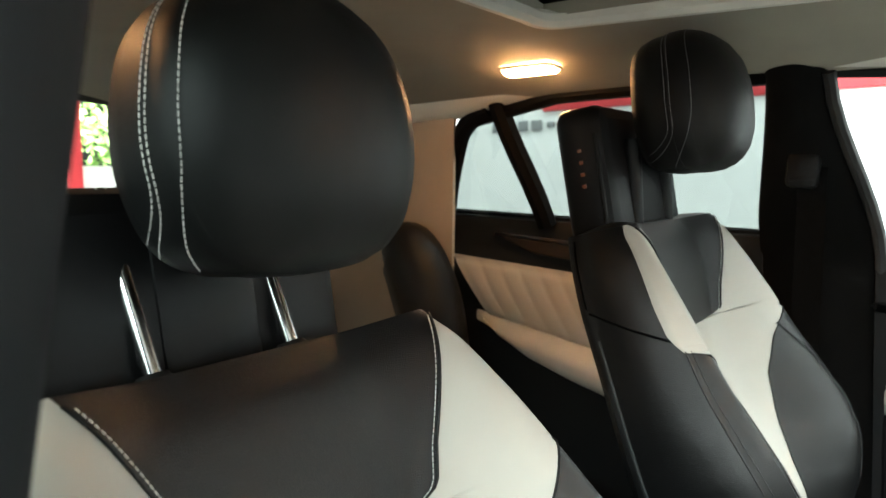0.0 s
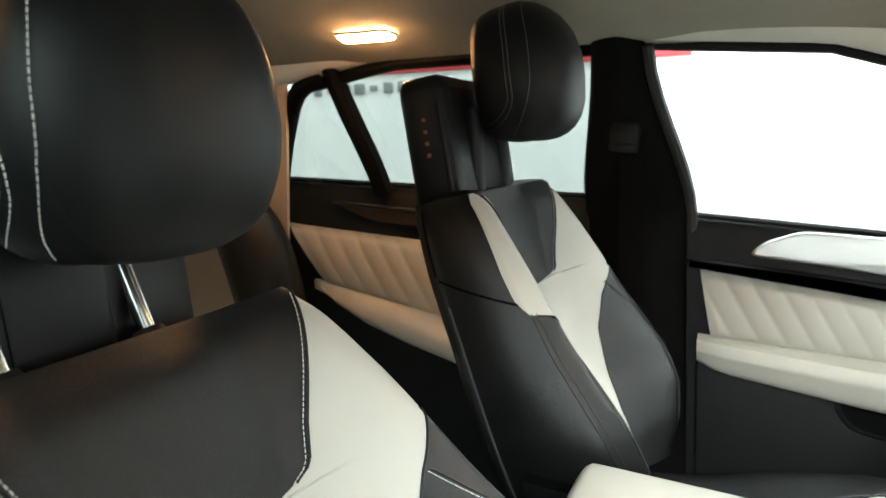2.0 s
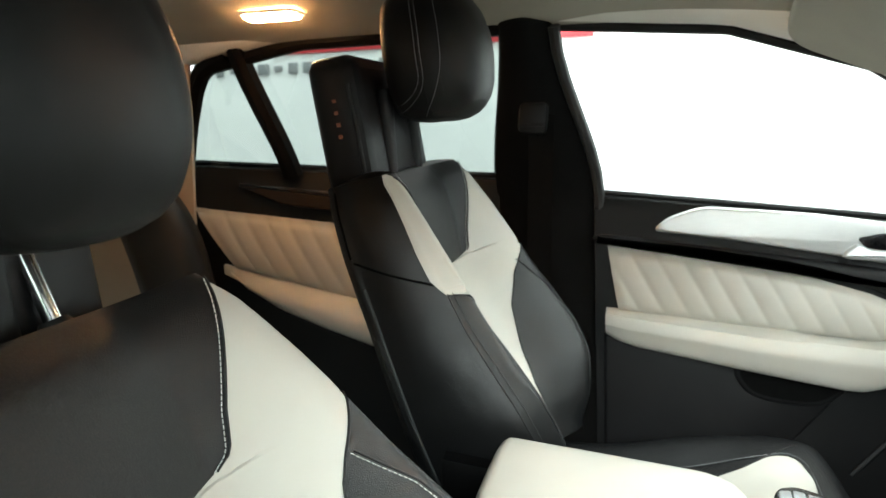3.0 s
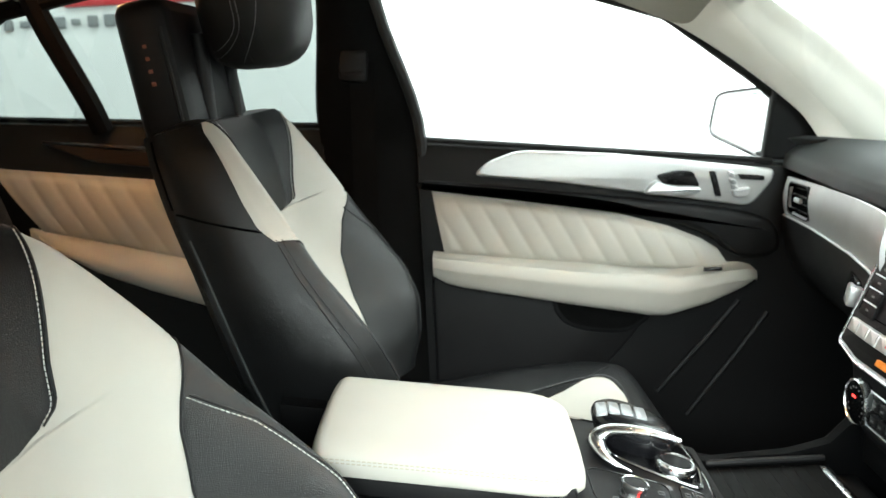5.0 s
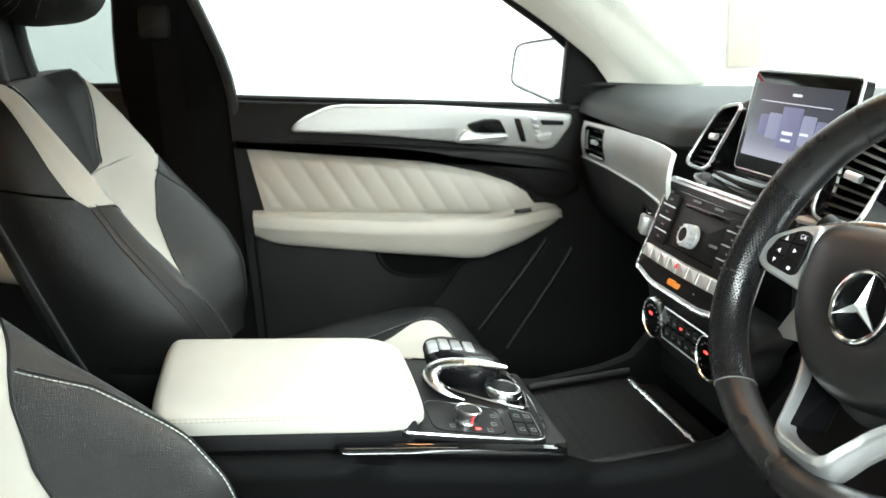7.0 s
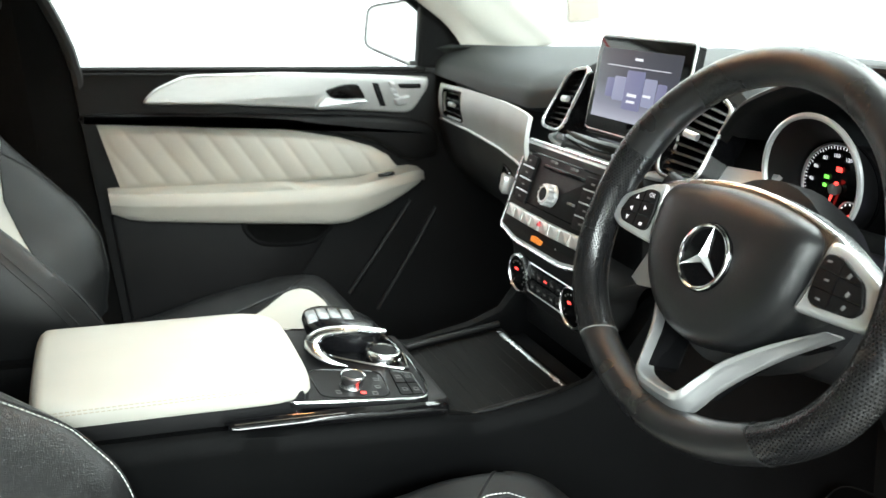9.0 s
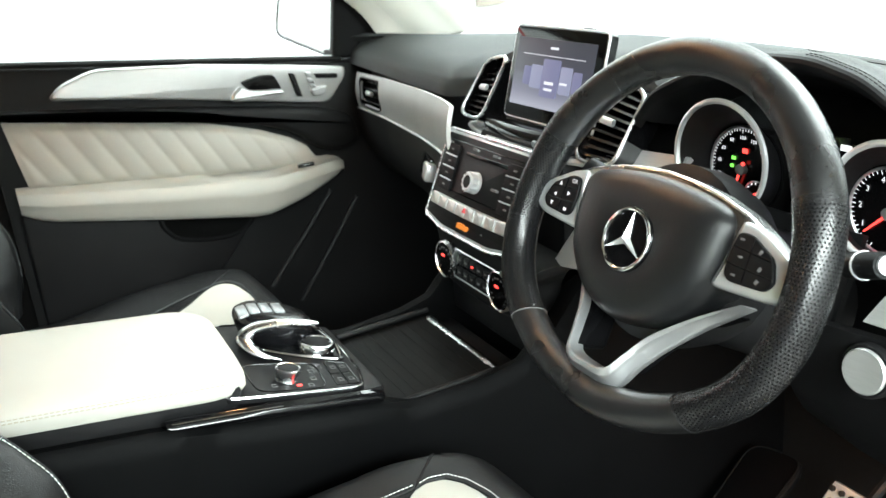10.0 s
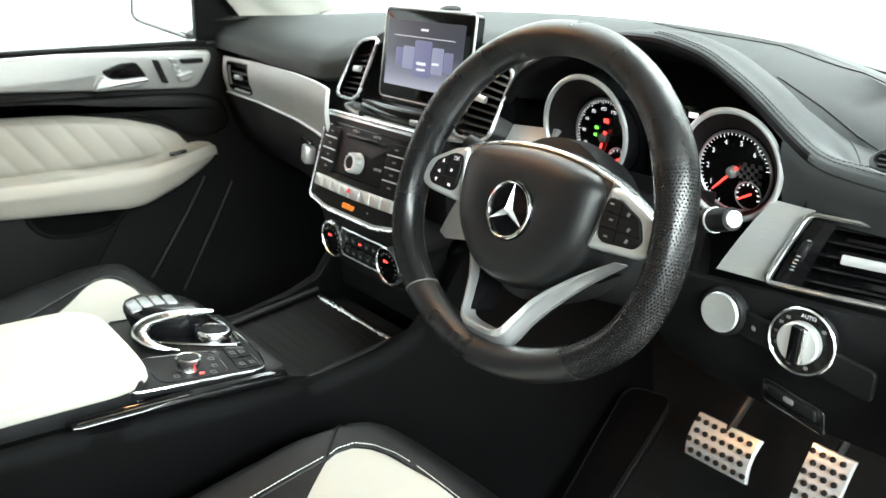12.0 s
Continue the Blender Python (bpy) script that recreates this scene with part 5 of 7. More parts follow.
part("glove_latch", box((0.121, 0.226, 0.992), (0.018, 0.030, 0.028), 0.004, pose(0, 0, 0, 0, 12, -18)), M_SILVER, dash)
part("glove_latch_recess", box((0.136, 0.252, 0.992), (0.018, 0.062, 0.038), 0.004, pose(0, 0, 0, 0, 12, -18)), M_PIANO, dash)


def vent(name, corners, nslat, label, tilt=0.0, knob=True, depth=0.03, rnd=(0.18, 0.18), edge=0.0026):
    """An air vent: corners 3D of its mouth (four, in order), with frame, slats and thumb wheel."""
    t_ = thing(name, sum((Vector(c) for c in corners), V(0, 0, 0)) / 4, label, "air vent", "dashboard vents")
    a, b, c, d = (Vector(k) for k in corners)     # lower left, lower right, upper right, upper left
    nrm = (b - a).cross(d - a).normalized()
    if nrm.x > 0:
        nrm = -nrm

    def at(u, v, w=0):
        return (a * (1 - u) + b * u) * (1 - v) + (d * (1 - u) + c * u) * v + nrm * w
    loop = [(p[0] / rnd[1] * rnd[0], p[1]) for p in round_poly([(0, 0), (rnd[1] / rnd[0], 0), (rnd[1] / rnd[0], 1), (0, 1)], rnd[1], 5)]
    part("frame", tube([at(p[0], p[1], 0.002) for p in loop], edge, 8, True), M_SATIN if edge > 0.002 else M_DARK, t_, "satin silver frame" if edge > 0.002 else "")
    part("duct", loft([[at(p[0], p[1], w) for p in loop] for w in (0.001, -depth)], True, (False, True)), M_PIANO, t_)
    for k in range(nslat):
        v = (k + 0.7) / (nslat + 0.4)
        n_ = 8
        part("slat", loft([[at(0.03 + 0.94 * j / n_, v, -0.004), at(0.03 + 0.94 * j / n_, v + 0.03, -0.005), at(0.03 + 0.94 * j / n_, v + 0.07, -0.018), at(0.03 + 0.94 * j / n_, v + 0.02, -0.018)] for j in range(n_ + 1)]), M_PADGLOSS, t_)
    if knob:
        part("slider", tube([at(0.36, 0.5, 0.002), at(0.64, 0.5, 0.002)], 0.0045, 8, flat=(nrm, 0.7)), M_SILVER, t_, "silver slider")
    return t_


vent("end_vent", [trim_pt(0.045, 0.10) + V(-0.001, 0, 0), trim_pt(0.265, 0.10) + V(-0.001, 0, 0), trim_pt(0.235, 0.90) + V(-0.001, 0, 0), trim_pt(0.045, 0.90) + V(-0.001, 0.0, 0)], 4, "square black end vent set in the silver trim", depth=0.03, edge=0.0014)
vent("centre_vent", [(0.154, 0.172, 1.088), (0.154, 0.113, 1.086), (0.197, 0.098, 1.172), (0.197, 0.153, 1.162)], 10, "tall centre vent with black slats and silver frame", depth=0.035, rnd=(0.32, 0.17))
vent("centre_vent", [(0.148, -0.113, 1.074), (0.148, -0.184, 1.076), (0.198, -0.187, 1.156), (0.198, -0.100, 1.174)], 10, "tall centre vent with black slats and silver frame", depth=0.035, rnd=(0.32, 0.17))
# gloss housing between the vents, carrying the screen
hous = thing("screen_housing", (0.15, 0, 1.08), "piano black housing under the centre screen", "housing")
hz = smooth_loop([(-0.105, 1.072), (0.105, 1.072), (0.10, 1.10), (0.082, 1.165), (0.0, 1.175), (-0.082, 1.165), (-0.10, 1.10)], 5)
part("body", plate(hz, lambda u, v, w: V(0.222 - w - 0.25 * (1.12 - v), u, v), 0.012, 0.006), M_PIANO, hous)
def ledge_x(y):
    return 0.141 + 1.15 * y * y


part("ledge", loft([[V(ledge_x(y) + a, y, 1.083 + b) for a, b in ((0.05, -0.010), (0.004, -0.010), (0.0, -0.006), (-0.001, 0.0), (0.003, 0.006), (0.010, 0.010), (0.05, 0.014))] for y in np.linspace(-0.125, 0.135, 24)]), M_PIANO, hous, "gloss black bowed ledge")
part("lower_band", loft([[V(ledge_x(y) - 0.008 + a, y, 1.069 + b) for a, b in ((0.04, -0.004), (0.0, -0.004), (-0.0015, 0.0), (0.001, 0.0035), (0.04, 0.004))] for y in np.linspace(-0.16, 0.172, 24)]), M_SILVER, hous, "satin silver band under the vents")
for yy in (0.112, -0.045):
    part("ledge_key", box((ledge_x(yy) - 0.002, yy, 1.080), (0.006, 0.020, 0.008), 0.002), M_KEYGREY, hous)
# centre screen
sc = thing("centre_screen", (0.19, -0.012, 1.1), "free-standing screen showing a grey menu with blue tiles", "display screen")


def on_screen(u, v, w):
    """u to the right as the driver sees it, v up, w towards the viewer."""
    t = radians(14)
    return V(0.168 - w * math.cos(t) + v * math.sin(t), -0.019 - u, 1.092 + v * math.cos(t) + w * math.sin(t))


so = round_poly([(-0.097, 0.006), (0.097, 0.006), (0.097, 0.128), (-0.097, 0.128)], 0.008, 4)
part("casing", plate(so, lambda u, v, w: on_screen(u, v, w - 0.016), 0.016, 0.003), M_PIANO, sc)
part("edge", tube([on_screen(p[0], p[1], -0.003) for p in so], 0.0018, 6, True), M_SILVER, sc, "thin silver edge")
scm, nt, pb = node_mat("screen_picture")
tcn = nt.nodes.new("ShaderNodeTexCoord")
sep = nt.nodes.new("ShaderNodeSeparateXYZ")
nt.links.new(tcn.outputs["Object"], sep.inputs[0])
mrn = nt.nodes.new("ShaderNodeMapRange")
mrn.inputs["From Min"].default_value, mrn.inputs["From Max"].default_value = 1.10, 1.21
nt.links.new(sep.outputs["Z"], mrn.inputs["Value"])
rampn = nt.nodes.new("ShaderNodeValToRGB")
els = rampn.color_ramp.elements
els[0].position, els[0].color = 0.0, (0.55, 0.57, 0.66, 1)
els[1].position, els[1].color = 1.0, (0.05, 0.055, 0.065, 1)
e2 = els.new(0.3)
e2.color = (0.20, 0.21, 0.27, 1)
e3 = els.new(0.55)
e3.color = (0.06, 0.065, 0.085, 1)
nt.links.new(mrn.outputs["Result"], rampn.inputs[0])
nt.links.new(rampn.outputs[0], pb.inputs["Emission Color"])
pb.inputs["Specular IOR Level"].default_value = 0.15
pb.inputs["Emission Strength"].default_value = 0.8
pb.inputs["Base Color"].default_value = (0.01, 0.01, 0.012, 1)
pb.inputs["Roughness"].default_value = 0.35
pic = part("display", plate([(-0.085, 0.024), (0.082, 0.024), (0.082, 0.113), (-0.085, 0.113)], on_screen, 0.0012, 0.0004), scm, sc, "lit menu picture")
M_TILEA = glow("menu_tile_blue", (0.15, 0.16, 0.28), 0.8)
M_TILEB = glow("menu_tile_pale", (0.24, 0.26, 0.38), 0.8)
M_TEXT = glow("menu_text", (0.75, 0.78, 0.85), 0.8)
for u, w_, h_, z_, m_ in ((0.0, 0.036, 0.048, 0.0030, M_TILEA), (0.032, 0.024, 0.034, 0.0022, M_TILEB), (0.055, 0.018, 0.026, 0.0020, M_TILEA), (-0.032, 0.024, 0.030, 0.0022, M_TILEB), (-0.053, 0.016, 0.024, 0.0020, M_TILEA)):
    part("menu_tile", plate(round_poly([(u - w_ / 2, 0.064 - h_ / 2), (u + w_ / 2, 0.064 - h_ / 2), (u + w_ / 2, 0.064 + h_ / 2), (u - w_ / 2, 0.064 + h_ / 2)], 0.003), on_screen, z_, 0.0003), m_, pic)
for u, v, w_, h_ in ((0.0, 0.102, 0.014, 0.003), (0.0, 0.092, 0.13, 0.0008), (0.0, 0.058, 0.020, 0.004), (0.0, 0.050, 0.018, 0.003), (0.03, 0.060, 0.014, 0.003)):
    part("menu_bar", plate([(u - w_ / 2, v - h_ / 2), (u + w_ / 2, v - h_ / 2), (u + w_ / 2, v + h_ / 2), (u - w_ / 2, v + h_ / 2)], on_screen, 0.0034, 0.0002), M_TEXT, pic)
# ---- centre stack ----
st = thing("centre_stack", (0.09, 0, 0.95), "black radio panel with knob and keys in a silver frame", "control panel")


def on_stack(u, v, w):
    """u to the driver's right, v up along the panel from its lower edge."""
    t = math.atan2(0.048, 0.118)
    n_ = V(-math.cos(t), 0, math.sin(t))
    return V(0.052 + v * math.sin(t) + 0.35 * u * u, -u, 0.968 + v * math.cos(t)) + n_ * w


outl = round_poly([(-0.116, 0.0), (-0.06, -0.008), (0.06, -0.008), (0.116, 0.0), (0.108, 0.126), (-0.108, 0.126)], 0.008, 4)
part("frame", plate(outl, lambda u, v, w: on_stack(u, v, w - 0.02), 0.022, 0.004), M_SILVER, st, "satin silver frame")
part("frame_edge", tube([on_stack(p[0], p[1], 0.001) for p in outl], 0.0024, 8, True), M_SATIN, st, "satin silver outline")
inl = inset_poly(outl, 0.0055)
part("face", plate(inl, on_stack, 0.0045, 0.002), M_BUTTON, st)
vk = on_stack(0, 0.068, 0.004)
vn = (on_stack(0, 0.068, 0.02) - on_stack(0, 0.068, 0.0)).normalized()
vkn = part("volume_knob", revolve([(0.0145, 0.0), (0.0145, 0.003), (0.0125, 0.005), (0.0118, 0.0135), (0.0105, 0.0148), (0.0085, 0.0144)], vk, vn, 36, cap=(True, False)), M_SILVER, st, "chrome volume knob")
part("cap", revolve([(0.0085, 0.0142), (0.008, 0.0136), (0.0, 0.0134)], vk, vn, 36), M_BUTTON, vkn, "dark cap")
for k in range(12):
    a = 2 * math.pi * k / 12
    e1_, e2_ = V(0, 1, 0), vn.cross(V(0, 1, 0))
    part("scallop", tube([vk + (e1_ * math.cos(a) + e2_ * math.sin(a)) * 0.0122 + vn * h for h in (0.004, 0.0135)], 0.0019, 6), M_SILVER, vkn)
part("slot", plate(round_poly([(-0.04, 0.098), (0.07, 0.098), (0.07, 0.103), (-0.04, 0.103)], 0.002), on_stack, 0.0052, 0.0005), M_PIANO, st, "disc slot")
part("slot_panel", tube([on_stack(p[0], p[1], 0.0046) for p in round_poly([(-0.098, 0.045), (0.098, 0.045), (0.095, 0.112), (-0.095, 0.112)], 0.004)], 0.0008, 5, True), M_PIANO, st)
for sg in (-1, 1):
    for k in range(4):
        v = 0.050 + 0.0165 * k
        part("key", plate(round_poly([(sg * 0.078 - 0.0175, v - 0.0075), (sg * 0.078 + 0.0175, v - 0.0075), (sg * 0.078 + 0.0175, v + 0.0075), (sg * 0.078 - 0.0175, v + 0.0075)], 0.0015), on_stack, 0.0056, 0.0006), M_BUTTON, st)
        part("key_mark", plate([(sg * 0.078 - 0.004, v - 0.0012), (sg * 0.078 + 0.003, v - 0.0012), (sg * 0.078 + 0.003, v + 0.0012), (sg * 0.078 - 0.004, v + 0.0012)], on_stack, 0.0059, 0.0002), M_GREYPRINT, st)
        if k < 3:
            part("key_bar", tube([on_stack(sg * 0.078 - 0.0165, v + 0.0083, 0.0058), on_stack(sg * 0.078 + 0.0165, v + 0.0083, 0.0058)], 0.0009, 6), M_SILVER, st, "thin silver bar")
for u, v in ((-0.02, 0.109), (0.03, 0.109), (0.045, 0.068), (-0.09, 0.108)):
    part("mark", plate([(u - 0.006, v - 0.0015), (u + 0.006, v - 0.0015), (u + 0.006, v + 0.0015), (u - 0.006, v + 0.0015)], on_stack, 0.0058, 0.0003), M_GREYPRINT, st)
for k in range(8):
    u = -0.084 + 0.024 * k
    part("toggle_key", plate(round_poly([(u - 0.0117, 0.020), (u + 0.0117, 0.020), (u + 0.0117, 0.036), (u - 0.0117, 0.036)], 0.001), on_stack, 0.0095, 0.002), M_ALU, st, "satin silver toggle key")
part("hazard_mark", plate([(-0.004, 0.027), (0.004, 0.027), (0.0, 0.033)], on_stack, 0.0112, 0.0003), M_RED, st)
part("airbag_light", plate(round_poly([(-0.016, 0.004), (-0.002, 0.004), (-0.002, 0.011), (-0.016, 0.011)], 0.001), on_stack, 0.0052, 0.0003), M_AMBER, st, "lit amber warning text")
part("airbag_light", plate(round_poly([(0.001, 0.004), (0.008, 0.004), (0.008, 0.010), (0.001, 0.010)], 0.001), on_stack, 0.0052, 0.0003), M_AMBER, st)
part("body", box((0.19, 0, 1.0), (0.10, 0.20, 0.16), 0.01), M_DARK, st)
# climate panel
cl = thing("climate_panel", (0.08, 0, 0.9), "black climate panel with two chrome ringed dials", "control panel")


def on_clim(u, v, w):
    return V(0.066 + 0.3 * u * u - w + 0.10 * (v - 0.905), -u, v)


cp = smooth_loop([(-0.112, 0.955), (0.112, 0.955), (0.118, 0.92), (0.108, 0.882), (0.06, 0.868), (-0.06, 0.868), (-0.108, 0.882), (-0.118, 0.92)], 4)
part("body", plate(cp, lambda u, v, w: on_clim(u, v, w - 0.05), 0.05, 0.012), M_DARK, cl)
cr = round_poly([(-0.072, 0.928), (0.072, 0.928), (0.06, 0.888), (-0.06, 0.888)], 0.006)
part("key_field", plate(cr, on_clim, 0.003, 0.001), M_PIANO, cl)
part("field_rim", tube([on_clim(p[0], p[1], 0.003) for p in cr], 0.0012, 5, True), M_SILVER, cl)
for sg in (-1, 1):
    c = on_clim(sg * 0.071, 0.908, 0)
    dl = part("dial", revolve([(0.026, 0.0), (0.0275, 0.006), (0.0272, 0.011), (0.0256, 0.0125), (0.0248, 0.0105)], c, (-1, 0, 0.05), 48, cap=(True, False)), M_SATIN, cl, "chrome ringed dial")
    part("dial_face", revolve([(0.0248, 0.0103), (0.0, 0.0103)], c, (-1, 0, 0.05), 48), M_PIANO, dl)
    part("dial_light", box(c + V(-0.0108, 0.004, 0.006), (0.001, 0.008, 0.003), 0.0004), M_REDGLOW, dl)
    for k in range(14):
        a = 2 * math.pi * k / 16 + 0.8
        part("dial_mark", box(c + V(-0.0106, 0.018 * math.cos(a), 0.018 * math.sin(a)), (0.0008, 0.0022, 0.0022), 0.0002), M_GREYPRINT, dl)
for k in range(5):
    u = -0.034 + 0.017 * k
    for v in (0.918, 0.900):
        part("key", plate(round_poly([(u - 0.007, v - 0.006), (u + 0.007, v - 0.006), (u + 0.007, v + 0.006), (u - 0.007, v + 0.006)], 0.0015), on_clim, 0.0065, 0.0015), M_BUTTON, cl)
        part("key_mark", plate([(u - 0.003, v - 0.0012), (u + 0.003, v - 0.0012), (u + 0.003, v + 0.0012), (u - 0.003, v + 0.0012)], on_clim, 0.0069, 0.0002), M_GREYPRINT if (k, v) != (2, 0.918) else M_REDGLOW, cl)
part("opening", box((0.17, 0, 0.84), (0.16, 0.24, 0.06), 0.006), M_DARK, cl)
# ---- instrument cluster and driver's side of the dash ----
cw_ = thing("instrument_cowl", (0.25, -0.385, 1.1), "dark grey instrument cowl with stitched edge", "cowl")
CY = -0.392


def edge_z(y):
    """Height of the cowl's edge across the driver's side: an arch that runs out into the dash lip."""
    return sinterp([-0.76, -0.635, -0.605, -0.578, -0.55, -0.51, -0.46, -0.41, -0.36, -0.31, -0.26, -0.22, -0.20, -0.185],
                   [1.105, 1.112, 1.115, 1.119, 1.139, 1.171, 1.200, 1.212, 1.212, 1.201, 1.184, 1.166, 1.15, 1.12], y, 0.012)


def dash_base(y):
    return interp([-0.76, -0.66, -0.60, -0.54, -0.46, -0.38, -0.2], [1.094, 1.100, 1.106, 1.118, 1.140, 1.152, 1.154], y)


def crease_x(y):
    """Where the cowl's dome runs out on the dash."""
    return sinterp([-0.76, -0.62, -0.585, -0.57, -0.555, -0.53, -0.50, -0.46, -0.40, -0.2], [0.205, 0.215, 0.248, 0.272, 0.292, 0.316, 0.336, 0.352, 0.38, 0.38], y, 0.006)


def hood_pt(y, x):
    k = sstep(0.185, crease_x(y), x) ** 1.4
    return V(x, y, edge_z(y) * (1 - k) + (dash_base(y) - 0.012) * k + 0.006 * math.sin(math.pi * sstep(0.175, crease_x(y), x)) * (1 - k))


yy_ = list(np.linspace(-0.752, -0.186, 70))
part("hood", loft([[hood_pt(y, x) + V(0, 0, dz) for y in yy_] for x, dz in [(0.180, 0.0033), (0.186, 0.004)] + [(0.195 + 0.0085 * k, 0.003 * (k < 1)) for k in range(30)]], False), M_DASH, cw_)
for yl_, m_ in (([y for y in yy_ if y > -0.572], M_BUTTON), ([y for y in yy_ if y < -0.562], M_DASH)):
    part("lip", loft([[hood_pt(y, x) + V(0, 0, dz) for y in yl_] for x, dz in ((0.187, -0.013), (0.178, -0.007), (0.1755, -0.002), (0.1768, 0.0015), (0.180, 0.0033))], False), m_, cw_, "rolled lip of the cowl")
# thin dark tube paints the shade in the crease where the dome ends
part("crease_shade", tube([hood_pt(y, crease_x(y)) + V(0, 0, 0.0) for y in np.linspace(-0.44, -0.592, 40)], 0.0011, 6), M_DARK, cw_)
dv = part("demister_vent", revolve([(0.021, 0.0), (0.021, 0.003), (0.018, 0.0045), (0.0165, 0.003)], (0.262, -0.607, 1.104), (-0.35, -0.1, 1), 32, cap=(True, False)), M_DARK, cw_, "round black demister vent")
for k in range(4):
    part("slat", box((0.262 + 0.0075 * (k - 1.5), -0.607, 1.1075 - 0.35 * 0.0075 * (1.5 - k)), (0.003, 0.030 - 0.006 * abs(k - 1.5), 0.003), 0.0006), M_BUTTON, dv)
ty_ = [y for y in yy_ if -0.585 < y < -0.19]
part("tunnel", loft([[V(x, CY + (y - CY) * k, edge_z(y) - d) for y in ty_] for x, k, d in ((0.178, 1.0, 0.006), (0.19, 0.985, 0.014), (0.262, 0.95, 0.03))], False), M_DARK, cw_)
part("tunnel_side", loft([[V(x, y, z) for z in (1.10, 1.06, 1.0)] for x, y in ((0.18, -0.572), (0.262, -0.556))], False), M_DARK, cw_)
part("lip_face", loft([[V(0.1765, y, edge_z(y) - 0.004), V(0.174, y, edge_z(y) - 0.014), V(0.178, y, (edge_z(y) + 1.066) / 2), V(0.186, y, 1.066), V(0.21, y, 1.064)] for y in yy_ if y < -0.545], False), M_DASH, cw_, "dark grey pad under the stitched lip")
for dx in (0.184, 0.189):
    stitches([hood_pt(y, dx) + V(0, 0, 0.0045) for y in np.linspace(-0.40, -0.75, 80)], lambda k: V(-0.3, -0.3, 1), "stitching", cw_, pitch=0.0050, length=0.0036, width=0.0003, material=M_THREAD)
ic = thing("instrument_cluster", (0.24, -0.385, 1.08), "instrument cluster with two silver ringed dials and red needles", "instruments")
part("backing", box((0.264, -0.375, 1.055), (0.02, 0.31, 0.13), 0.006), M_DARK, ic)


def dial(cx, cy, cz, numerals, a0, a1, needle, ring_c, rs, ring_r):
    tb = part("tube", loft([[V(x, ring_c[0] + (cy - ring_c[0]) * t + r * math.cos(a), ring_c[1] + (cz - ring_c[1]) * t + r * math.sin(a)) for a in np.linspace(0, 2 * math.pi, 56, endpoint=False)] for x, r, t in ((0.178, ring_r, 0.0), (0.19, ring_r - 0.0015, 0.12), (0.24, 0.048 * rs, 1.0))], True, (False, False)), M_DARK, ic, "deep black dial tube")
    part("ring", tube([V(0.178, ring_c[0] + (ring_r + 0.001) * math.cos(a), ring_c[1] + (ring_r + 0.001) * math.sin(a)) for a in np.linspace(0, 2 * math.pi, 56, endpoint=False)], 0.0030, 8, True), M_SILVER, tb, "satin silver ring")
    fc = part("face", revolve([(0.05 * rs, 0.0), (0.05 * rs, 0.003), (0.0, 0.003)], (0.242, cy, cz), (-1, 0, 0), 56), M_PIANO, ic, "black dial face")

    def pt(r, a, w):
        return V(0.2385 - w, cy - rs * r * math.cos(a), cz + rs * r * math.sin(a))
    part("inner_ring", tube([pt(0.0455, a, 0) for a in np.linspace(0, 2 * math.pi, 56, endpoint=False)], 0.0016, 6, True), M_SILVER, fc)
    n_ = len(numerals)
    ticks = bmesh.new()
    m_ = (n_ - 1) * 5
    for k in range(m_ + 1):
        a = a0 + (a1 - a0) * k / m_
        l = 0.0045 if k % 5 == 0 else 0.003
        p, q, s = pt(0.0435, a, 0.0003), pt(0.0435 - l, a, 0.0003), (pt(0.02, a + math.pi / 2, 0) - pt(0, 0, 0)).normalized() * 0.0004
        ticks.faces.new([ticks.verts.new(v) for v in (p - s, p + s, q + s, q - s)])
    part("ticks", ticks, M_DIGIT, fc, "", False)
    for k, tx in enumerate(numerals):
        a = a0 + (a1 - a0) * k / (n_ - 1)
        c = pt(0.0335, a, 0.0004)
        if tx:
            lettering(tx, (0.0085 if len(tx) < 2 else 0.0058) * rs, lambda u, v, w, c=c: c + V(-w, -u, v), "numeral", fc, M_DIGIT)
    tip, tl = pt(0.034, needle, 0.004), pt(-0.008, needle, 0.004)
    part("needle", tube([tl, pt(0, 0, 0.004), tip], lambda t: 0.0022 * (1 - 0.6 * t), 6), M_REDGLOW, fc, "glowing red needle")
    part("hub", revolve([(0.006, 0.0), (0.006, 0.006), (0.004, 0.0075), (0.0, 0.0075)], pt(0, 0, 0), (-1, 0, 0), 20), M_SILVER, fc)
    sub = V(0.2385, cy - 0.020 * rs, cz - 0.024 * rs)
    sb = part("small_gauge", revolve([(0.0145, 0.0), (0.0145, 0.0015), (0.0, 0.0015)], sub, (-1, 0, 0), 28), M_BUTTON, fc)
    part("small_ring", tube([sub + V(-0.0015, 0.0145 * math.cos(a), 0.0145 * math.sin(a)) for a in np.linspace(0, 2 * math.pi, 28, endpoint=False)], 0.0009, 5, True), M_SILVER, sb)
    part("small_needle", tube([sub + V(-0.003, -0.004, 0.003), sub + V(-0.003, 0.010, -0.005)], 0.0012, 5), M_REDGLOW, sb)
    sm = bmesh.new()
    for k in range(9):
        a = math.radians(200 - 27 * k)
        box(sub + V(-0.0022, -0.012 * math.cos(a), 0.012 * math.sin(a)), (0.0006, 0.0012, 0.0025), m=pose(0, 0, 0, math.degrees(a) - 90, 0, 0), bm=sm)
    part("small_ticks", sm, M_DIGIT, sb, "", False)
    return fc


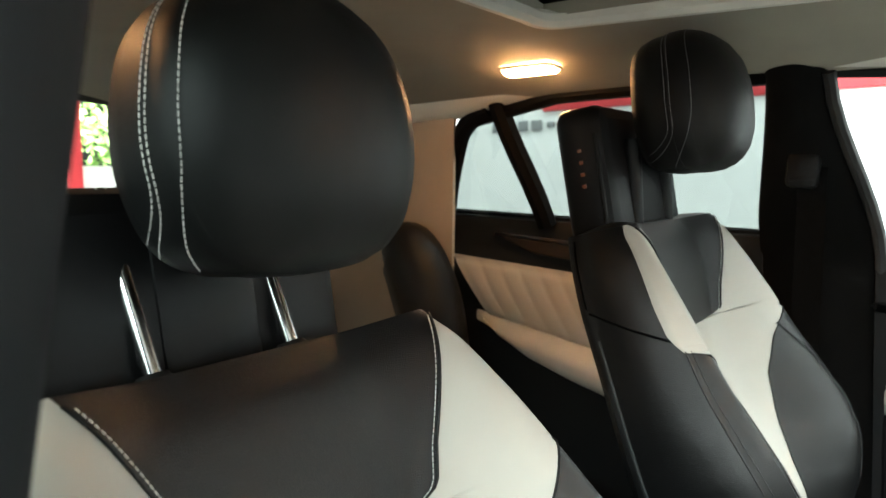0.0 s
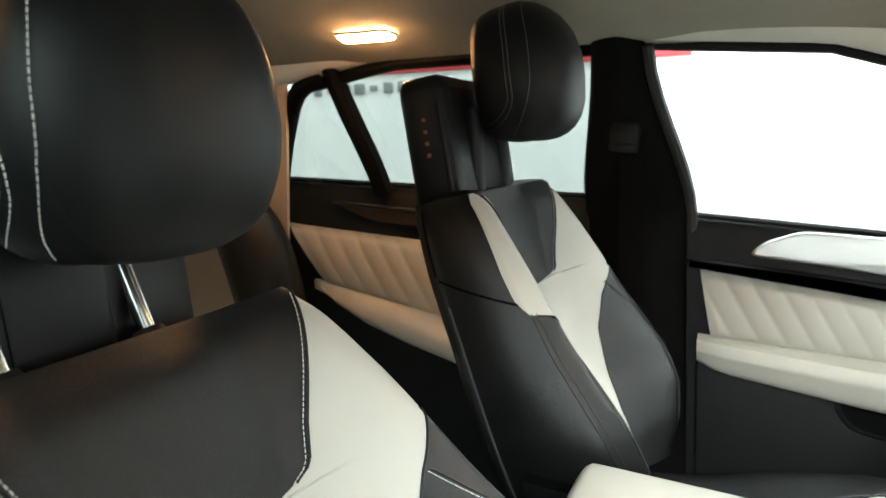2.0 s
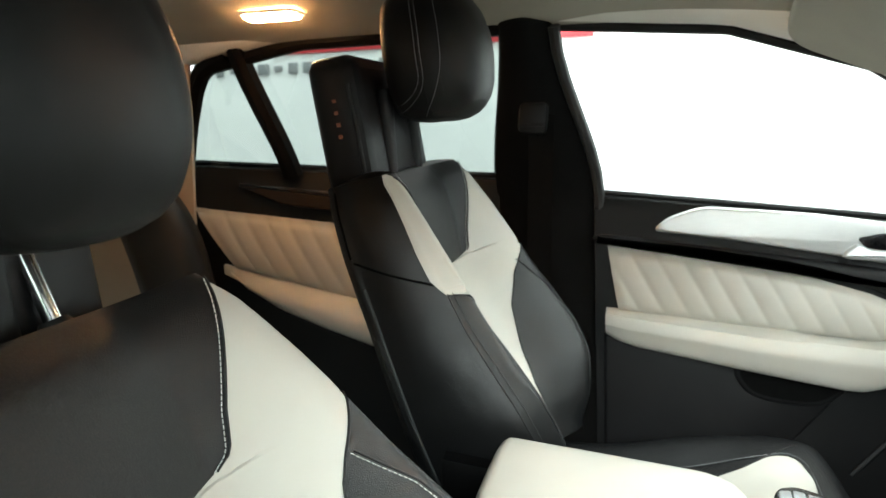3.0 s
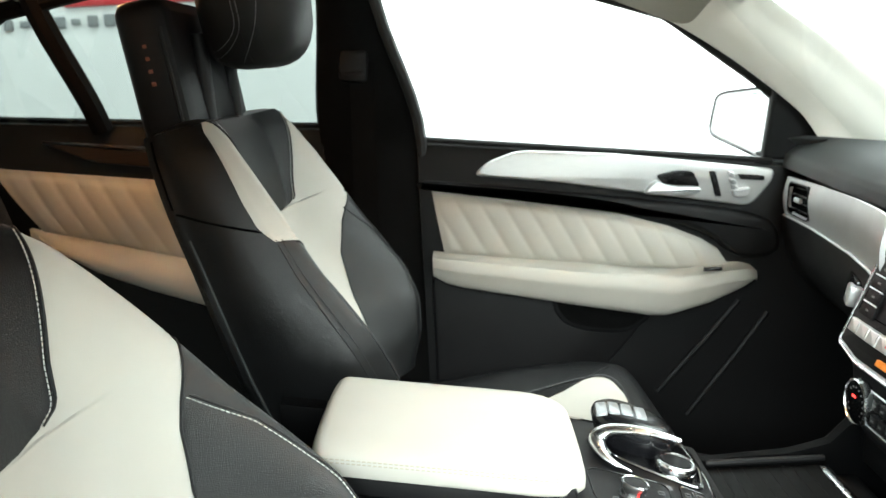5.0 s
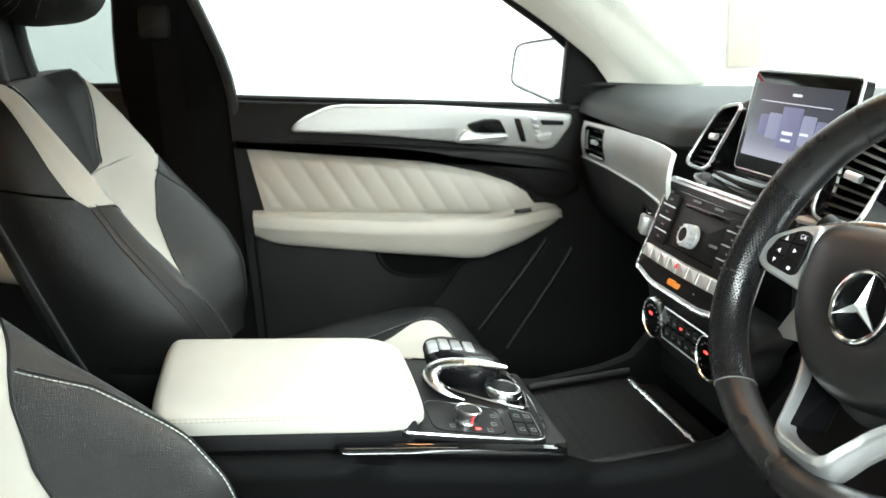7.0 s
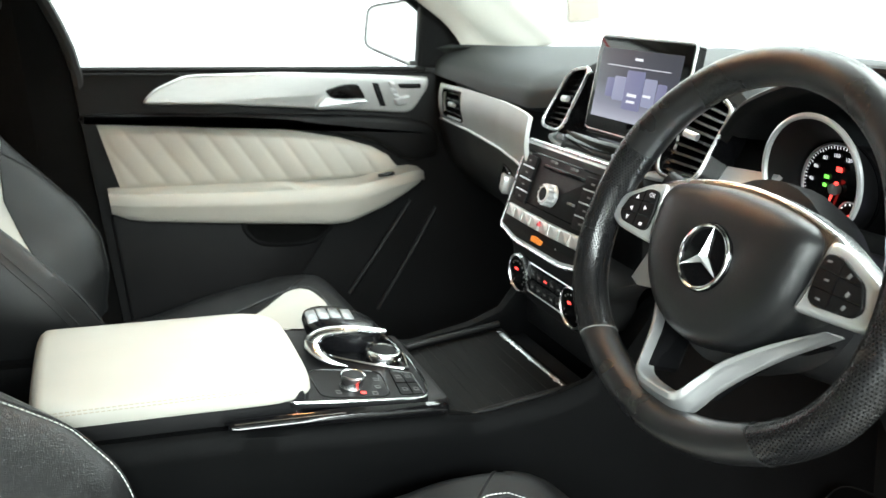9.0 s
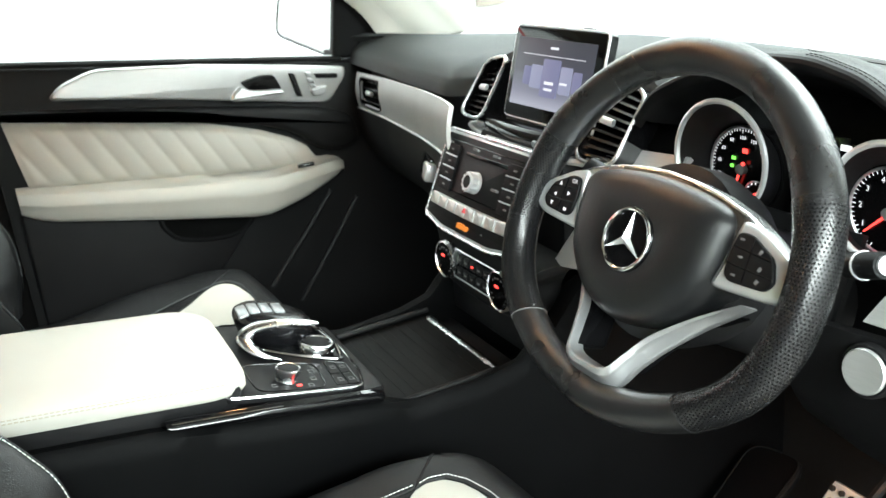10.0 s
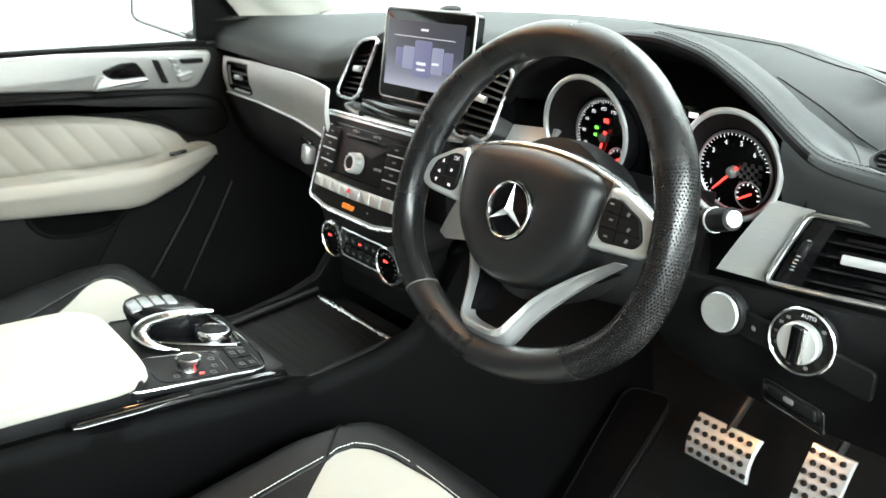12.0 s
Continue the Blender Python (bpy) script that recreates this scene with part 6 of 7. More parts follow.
A0, A1 = radians(222), radians(-30)
fs = dial(0, -0.290, 1.080, ["", "20", "40", "60", "80", "100", "120", "140", "160", ""], radians(225), radians(-10), radians(250), (-0.312, 1.106), 1.0, 0.0575)
part("warning_lamp", box((0.2375, -0.292, 1.100), (0.001, 0.0075, 0.005), 0.0006), M_REDGLOW, fs, "red lit warning lamp")
part("beam_lamp", box((0.2375, -0.277, 1.090), (0.001, 0.006, 0.004), 0.0006), M_GREENGLOW, fs, "green lit lamp")
part("beam_lamp", box((0.2375, -0.275, 1.081), (0.001, 0.005, 0.004), 0.0006), M_GREENGLOW, fs, "green lit lamp")
ft = dial(0, -0.4615, 1.0735, ["", "1", "2", "3", "4", "5", "6", ""], radians(245), radians(10), radians(225), (-0.4945, 1.1015), 0.92, 0.0515)
chk = bmesh.new()
for a in range(6):
    for b in range(6):
        if (a + b) % 2 == 0:
            box((0.2378, -0.470 - 0.0042 * a, 1.062 + 0.0042 * b), (0.0012, 0.0042, 0.0042), bm=chk)
part("chequer", chk, M_GREYPRINT, ft, "grey chequered flag pattern", False)
part("info_display", box((0.238, -0.385, 1.085), (0.004, 0.06, 0.10), 0.002), M_PIANO, ic, "dark information display")
part("info_mark", box((0.2355, -0.398, 1.043), (0.001, 0.008, 0.008), 0.0004), M_AMBER, ic)
part("info_mark", box((0.2355, -0.412, 1.125), (0.001, 0.012, 0.006), 0.0004), M_DIGIT, ic)
part("info_glow", box((0.2358, -0.385, 1.068), (0.001, 0.045, 0.022), 0.0004), glow("violet_display", (0.3, 0.28, 0.5), 0.5), ic)

# driver's trim, vent, start button, light switch
dt = thing("driver_trim", (0.15, -0.6, 1.0), "silver trim and black knee panel of the driver's side", "trim panel")


def dtrim(u, v):
    """Slanting trim: u from the column to the door, v from its lower to its upper edge."""
    lo = V(interp([0, 0.35, 1], [0.140, 0.146, 0.178], u), -0.512 - 0.165 * u - 0.02 * u * u, interp([0, 0.3, 1], [1.014, 1.014, 1.010], u))
    hi = V(interp([0, 0.35, 1], [0.178, 0.184, 0.212], u), -0.541 - 0.150 * u, interp([0, 0.3, 1], [1.079, 1.076, 1.072], u))
    return lo.lerp(hi, v) + V(-0.005 * math.sin(math.pi * v), 0, 0)


part("silver_trim", grid(lambda u, v: dtrim(u * (0.29 - 0.03 * v), v), 16, 10, 0.006), M_ALU, dt, "brushed silver trim panel")
part("knee_panel", grid(lambda u, v: V(interp([0, 0.2, 0.5, 1], [0.140, 0.132, 0.134, 0.165], u) + 0.05 * (1 - v) ** 2 + 0.004 * v, -0.43 - 0.32 * u, 0.84 + 0.03 * (1 - u) * (1 - v) + (interp([0, 0.16, 0.42, 1], [0.985, 1.000, 1.008, 1.006], u) - 0.84) * v), 30, 14, 0.01), M_DARK, dt, "black knee panel")
part("side_panel", loft([[V(0.12 + 0.01 * k, -0.70 - 0.012 * k, z) for k in range(5)] for z in np.linspace(0.78, 1.0, 8)], False), M_DOOR, dt)
dv = vent("driver_vent", [dtrim(0.285, 0.04) + V(-0.006, 0, 0), dtrim(1.0, 0.06) + V(-0.006, 0, 0), dtrim(1.0, 0.96) + V(-0.006, 0, 0), dtrim(0.255, 0.98) + V(-0.006, 0, 0)], 5, "wide driver's vent with black slats and silver frame", depth=0.035, rnd=(0.07, 0.14))

part("wheel_panel", grid(lambda u, v: dtrim(0.325 + 0.125 * u - 0.03 * v, 0.08 + 0.84 * v) + V(-0.0045, 0, 0), 6, 8, 0.004), M_PIANO, dv, "gloss black panel beside the slats")
wa = dtrim(0.365, 0.5) + V(-0.0045, 0, 0)
wd = (dtrim(0.35, 0.9) - dtrim(0.38, 0.1)).normalized()
wheel_ = part("thumb_wheel", revolve([(0.0, -0.0035), (0.011, -0.0035), (0.012, -0.002), (0.012, 0.002), (0.011, 0.0035), (0.0, 0.0035)], wa + V(0.007, 0, 0), wd.cross(V(-1, 0, 0)).normalized(), 28), M_DARK, dv)
for k in range(9):
    part("mark", box(wa + wd * (0.0036 * (k - 4)) + V(-0.0052 + 0.0028 * ((k - 4) / 4) ** 2, 0, 0), (0.001, 0.0035, 0.0009), 0.0002), M_SILVER, wheel_)


def ctrim(u, v):
    """The same trim between the centre stack and the column, mirrored."""
    lo = V(0.112, -0.112, 0.945).lerp(V(0.190, -0.186, 1.090), v)
    hi = V(0.112, -0.190, 0.960).lerp(V(0.190, -0.262, 1.096), v)
    return lo.lerp(hi, u) + V(-0.012 * math.sin(math.pi * v), 0, 0)


part("column_trim", grid(ctrim, 8, 14, 0.006), M_ALU, dt, "brushed silver trim beside the column")
part("column_surround", grid(lambda u, v: V(0.165 + 0.04 * v, -0.20 - 0.26 * u, 0.95 + 0.11 * v), 10, 10, 0.008), M_DARK, dt, "black panel round the steering column")
kn = V(-1, 0, 0.16).normalized()
sb_ = thing("start_button", (0.127, -0.529, 0.979), "round brushed silver start button", "button")
part("bezel", revolve([(0.0235, -0.01), (0.0235, 0.0), (0.0215, 0.003), (0.0195, 0.003)], (0.1285, -0.5285, 0.979), kn, 40), M_DARK, sb_)
part("cap", revolve([(0.0195, 0.0), (0.0195, 0.0045), (0.0182, 0.006), (0.0, 0.0052)], (0.1285, -0.5285, 0.979), kn, 40), M_ALU, sb_, "brushed silver cap")
ls = thing("light_switch", (0.12, -0.612, 0.98), "rotary light switch with silver knob in chrome ring", "light switch")
LC = V(0.1345, -0.607, 0.9765)


def on_knee(u, v, w):
    return LC + V(0, -u, 0) + V(0.16, 0, 1).normalized() * v + kn * w


part("key_plate", plate(round_poly([(-0.062, 0.010), (0.065, -0.004), (0.065, -0.032), (-0.062, -0.016)], 0.006), on_knee, 0.004, 0.002), M_BUTTON, ls)
rg = part("ring", revolve([(0.031, 0.0), (0.031, 0.006), (0.0297, 0.0075), (0.0282, 0.006)], LC, kn, 48, cap=(True, False)), M_CHROME, ls, "chrome ring")
part("dial_face", revolve([(0.0284, 0.0055), (0.0, 0.0055)], LC, kn, 48), M_PIANO, ls)
part("knob", revolve([(0.019, 0.0055), (0.019, 0.012), (0.0175, 0.0135), (0.0, 0.0135)], LC, kn, 40), M_SILVER, ls, "silver rotary knob")
part("grip", plate(round_poly([(-0.0055, -0.0175), (0.0055, -0.0175), (0.0055, 0.0175), (-0.0055, 0.0175)], 0.003), on_knee, 0.019, 0.003), M_PIANO, ls)
part("grip_edge", plate(round_poly([(0.0055, -0.017), (0.0085, -0.015), (0.0085, 0.015), (0.0055, 0.017)], 0.001), on_knee, 0.0185, 0.002), M_CHROME, ls)
lettering("AUTO", 0.005, lambda u, v, w: on_knee(u + 0.003, v + 0.0235, 0.0058 + w), "lettering", ls, M_DIGIT)
for a in (200, 175, 150, 130, 40, -110, -70):
    u, v = 0.0235 * math.cos(radians(a)), 0.0235 * math.sin(radians(a))
    part("mark", plate([(u - 0.002, v - 0.0015), (u + 0.002, v - 0.0015), (u + 0.002, v + 0.0015), (u - 0.002, v + 0.0015)], on_knee, 0.0059, 0.0002), M_GREYPRINT, ls)
part("key_mark", plate([(-0.048, -0.002), (-0.044, -0.003), (-0.044, -0.007), (-0.048, -0.006)], on_knee, 0.0044, 0.0002), M_GREYPRINT, ls)
pb_ = thing("parking_brake_switch", (0.13, -0.605, 0.92), "black parking brake lever in a recess", "switch")
PB = [(-0.03, -0.045), (0.03, -0.055), (0.034, -0.078), (-0.028, -0.066)]
part("recess", plate(round_poly(PB, 0.005), on_knee, 0.003, 0.001), M_PIANO, pb_)
part("edge", tube([on_knee(u, v, 0.0035) for u, v in ((-0.024, -0.0665), (0.030, -0.0765))], 0.0007, 6), M_CHROME, pb_, "thin bright lower edge")
part("lever", plate(round_poly([(-0.024, -0.049), (0.024, -0.057), (0.026, -0.068), (-0.022, -0.060)], 0.004), on_knee, 0.006, 0.002), M_BUTTON, pb_)
part("mark", plate(round_poly([(-0.006, -0.054), (0.004, -0.0555), (0.004, -0.0605), (-0.006, -0.059)], 0.002), on_knee, 0.0066, 0.0002), M_GREYPRINT, pb_)

# ---- steering wheel ----
TW = radians(25)
WC = V(0.012, -0.385, 1.075)
WN, WU, WR = V(-math.cos(TW), 0, math.sin(TW)), V(math.sin(TW), 0, math.cos(TW)), V(0, -1, 0)
sw_ = thing("steering_wheel", WC + WN * -0.05, "flat-bottomed black leather steering wheel with silver spokes", "steering wheel")


def on_wheel(u, v, w):
    return WC + WR * u + WU * v + WN * w


def rim_r(a):
    """Radius of the rim's middle at an angle; flattened at the bottom."""
    d = math.degrees(abs(((a + math.pi / 2 + math.pi) % (2 * math.pi)) - math.pi))
    return sinterp([0, 15, 30, 45, 58, 72, 200], [0.1365, 0.1375, 0.1415, 0.1495, 0.160, 0.167, 0.167], d, 9)


def rim(a0, a1, n, r, material, name, lab=""):
    rings = []
    for i in range(n + 1):
        a = radians(a0 + (a1 - a0) * i / n)
        rr = rim_r(a)
        thumb = 1 + 0.10 * math.exp(-((math.degrees(a) % 360 - 152) / 12) ** 2) + 0.10 * math.exp(-((math.degrees(a) % 360 - 28) / 12) ** 2)
        c = on_wheel(rr * math.cos(a), rr * math.sin(a), 0)
        rad = (c - WC).normalized()
        rings.append([c + rad * r * math.cos(b) * thumb + WN * r * 1.12 * math.sin(b) * thumb for b in np.linspace(0, 2 * math.pi, 16, endpoint=False)])
    return part(name, loft(rings), material, sw_, lab)


RT = 0.0163
rim(27, 154, 44, RT, M_RIM, "rim_top", "smooth black leather upper rim")
rim(154, 224, 26, RT + 0.0002, M_PERF, "rim_grip", "perforated black leather grip")
rim(-44, 27, 26, RT + 0.0002, M_PERF, "rim_grip", "perforated black leather grip")
rim(224, 316, 40, RT, M_RIM, "rim_bottom", "smooth black leather lower rim")
for a in (27, 154, 224, 316):
    c = on_wheel(rim_r(radians(a)) * math.cos(radians(a)), rim_r(radians(a)) * math.sin(radians(a)), 0)
    rad = (c - WC).normalized()
    part("rim_seam", tube([c + rad * (RT + 0.0002) * math.cos(b) + WN * (RT + 0.0002) * 1.12 * math.sin(b) for b in np.linspace(0, 2 * math.pi, 24, endpoint=False)], 0.0006, 5, True), M_GREYPRINT if a in (154, 224) else M_RUBBER, sw_)
# perforations of the two grips
holes = bmesh.new()
for a0, a1 in ((155, 223), (-43, 26)):
    for i in range(int((a1 - a0) / 0.95)):
        a = radians(a0 + 0.95 * i)
        rr = rim_r(a)
        c = on_wheel(rr * math.cos(a), rr * math.sin(a), 0)
        rad = (c - WC).normalized()
        thumb = 1 + 0.10 * math.exp(-((math.degrees(a) % 360 - 152) / 12) ** 2) + 0.10 * math.exp(-((math.degrees(a) % 360 - 28) / 12) ** 2)
        along = rad.cross(WN)
        for j in range(24):
            b = -0.75 + 0.165 * j + 0.0825 * (i % 2)
            n_ = (rad * math.cos(b) + WN * math.sin(b) / 1.12).normalized()
            p = c + (rad * math.cos(b) + WN * 1.12 * math.sin(b)) * (RT + 0.0003) * thumb
            e = n_.cross(along)
            holes.faces.new([holes.verts.new(p + (along * math.cos(q) + e * math.sin(q)) * 0.00072) for q in np.linspace(0, 2 * math.pi, 6, endpoint=False)])
part("perforation", holes, M_FRAME, sw_, "fine perforations of the grips")
# airbag cover
hubo = smooth_loop([(-0.0870, 0.046), (-0.062, 0.0575), (0.0, 0.0635), (0.062, 0.0575), (0.0870, 0.046), (0.0890, 0.018), (0.0835, -0.012), (0.068, -0.037), (0.040, -0.0595), (0.0, -0.069), (-0.040, -0.0595), (-0.068, -0.037), (-0.0835, -0.012), (-0.0890, 0.018)], 5)
hub = part("airbag_cover", loft([[on_wheel(p[0] * k, p[1] * k, w) for p in hubo] for k, w in ((0.96, -0.05), (0.99, -0.03), (1.0, -0.012), (0.99, -0.004), (0.955, 0.004), (0.89, 0.0105), (0.77, 0.0145), (0.6, 0.0162), (0.4, 0.0165), (0.37, 0.0155), (0.02, 0.0155))]), M_HUB, sw_, "black grained airbag cover")
EC = (0.0, 0.002)
badge = part("badge_dish", revolve([(0.0295, 0.010), (0.0288, 0.0165), (0.026, 0.0165), (0.0, 0.0168)], on_wheel(EC[0], EC[1], 0), WN, 40), M_PIANO, hub)
part("badge_ring", tube([on_wheel(EC[0] + 0.0262 * math.cos(a), EC[1] + 0.0262 * math.sin(a), 0.0180) for a in np.linspace(0, 2 * math.pi, 48, endpoint=False)], 0.0017, 8, True), M_CHROME, badge, "chrome badge ring")
for k in range(3):
    bm = bmesh.new()
    a = radians(90 + 120 * k)
    tip = on_wheel(EC[0] + 0.0255 * math.cos(a), EC[1] + 0.0255 * math.sin(a), 0.0180)
    ctr = on_wheel(EC[0], EC[1], 0.0225)
    l, r_ = (on_wheel(EC[0] + 0.0044 * math.cos(a + s), EC[1] + 0.0044 * math.sin(a + s), 0.0175) for s in (radians(60), -radians(60)))
    v = [bm.verts.new(p) for p in (ctr, l, tip, r_)]
    bm.faces.new((v[0], v[1], v[2]))
    bm.faces.new((v[0], v[2], v[3]))
    part("badge_bar", bm, M_SILVER, badge, "satin chrome bar", False)
fh = [(0.167, 0.003), (0.150, 0.0240), (0.120, 0.0405), (0.094, 0.0530), (0.060, 0.0622), (0.030, 0.0668)]
fo = round_poly(fh + [(0.0, 0.0685)] + [(-u, v) for u, v in fh[::-1]] + [(-0.145, -0.0045), (-0.084, -0.0100), (0.0, -0.02), (0.084, -0.0100), (0.145, -0.0045)], 0.006, 3)
part("spoke_frame", plate(fo, lambda u, v, w: on_wheel(u, v, w - 0.022), 0.0195, 0.004), M_SATIN, sw_, "satin silver frame round the airbag cover")
# spokes with key pads


def spoke(sg):
    o = [(0.160, 0.004), (0.149, 0.027), (0.114, 0.0445), (0.093, 0.049), (0.090, 0.022), (0.0825, -0.009), (0.142, -0.005)]
    pts = round_poly([(sg * u, v) for u, v in o], 0.007, 3)
    s_ = part("spoke", plate(pts, lambda u, v, w: on_wheel(u, v, w - 0.016), 0.0175, 0.005), M_SILVER, sw_, "satin silver spoke")
    kp = [(0.1415, 0.010), (0.134, 0.027), (0.109, 0.0395), (0.0965, 0.0385), (0.094, 0.020), (0.0955, 0.004), (0.102, 0.000), (0.135, 0.002)]
    pts = round_poly([(sg * u, v) for u, v in kp], 0.005, 4)
    k_ = part("key_pad", plate(pts, lambda u, v, w: on_wheel(u, v, w), 0.0045, 0.0018), M_BUTTON, s_, "black key pad")
    keys = [(0.1025, 0.0335), (0.122, 0.0285), (0.106, 0.0205), (0.126, 0.0165), (0.105, 0.006), (0.127, 0.007)]
    for i, (u, v) in enumerate(keys):
        if sg < 0 and i == 0:
            lettering("OK", 0.006, lambda a, b, w, u=u, v=v: on_wheel(sg * u + a, v + b, 0.0046 + w), "lettering", k_, M_DIGIT)
            continue
        a = 0.0021
        if sg < 0:
            tri = {1: ((-a, -a), (a, -a), (0, a)), 2: ((-a, -a), (-a, a), (a, 0)), 3: ((a, -a), (a, a), (-a, 0)), 5: ((-a, a), (a, a), (0, -a)), 4: ((-a, -a), (a, -a), (a, 0.4 * a), (-a, 0.4 * a))}[i]
        else:
            tri = ((-a, -0.6 * a), (0.2 * a, -a), (a, 0.5 * a), (-0.3 * a, a)) if i % 2 else ((-a, -0.4 * a), (a, -0.4 * a), (a, 0.4 * a), (-a, 0.4 * a))
        part("key_mark", plate([(sg * u + x_, v + y_) for x_, y_ in tri], lambda q, r, w: on_wheel(q, r, w + 0.0042), 0.0006, 0.0002), M_DIGIT if sg < 0 else M_GREYPRINT, k_)
    for (a, b), (c, d) in (((0.096, 0.0275), (0.132, 0.0245)), ((0.096, 0.0135), (0.139, 0.0125)), ((0.113, 0.037), (0.115, 0.002))):
        part("key_gap", tube([on_wheel(sg * a, b, 0.0044), on_wheel(sg * c, d, 0.0044)], 0.0006, 5), M_PIANO, k_)


spoke(-1)
spoke(1)
# lower spoke: a satin frame shaped like a U, with gloss webs behind its arms
S_IN = [(0.0, -0.109, 0.013), (0.0235, -0.1055, 0.012), (0.033, -0.0885, 0.005), (0.0435, -0.0668, -0.004), (0.064, -0.0446, -0.014), (0.0855, -0.0273, -0.020), (0.103, -0.0150, -0.024)]
S_OUT = [(0.0, -0.124, 0.013), (0.030, -0.122, 0.011), (0.0425, -0.097, 0.004), (0.0545, -0.0755, -0.004), (0.0745, -0.0478, -0.014), (0.0925, -0.0287, -0.020), (0.1045, -0.0163, -0.024)]
si, so = (smooth_loop([(-a, b, c) for a, b, c in h[:0:-1]] + h, 4, False) for h in (S_IN, S_OUT))


def spoke_at(i, q, w):
    """A point across the U at station i: q from its inner (0) to its outer edge (1), w above its face."""
    p = [si[i][k] + (so[i][k] - si[i][k]) * q for k in range(3)]
    return on_wheel(p[0], p[1], p[2] + w)


ls_ = part("lower_spoke", loft([[spoke_at(i, q, w) for q, w in ((0.06, -0.014), (0.0, 0.001), (0.04, 0.0036), (0.12, 0.0044), (0.40, 0.0030), (0.48, 0.0008), (0.54, -0.0008), (0.92, -0.0060), (1.0, -0.0085), (0.9, -0.016))] for i in range(len(si))]), M_SPOKE, sw_, "satin silver lower spoke")
mid = len(si) // 2
for sg in (-1, 1):
    arm_ = [mid + sg * k for k in range(5, mid - 3)]
    part("spoke_web", loft([[spoke_at(i, 0.06, -0.0005), spoke_at(i, 0.30, -0.006), spoke_at(i, 0.18, -0.040), spoke_at(i, -0.10, -0.040)] for i in arm_]), M_PIANO, ls_, "gloss black inner web")
    part("web_edge", tube([spoke_at(i, -0.12, -0.040) for i in arm_], 0.0008, 6), M_CHROME, ls_, "thin chrome edge")
part("hub_back", revolve([(0.075, -0.09), (0.082, -0.06), (0.08, -0.03), (0.05, -0.02)], WC, WN, 32), M_DARK, sw_)
col = thing("steering_column", WC - WN * 0.12, "black steering column shroud with two stalks", "steering column")
part("shroud", loft([[on_wheel(0.062 * k * math.cos(a), -0.012 + 0.055 * k * math.sin(a), w) for a in np.linspace(0, 2 * math.pi, 24, endpoint=False)] for w, k in ((-0.07, 0.9), (-0.085, 1.0), (-0.14, 1.1), (-0.22, 1.2))]), M_DARK, col)


def stalk(sg, end, tipm):
    a = on_wheel(sg * 0.05, 0.015, -0.09)
    e = Vector(end)
    d = (e - a).normalized()
    part("stalk", tube([a, a.lerp(e, 0.5), e - d * 0.012], lambda t: 0.007 + 0.004 * t, 12, flat=(V(0, 0, 1), 0.8)), M_DARK, col)
    part("stalk_tip", tube([e - d * 0.034, e - d * 0.012, e - d * 0.004, e], lambda t: 0.0112 - 0.001 * t, 14, flat=(V(0, 0, 1), 0.9)), M_BUTTON, col)
    if tipm is M_SILVER:
        part("stalk_ring", tube([e - d * 0.022, e - d * 0.0205], 0.0119, 16, flat=(V(0, 0, 1), 0.9)), M_SILVER, col)
        part("stalk_cap", tube([e - d * 0.002, e + d * 0.002], 0.0075, 16, flat=(V(0, 0, 1), 0.9)), M_SILVER, col)


stalk(-1, (0.078, -0.232, 1.103), M_BUTTON)
stalk(1, (0.062, -0.576, 1.104), M_SILVER)

# ---- pedals and footwell ----
def pedal(name, c, w, h, tilt, yaw, label):
    t_ = thing(name, c, label, "pedal", "pedals")
    m = Matrix.Translation(c) @ pose(0, 0, 0, 0, tilt, yaw)
    bm = bmesh.new()
    rings = []
    for k in range(11):
        v = -0.5 + k / 10
        rings.append([m @ V(d + 0.010 * (2 * v) ** 2, u * w, v * h) for d, u in ((0.0, -0.5), (-0.003, -0.48), (-0.004, 0), (-0.003, 0.48), (0.0, 0.5), (0.008, 0.48), (0.008, -0.48))])
    add_loft(bm, rings)
    part("plate", bm, M_SILVER, t_, "brushed steel plate")
    rows_, cols_ = max(4, round(h / 0.0150)), max(3, round(w / 0.0155))
    for i in range(rows_):
        for j in range(cols_):
            u, v = (j - (cols_ - 1) / 2 + 0.5 * (i % 2) - 0.25) / (cols_ + 0.3), (i - (rows_ - 1) / 2) / (rows_ + 0.2)
            if abs(u) < 0.47:
                part("rubber_stud", revolve([(0.0043, 0.0), (0.0040, 0.0030), (0.0, 0.0036)], m @ V(-0.004 + 0.010 * (2 * v) ** 2, u * w, v * h), m.to_3x3() @ V(-1, 0, 0), 10), M_RUBBER, t_)
    part("arm", tube([m @ V(0.006, 0, 0.3 * h), m @ V(0.05, 0.0, 0.12), m @ V(0.05, 0, 0.25)], 0.0065, 8), M_DARK, t_)
    return t_


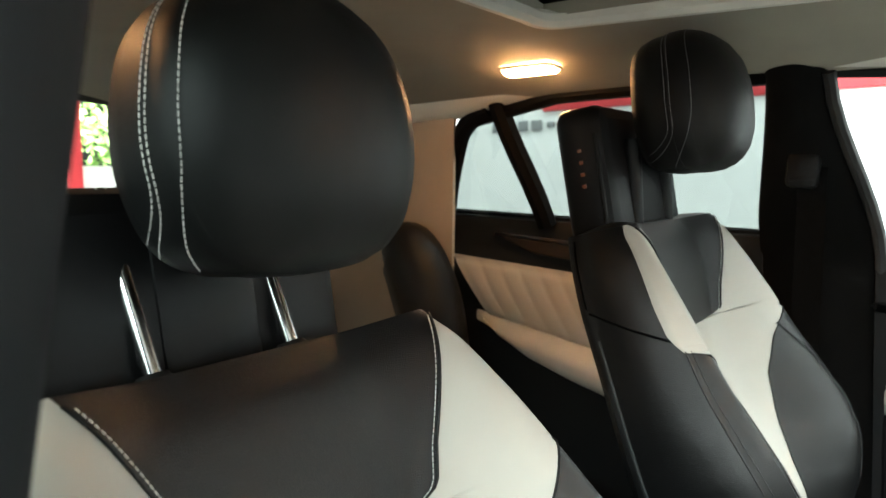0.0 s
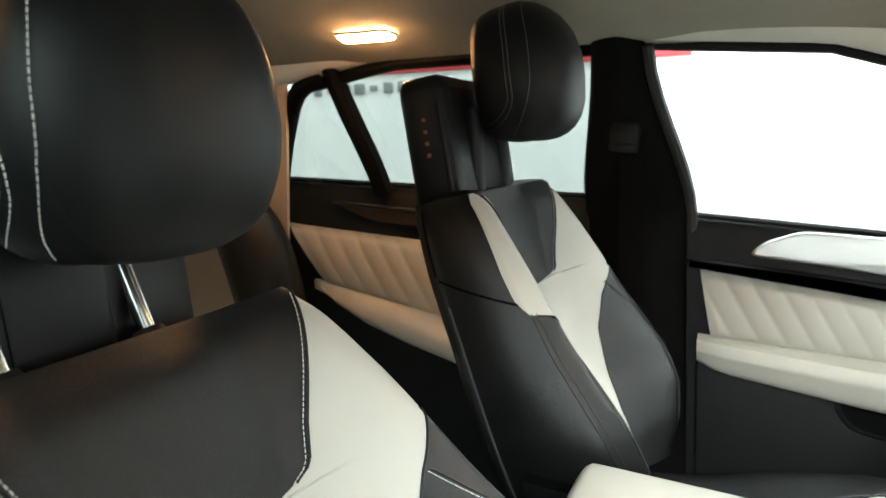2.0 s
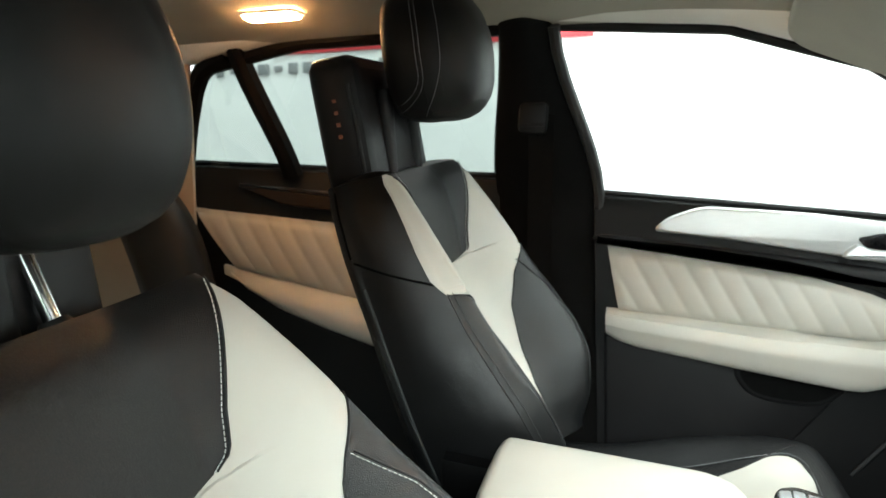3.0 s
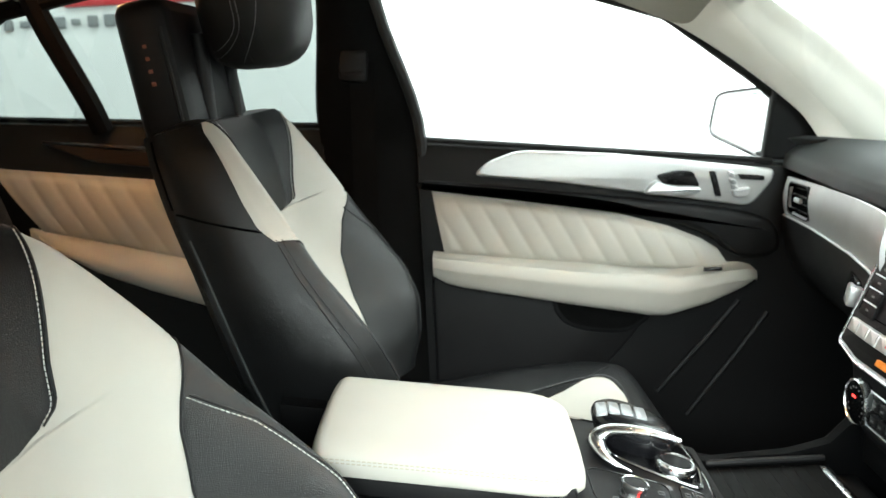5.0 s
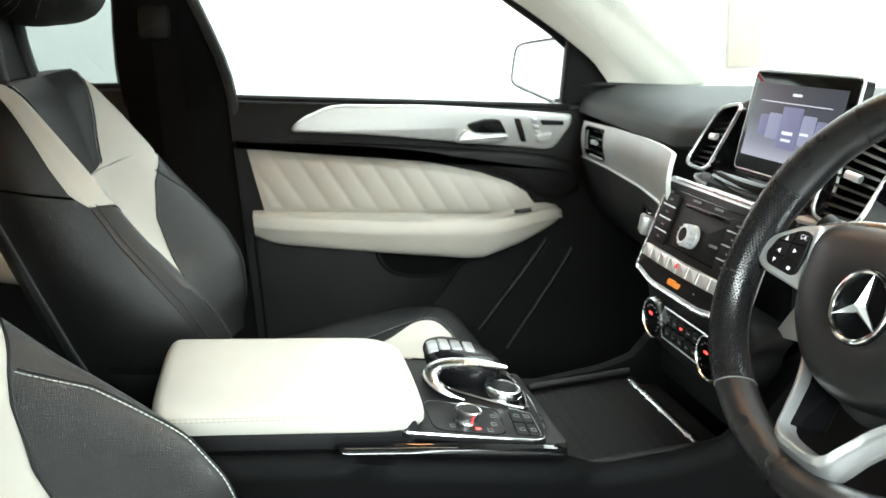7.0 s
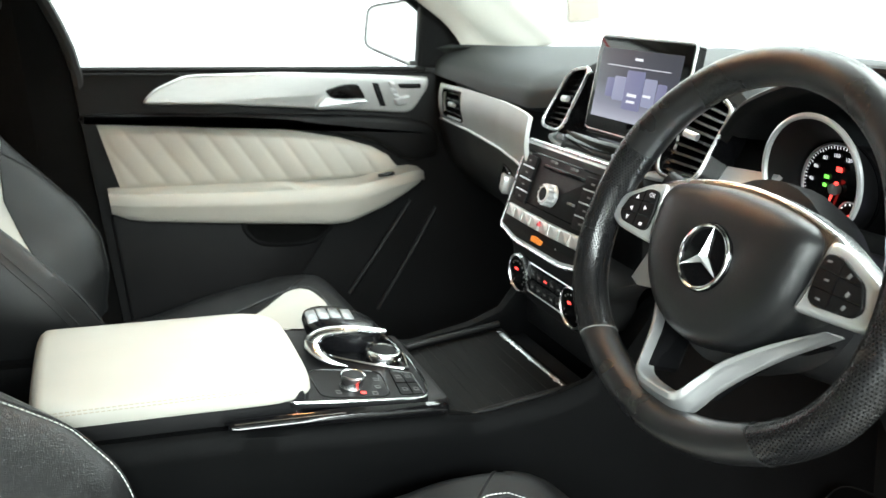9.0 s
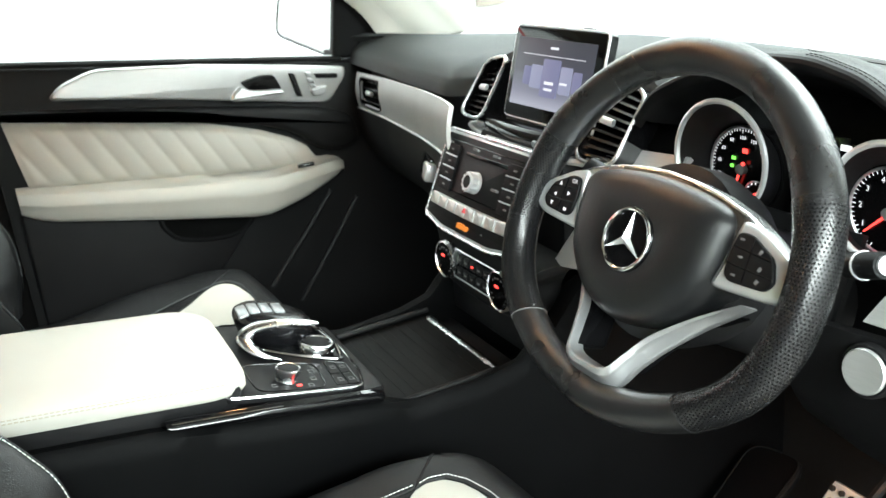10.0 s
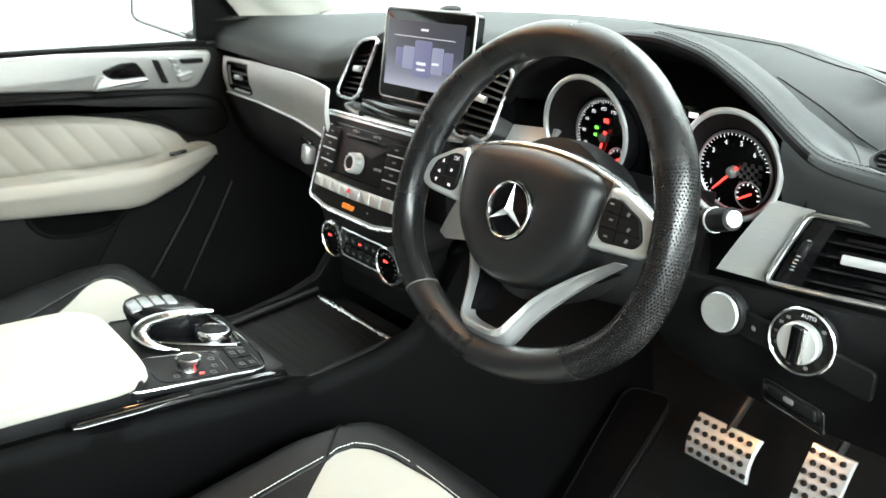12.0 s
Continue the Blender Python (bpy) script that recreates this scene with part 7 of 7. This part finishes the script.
pedal("brake_pedal", (0.385, -0.372, 0.605), 0.102, 0.064, 32, 0, "brushed steel brake pedal with rubber studs")
pedal("accelerator_pedal", (0.40, -0.505, 0.575), 0.06, 0.15, 30, 0, "brushed steel accelerator pedal with rubber studs")
fl = thing("footwell_lamp", (0.34, -0.385, 0.80), "small warm courtesy lamp under the dash", "courtesy lamp")
part("housing", box((0.34, -0.385, 0.806), (0.05, 0.03, 0.022), 0.003), M_DARK, fl)
part("lens", box((0.34, -0.385, 0.794), (0.036, 0.018, 0.005), 0.001), M_LAMPFOOT, fl, "glowing warm lens")
fr = thing("foot_rest", (0.35, -0.2, 0.45), "black foot rest panel beside the pedals", "foot rest")
part("rim", tube([V(0.20 + 0.72 * p[1], -0.30 + p[0], 0.486 + 0.45 * p[1]) for p in round_poly([(0.022, 0.004), (0.084, 0.004), (0.113, 0.286), (0.034, 0.306)], 0.03)], 0.0010, 6, True), M_CARPET, fr)
part("panel", plate(round_poly([(0.017, 0.0), (0.089, 0.0), (0.118, 0.29), (0.030, 0.311)], 0.03), lambda u, v, w: V(0.20 + 0.72 * v, -0.30 + u, 0.47 + 0.45 * v + w), 0.012, 0.005), M_CONSOLE, fr)

# ---- windscreen ----
ws = thing("windscreen", (0.5, 0, 1.1), "clear windscreen with black lower border", "windscreen")


def screen_pt(u, v):
    y = -0.66 + 1.32 * u
    y *= 1.06 - 0.14 * v
    x0 = scr_base(y) + 0.05
    x1 = 0.06 - 0.04 * (abs(y) / 0.6) ** 2
    z1 = 1.50 - 0.08 * (abs(y) / 0.6) ** 2
    return V(x0 + (x1 - x0) * v, y, 1.110 + (z1 - 1.110) * v)


part("pane", grid(screen_pt, 24, 10), M_GLASS, ws)
part("lower_border", grid(lambda u, v: screen_pt(u, 0.024 * v) + V(-0.004, 0, 0.0), 30, 2), M_RUBBER, ws, "black ceramic border")
part("header", grid(lambda u, v: V(0.09 - 0.10 * v, -0.64 + 1.28 * u, roof_z(-0.02, -0.6 + 1.2 * u) - 0.004 - 0.045 * (1 - v)), 12, 4, 0.02), M_PILLAR, ws)
for sx, sy, r_ in ((0.515, 0.335, 0.022), (0.520, 0.027, 0.013)):
    dome = tagged(obj("light_sensor", revolve([(r_, -0.012), (r_, 0.0), (0.85 * r_, 0.003), (0.4 * r_, 0.0055), (0.0, 0.006)], (sx, sy, 1.1565), (0, 0, 1), 24), M_RUBBER), "small black light sensor dome on the dashboard", "sensor", "dashboard sensors")
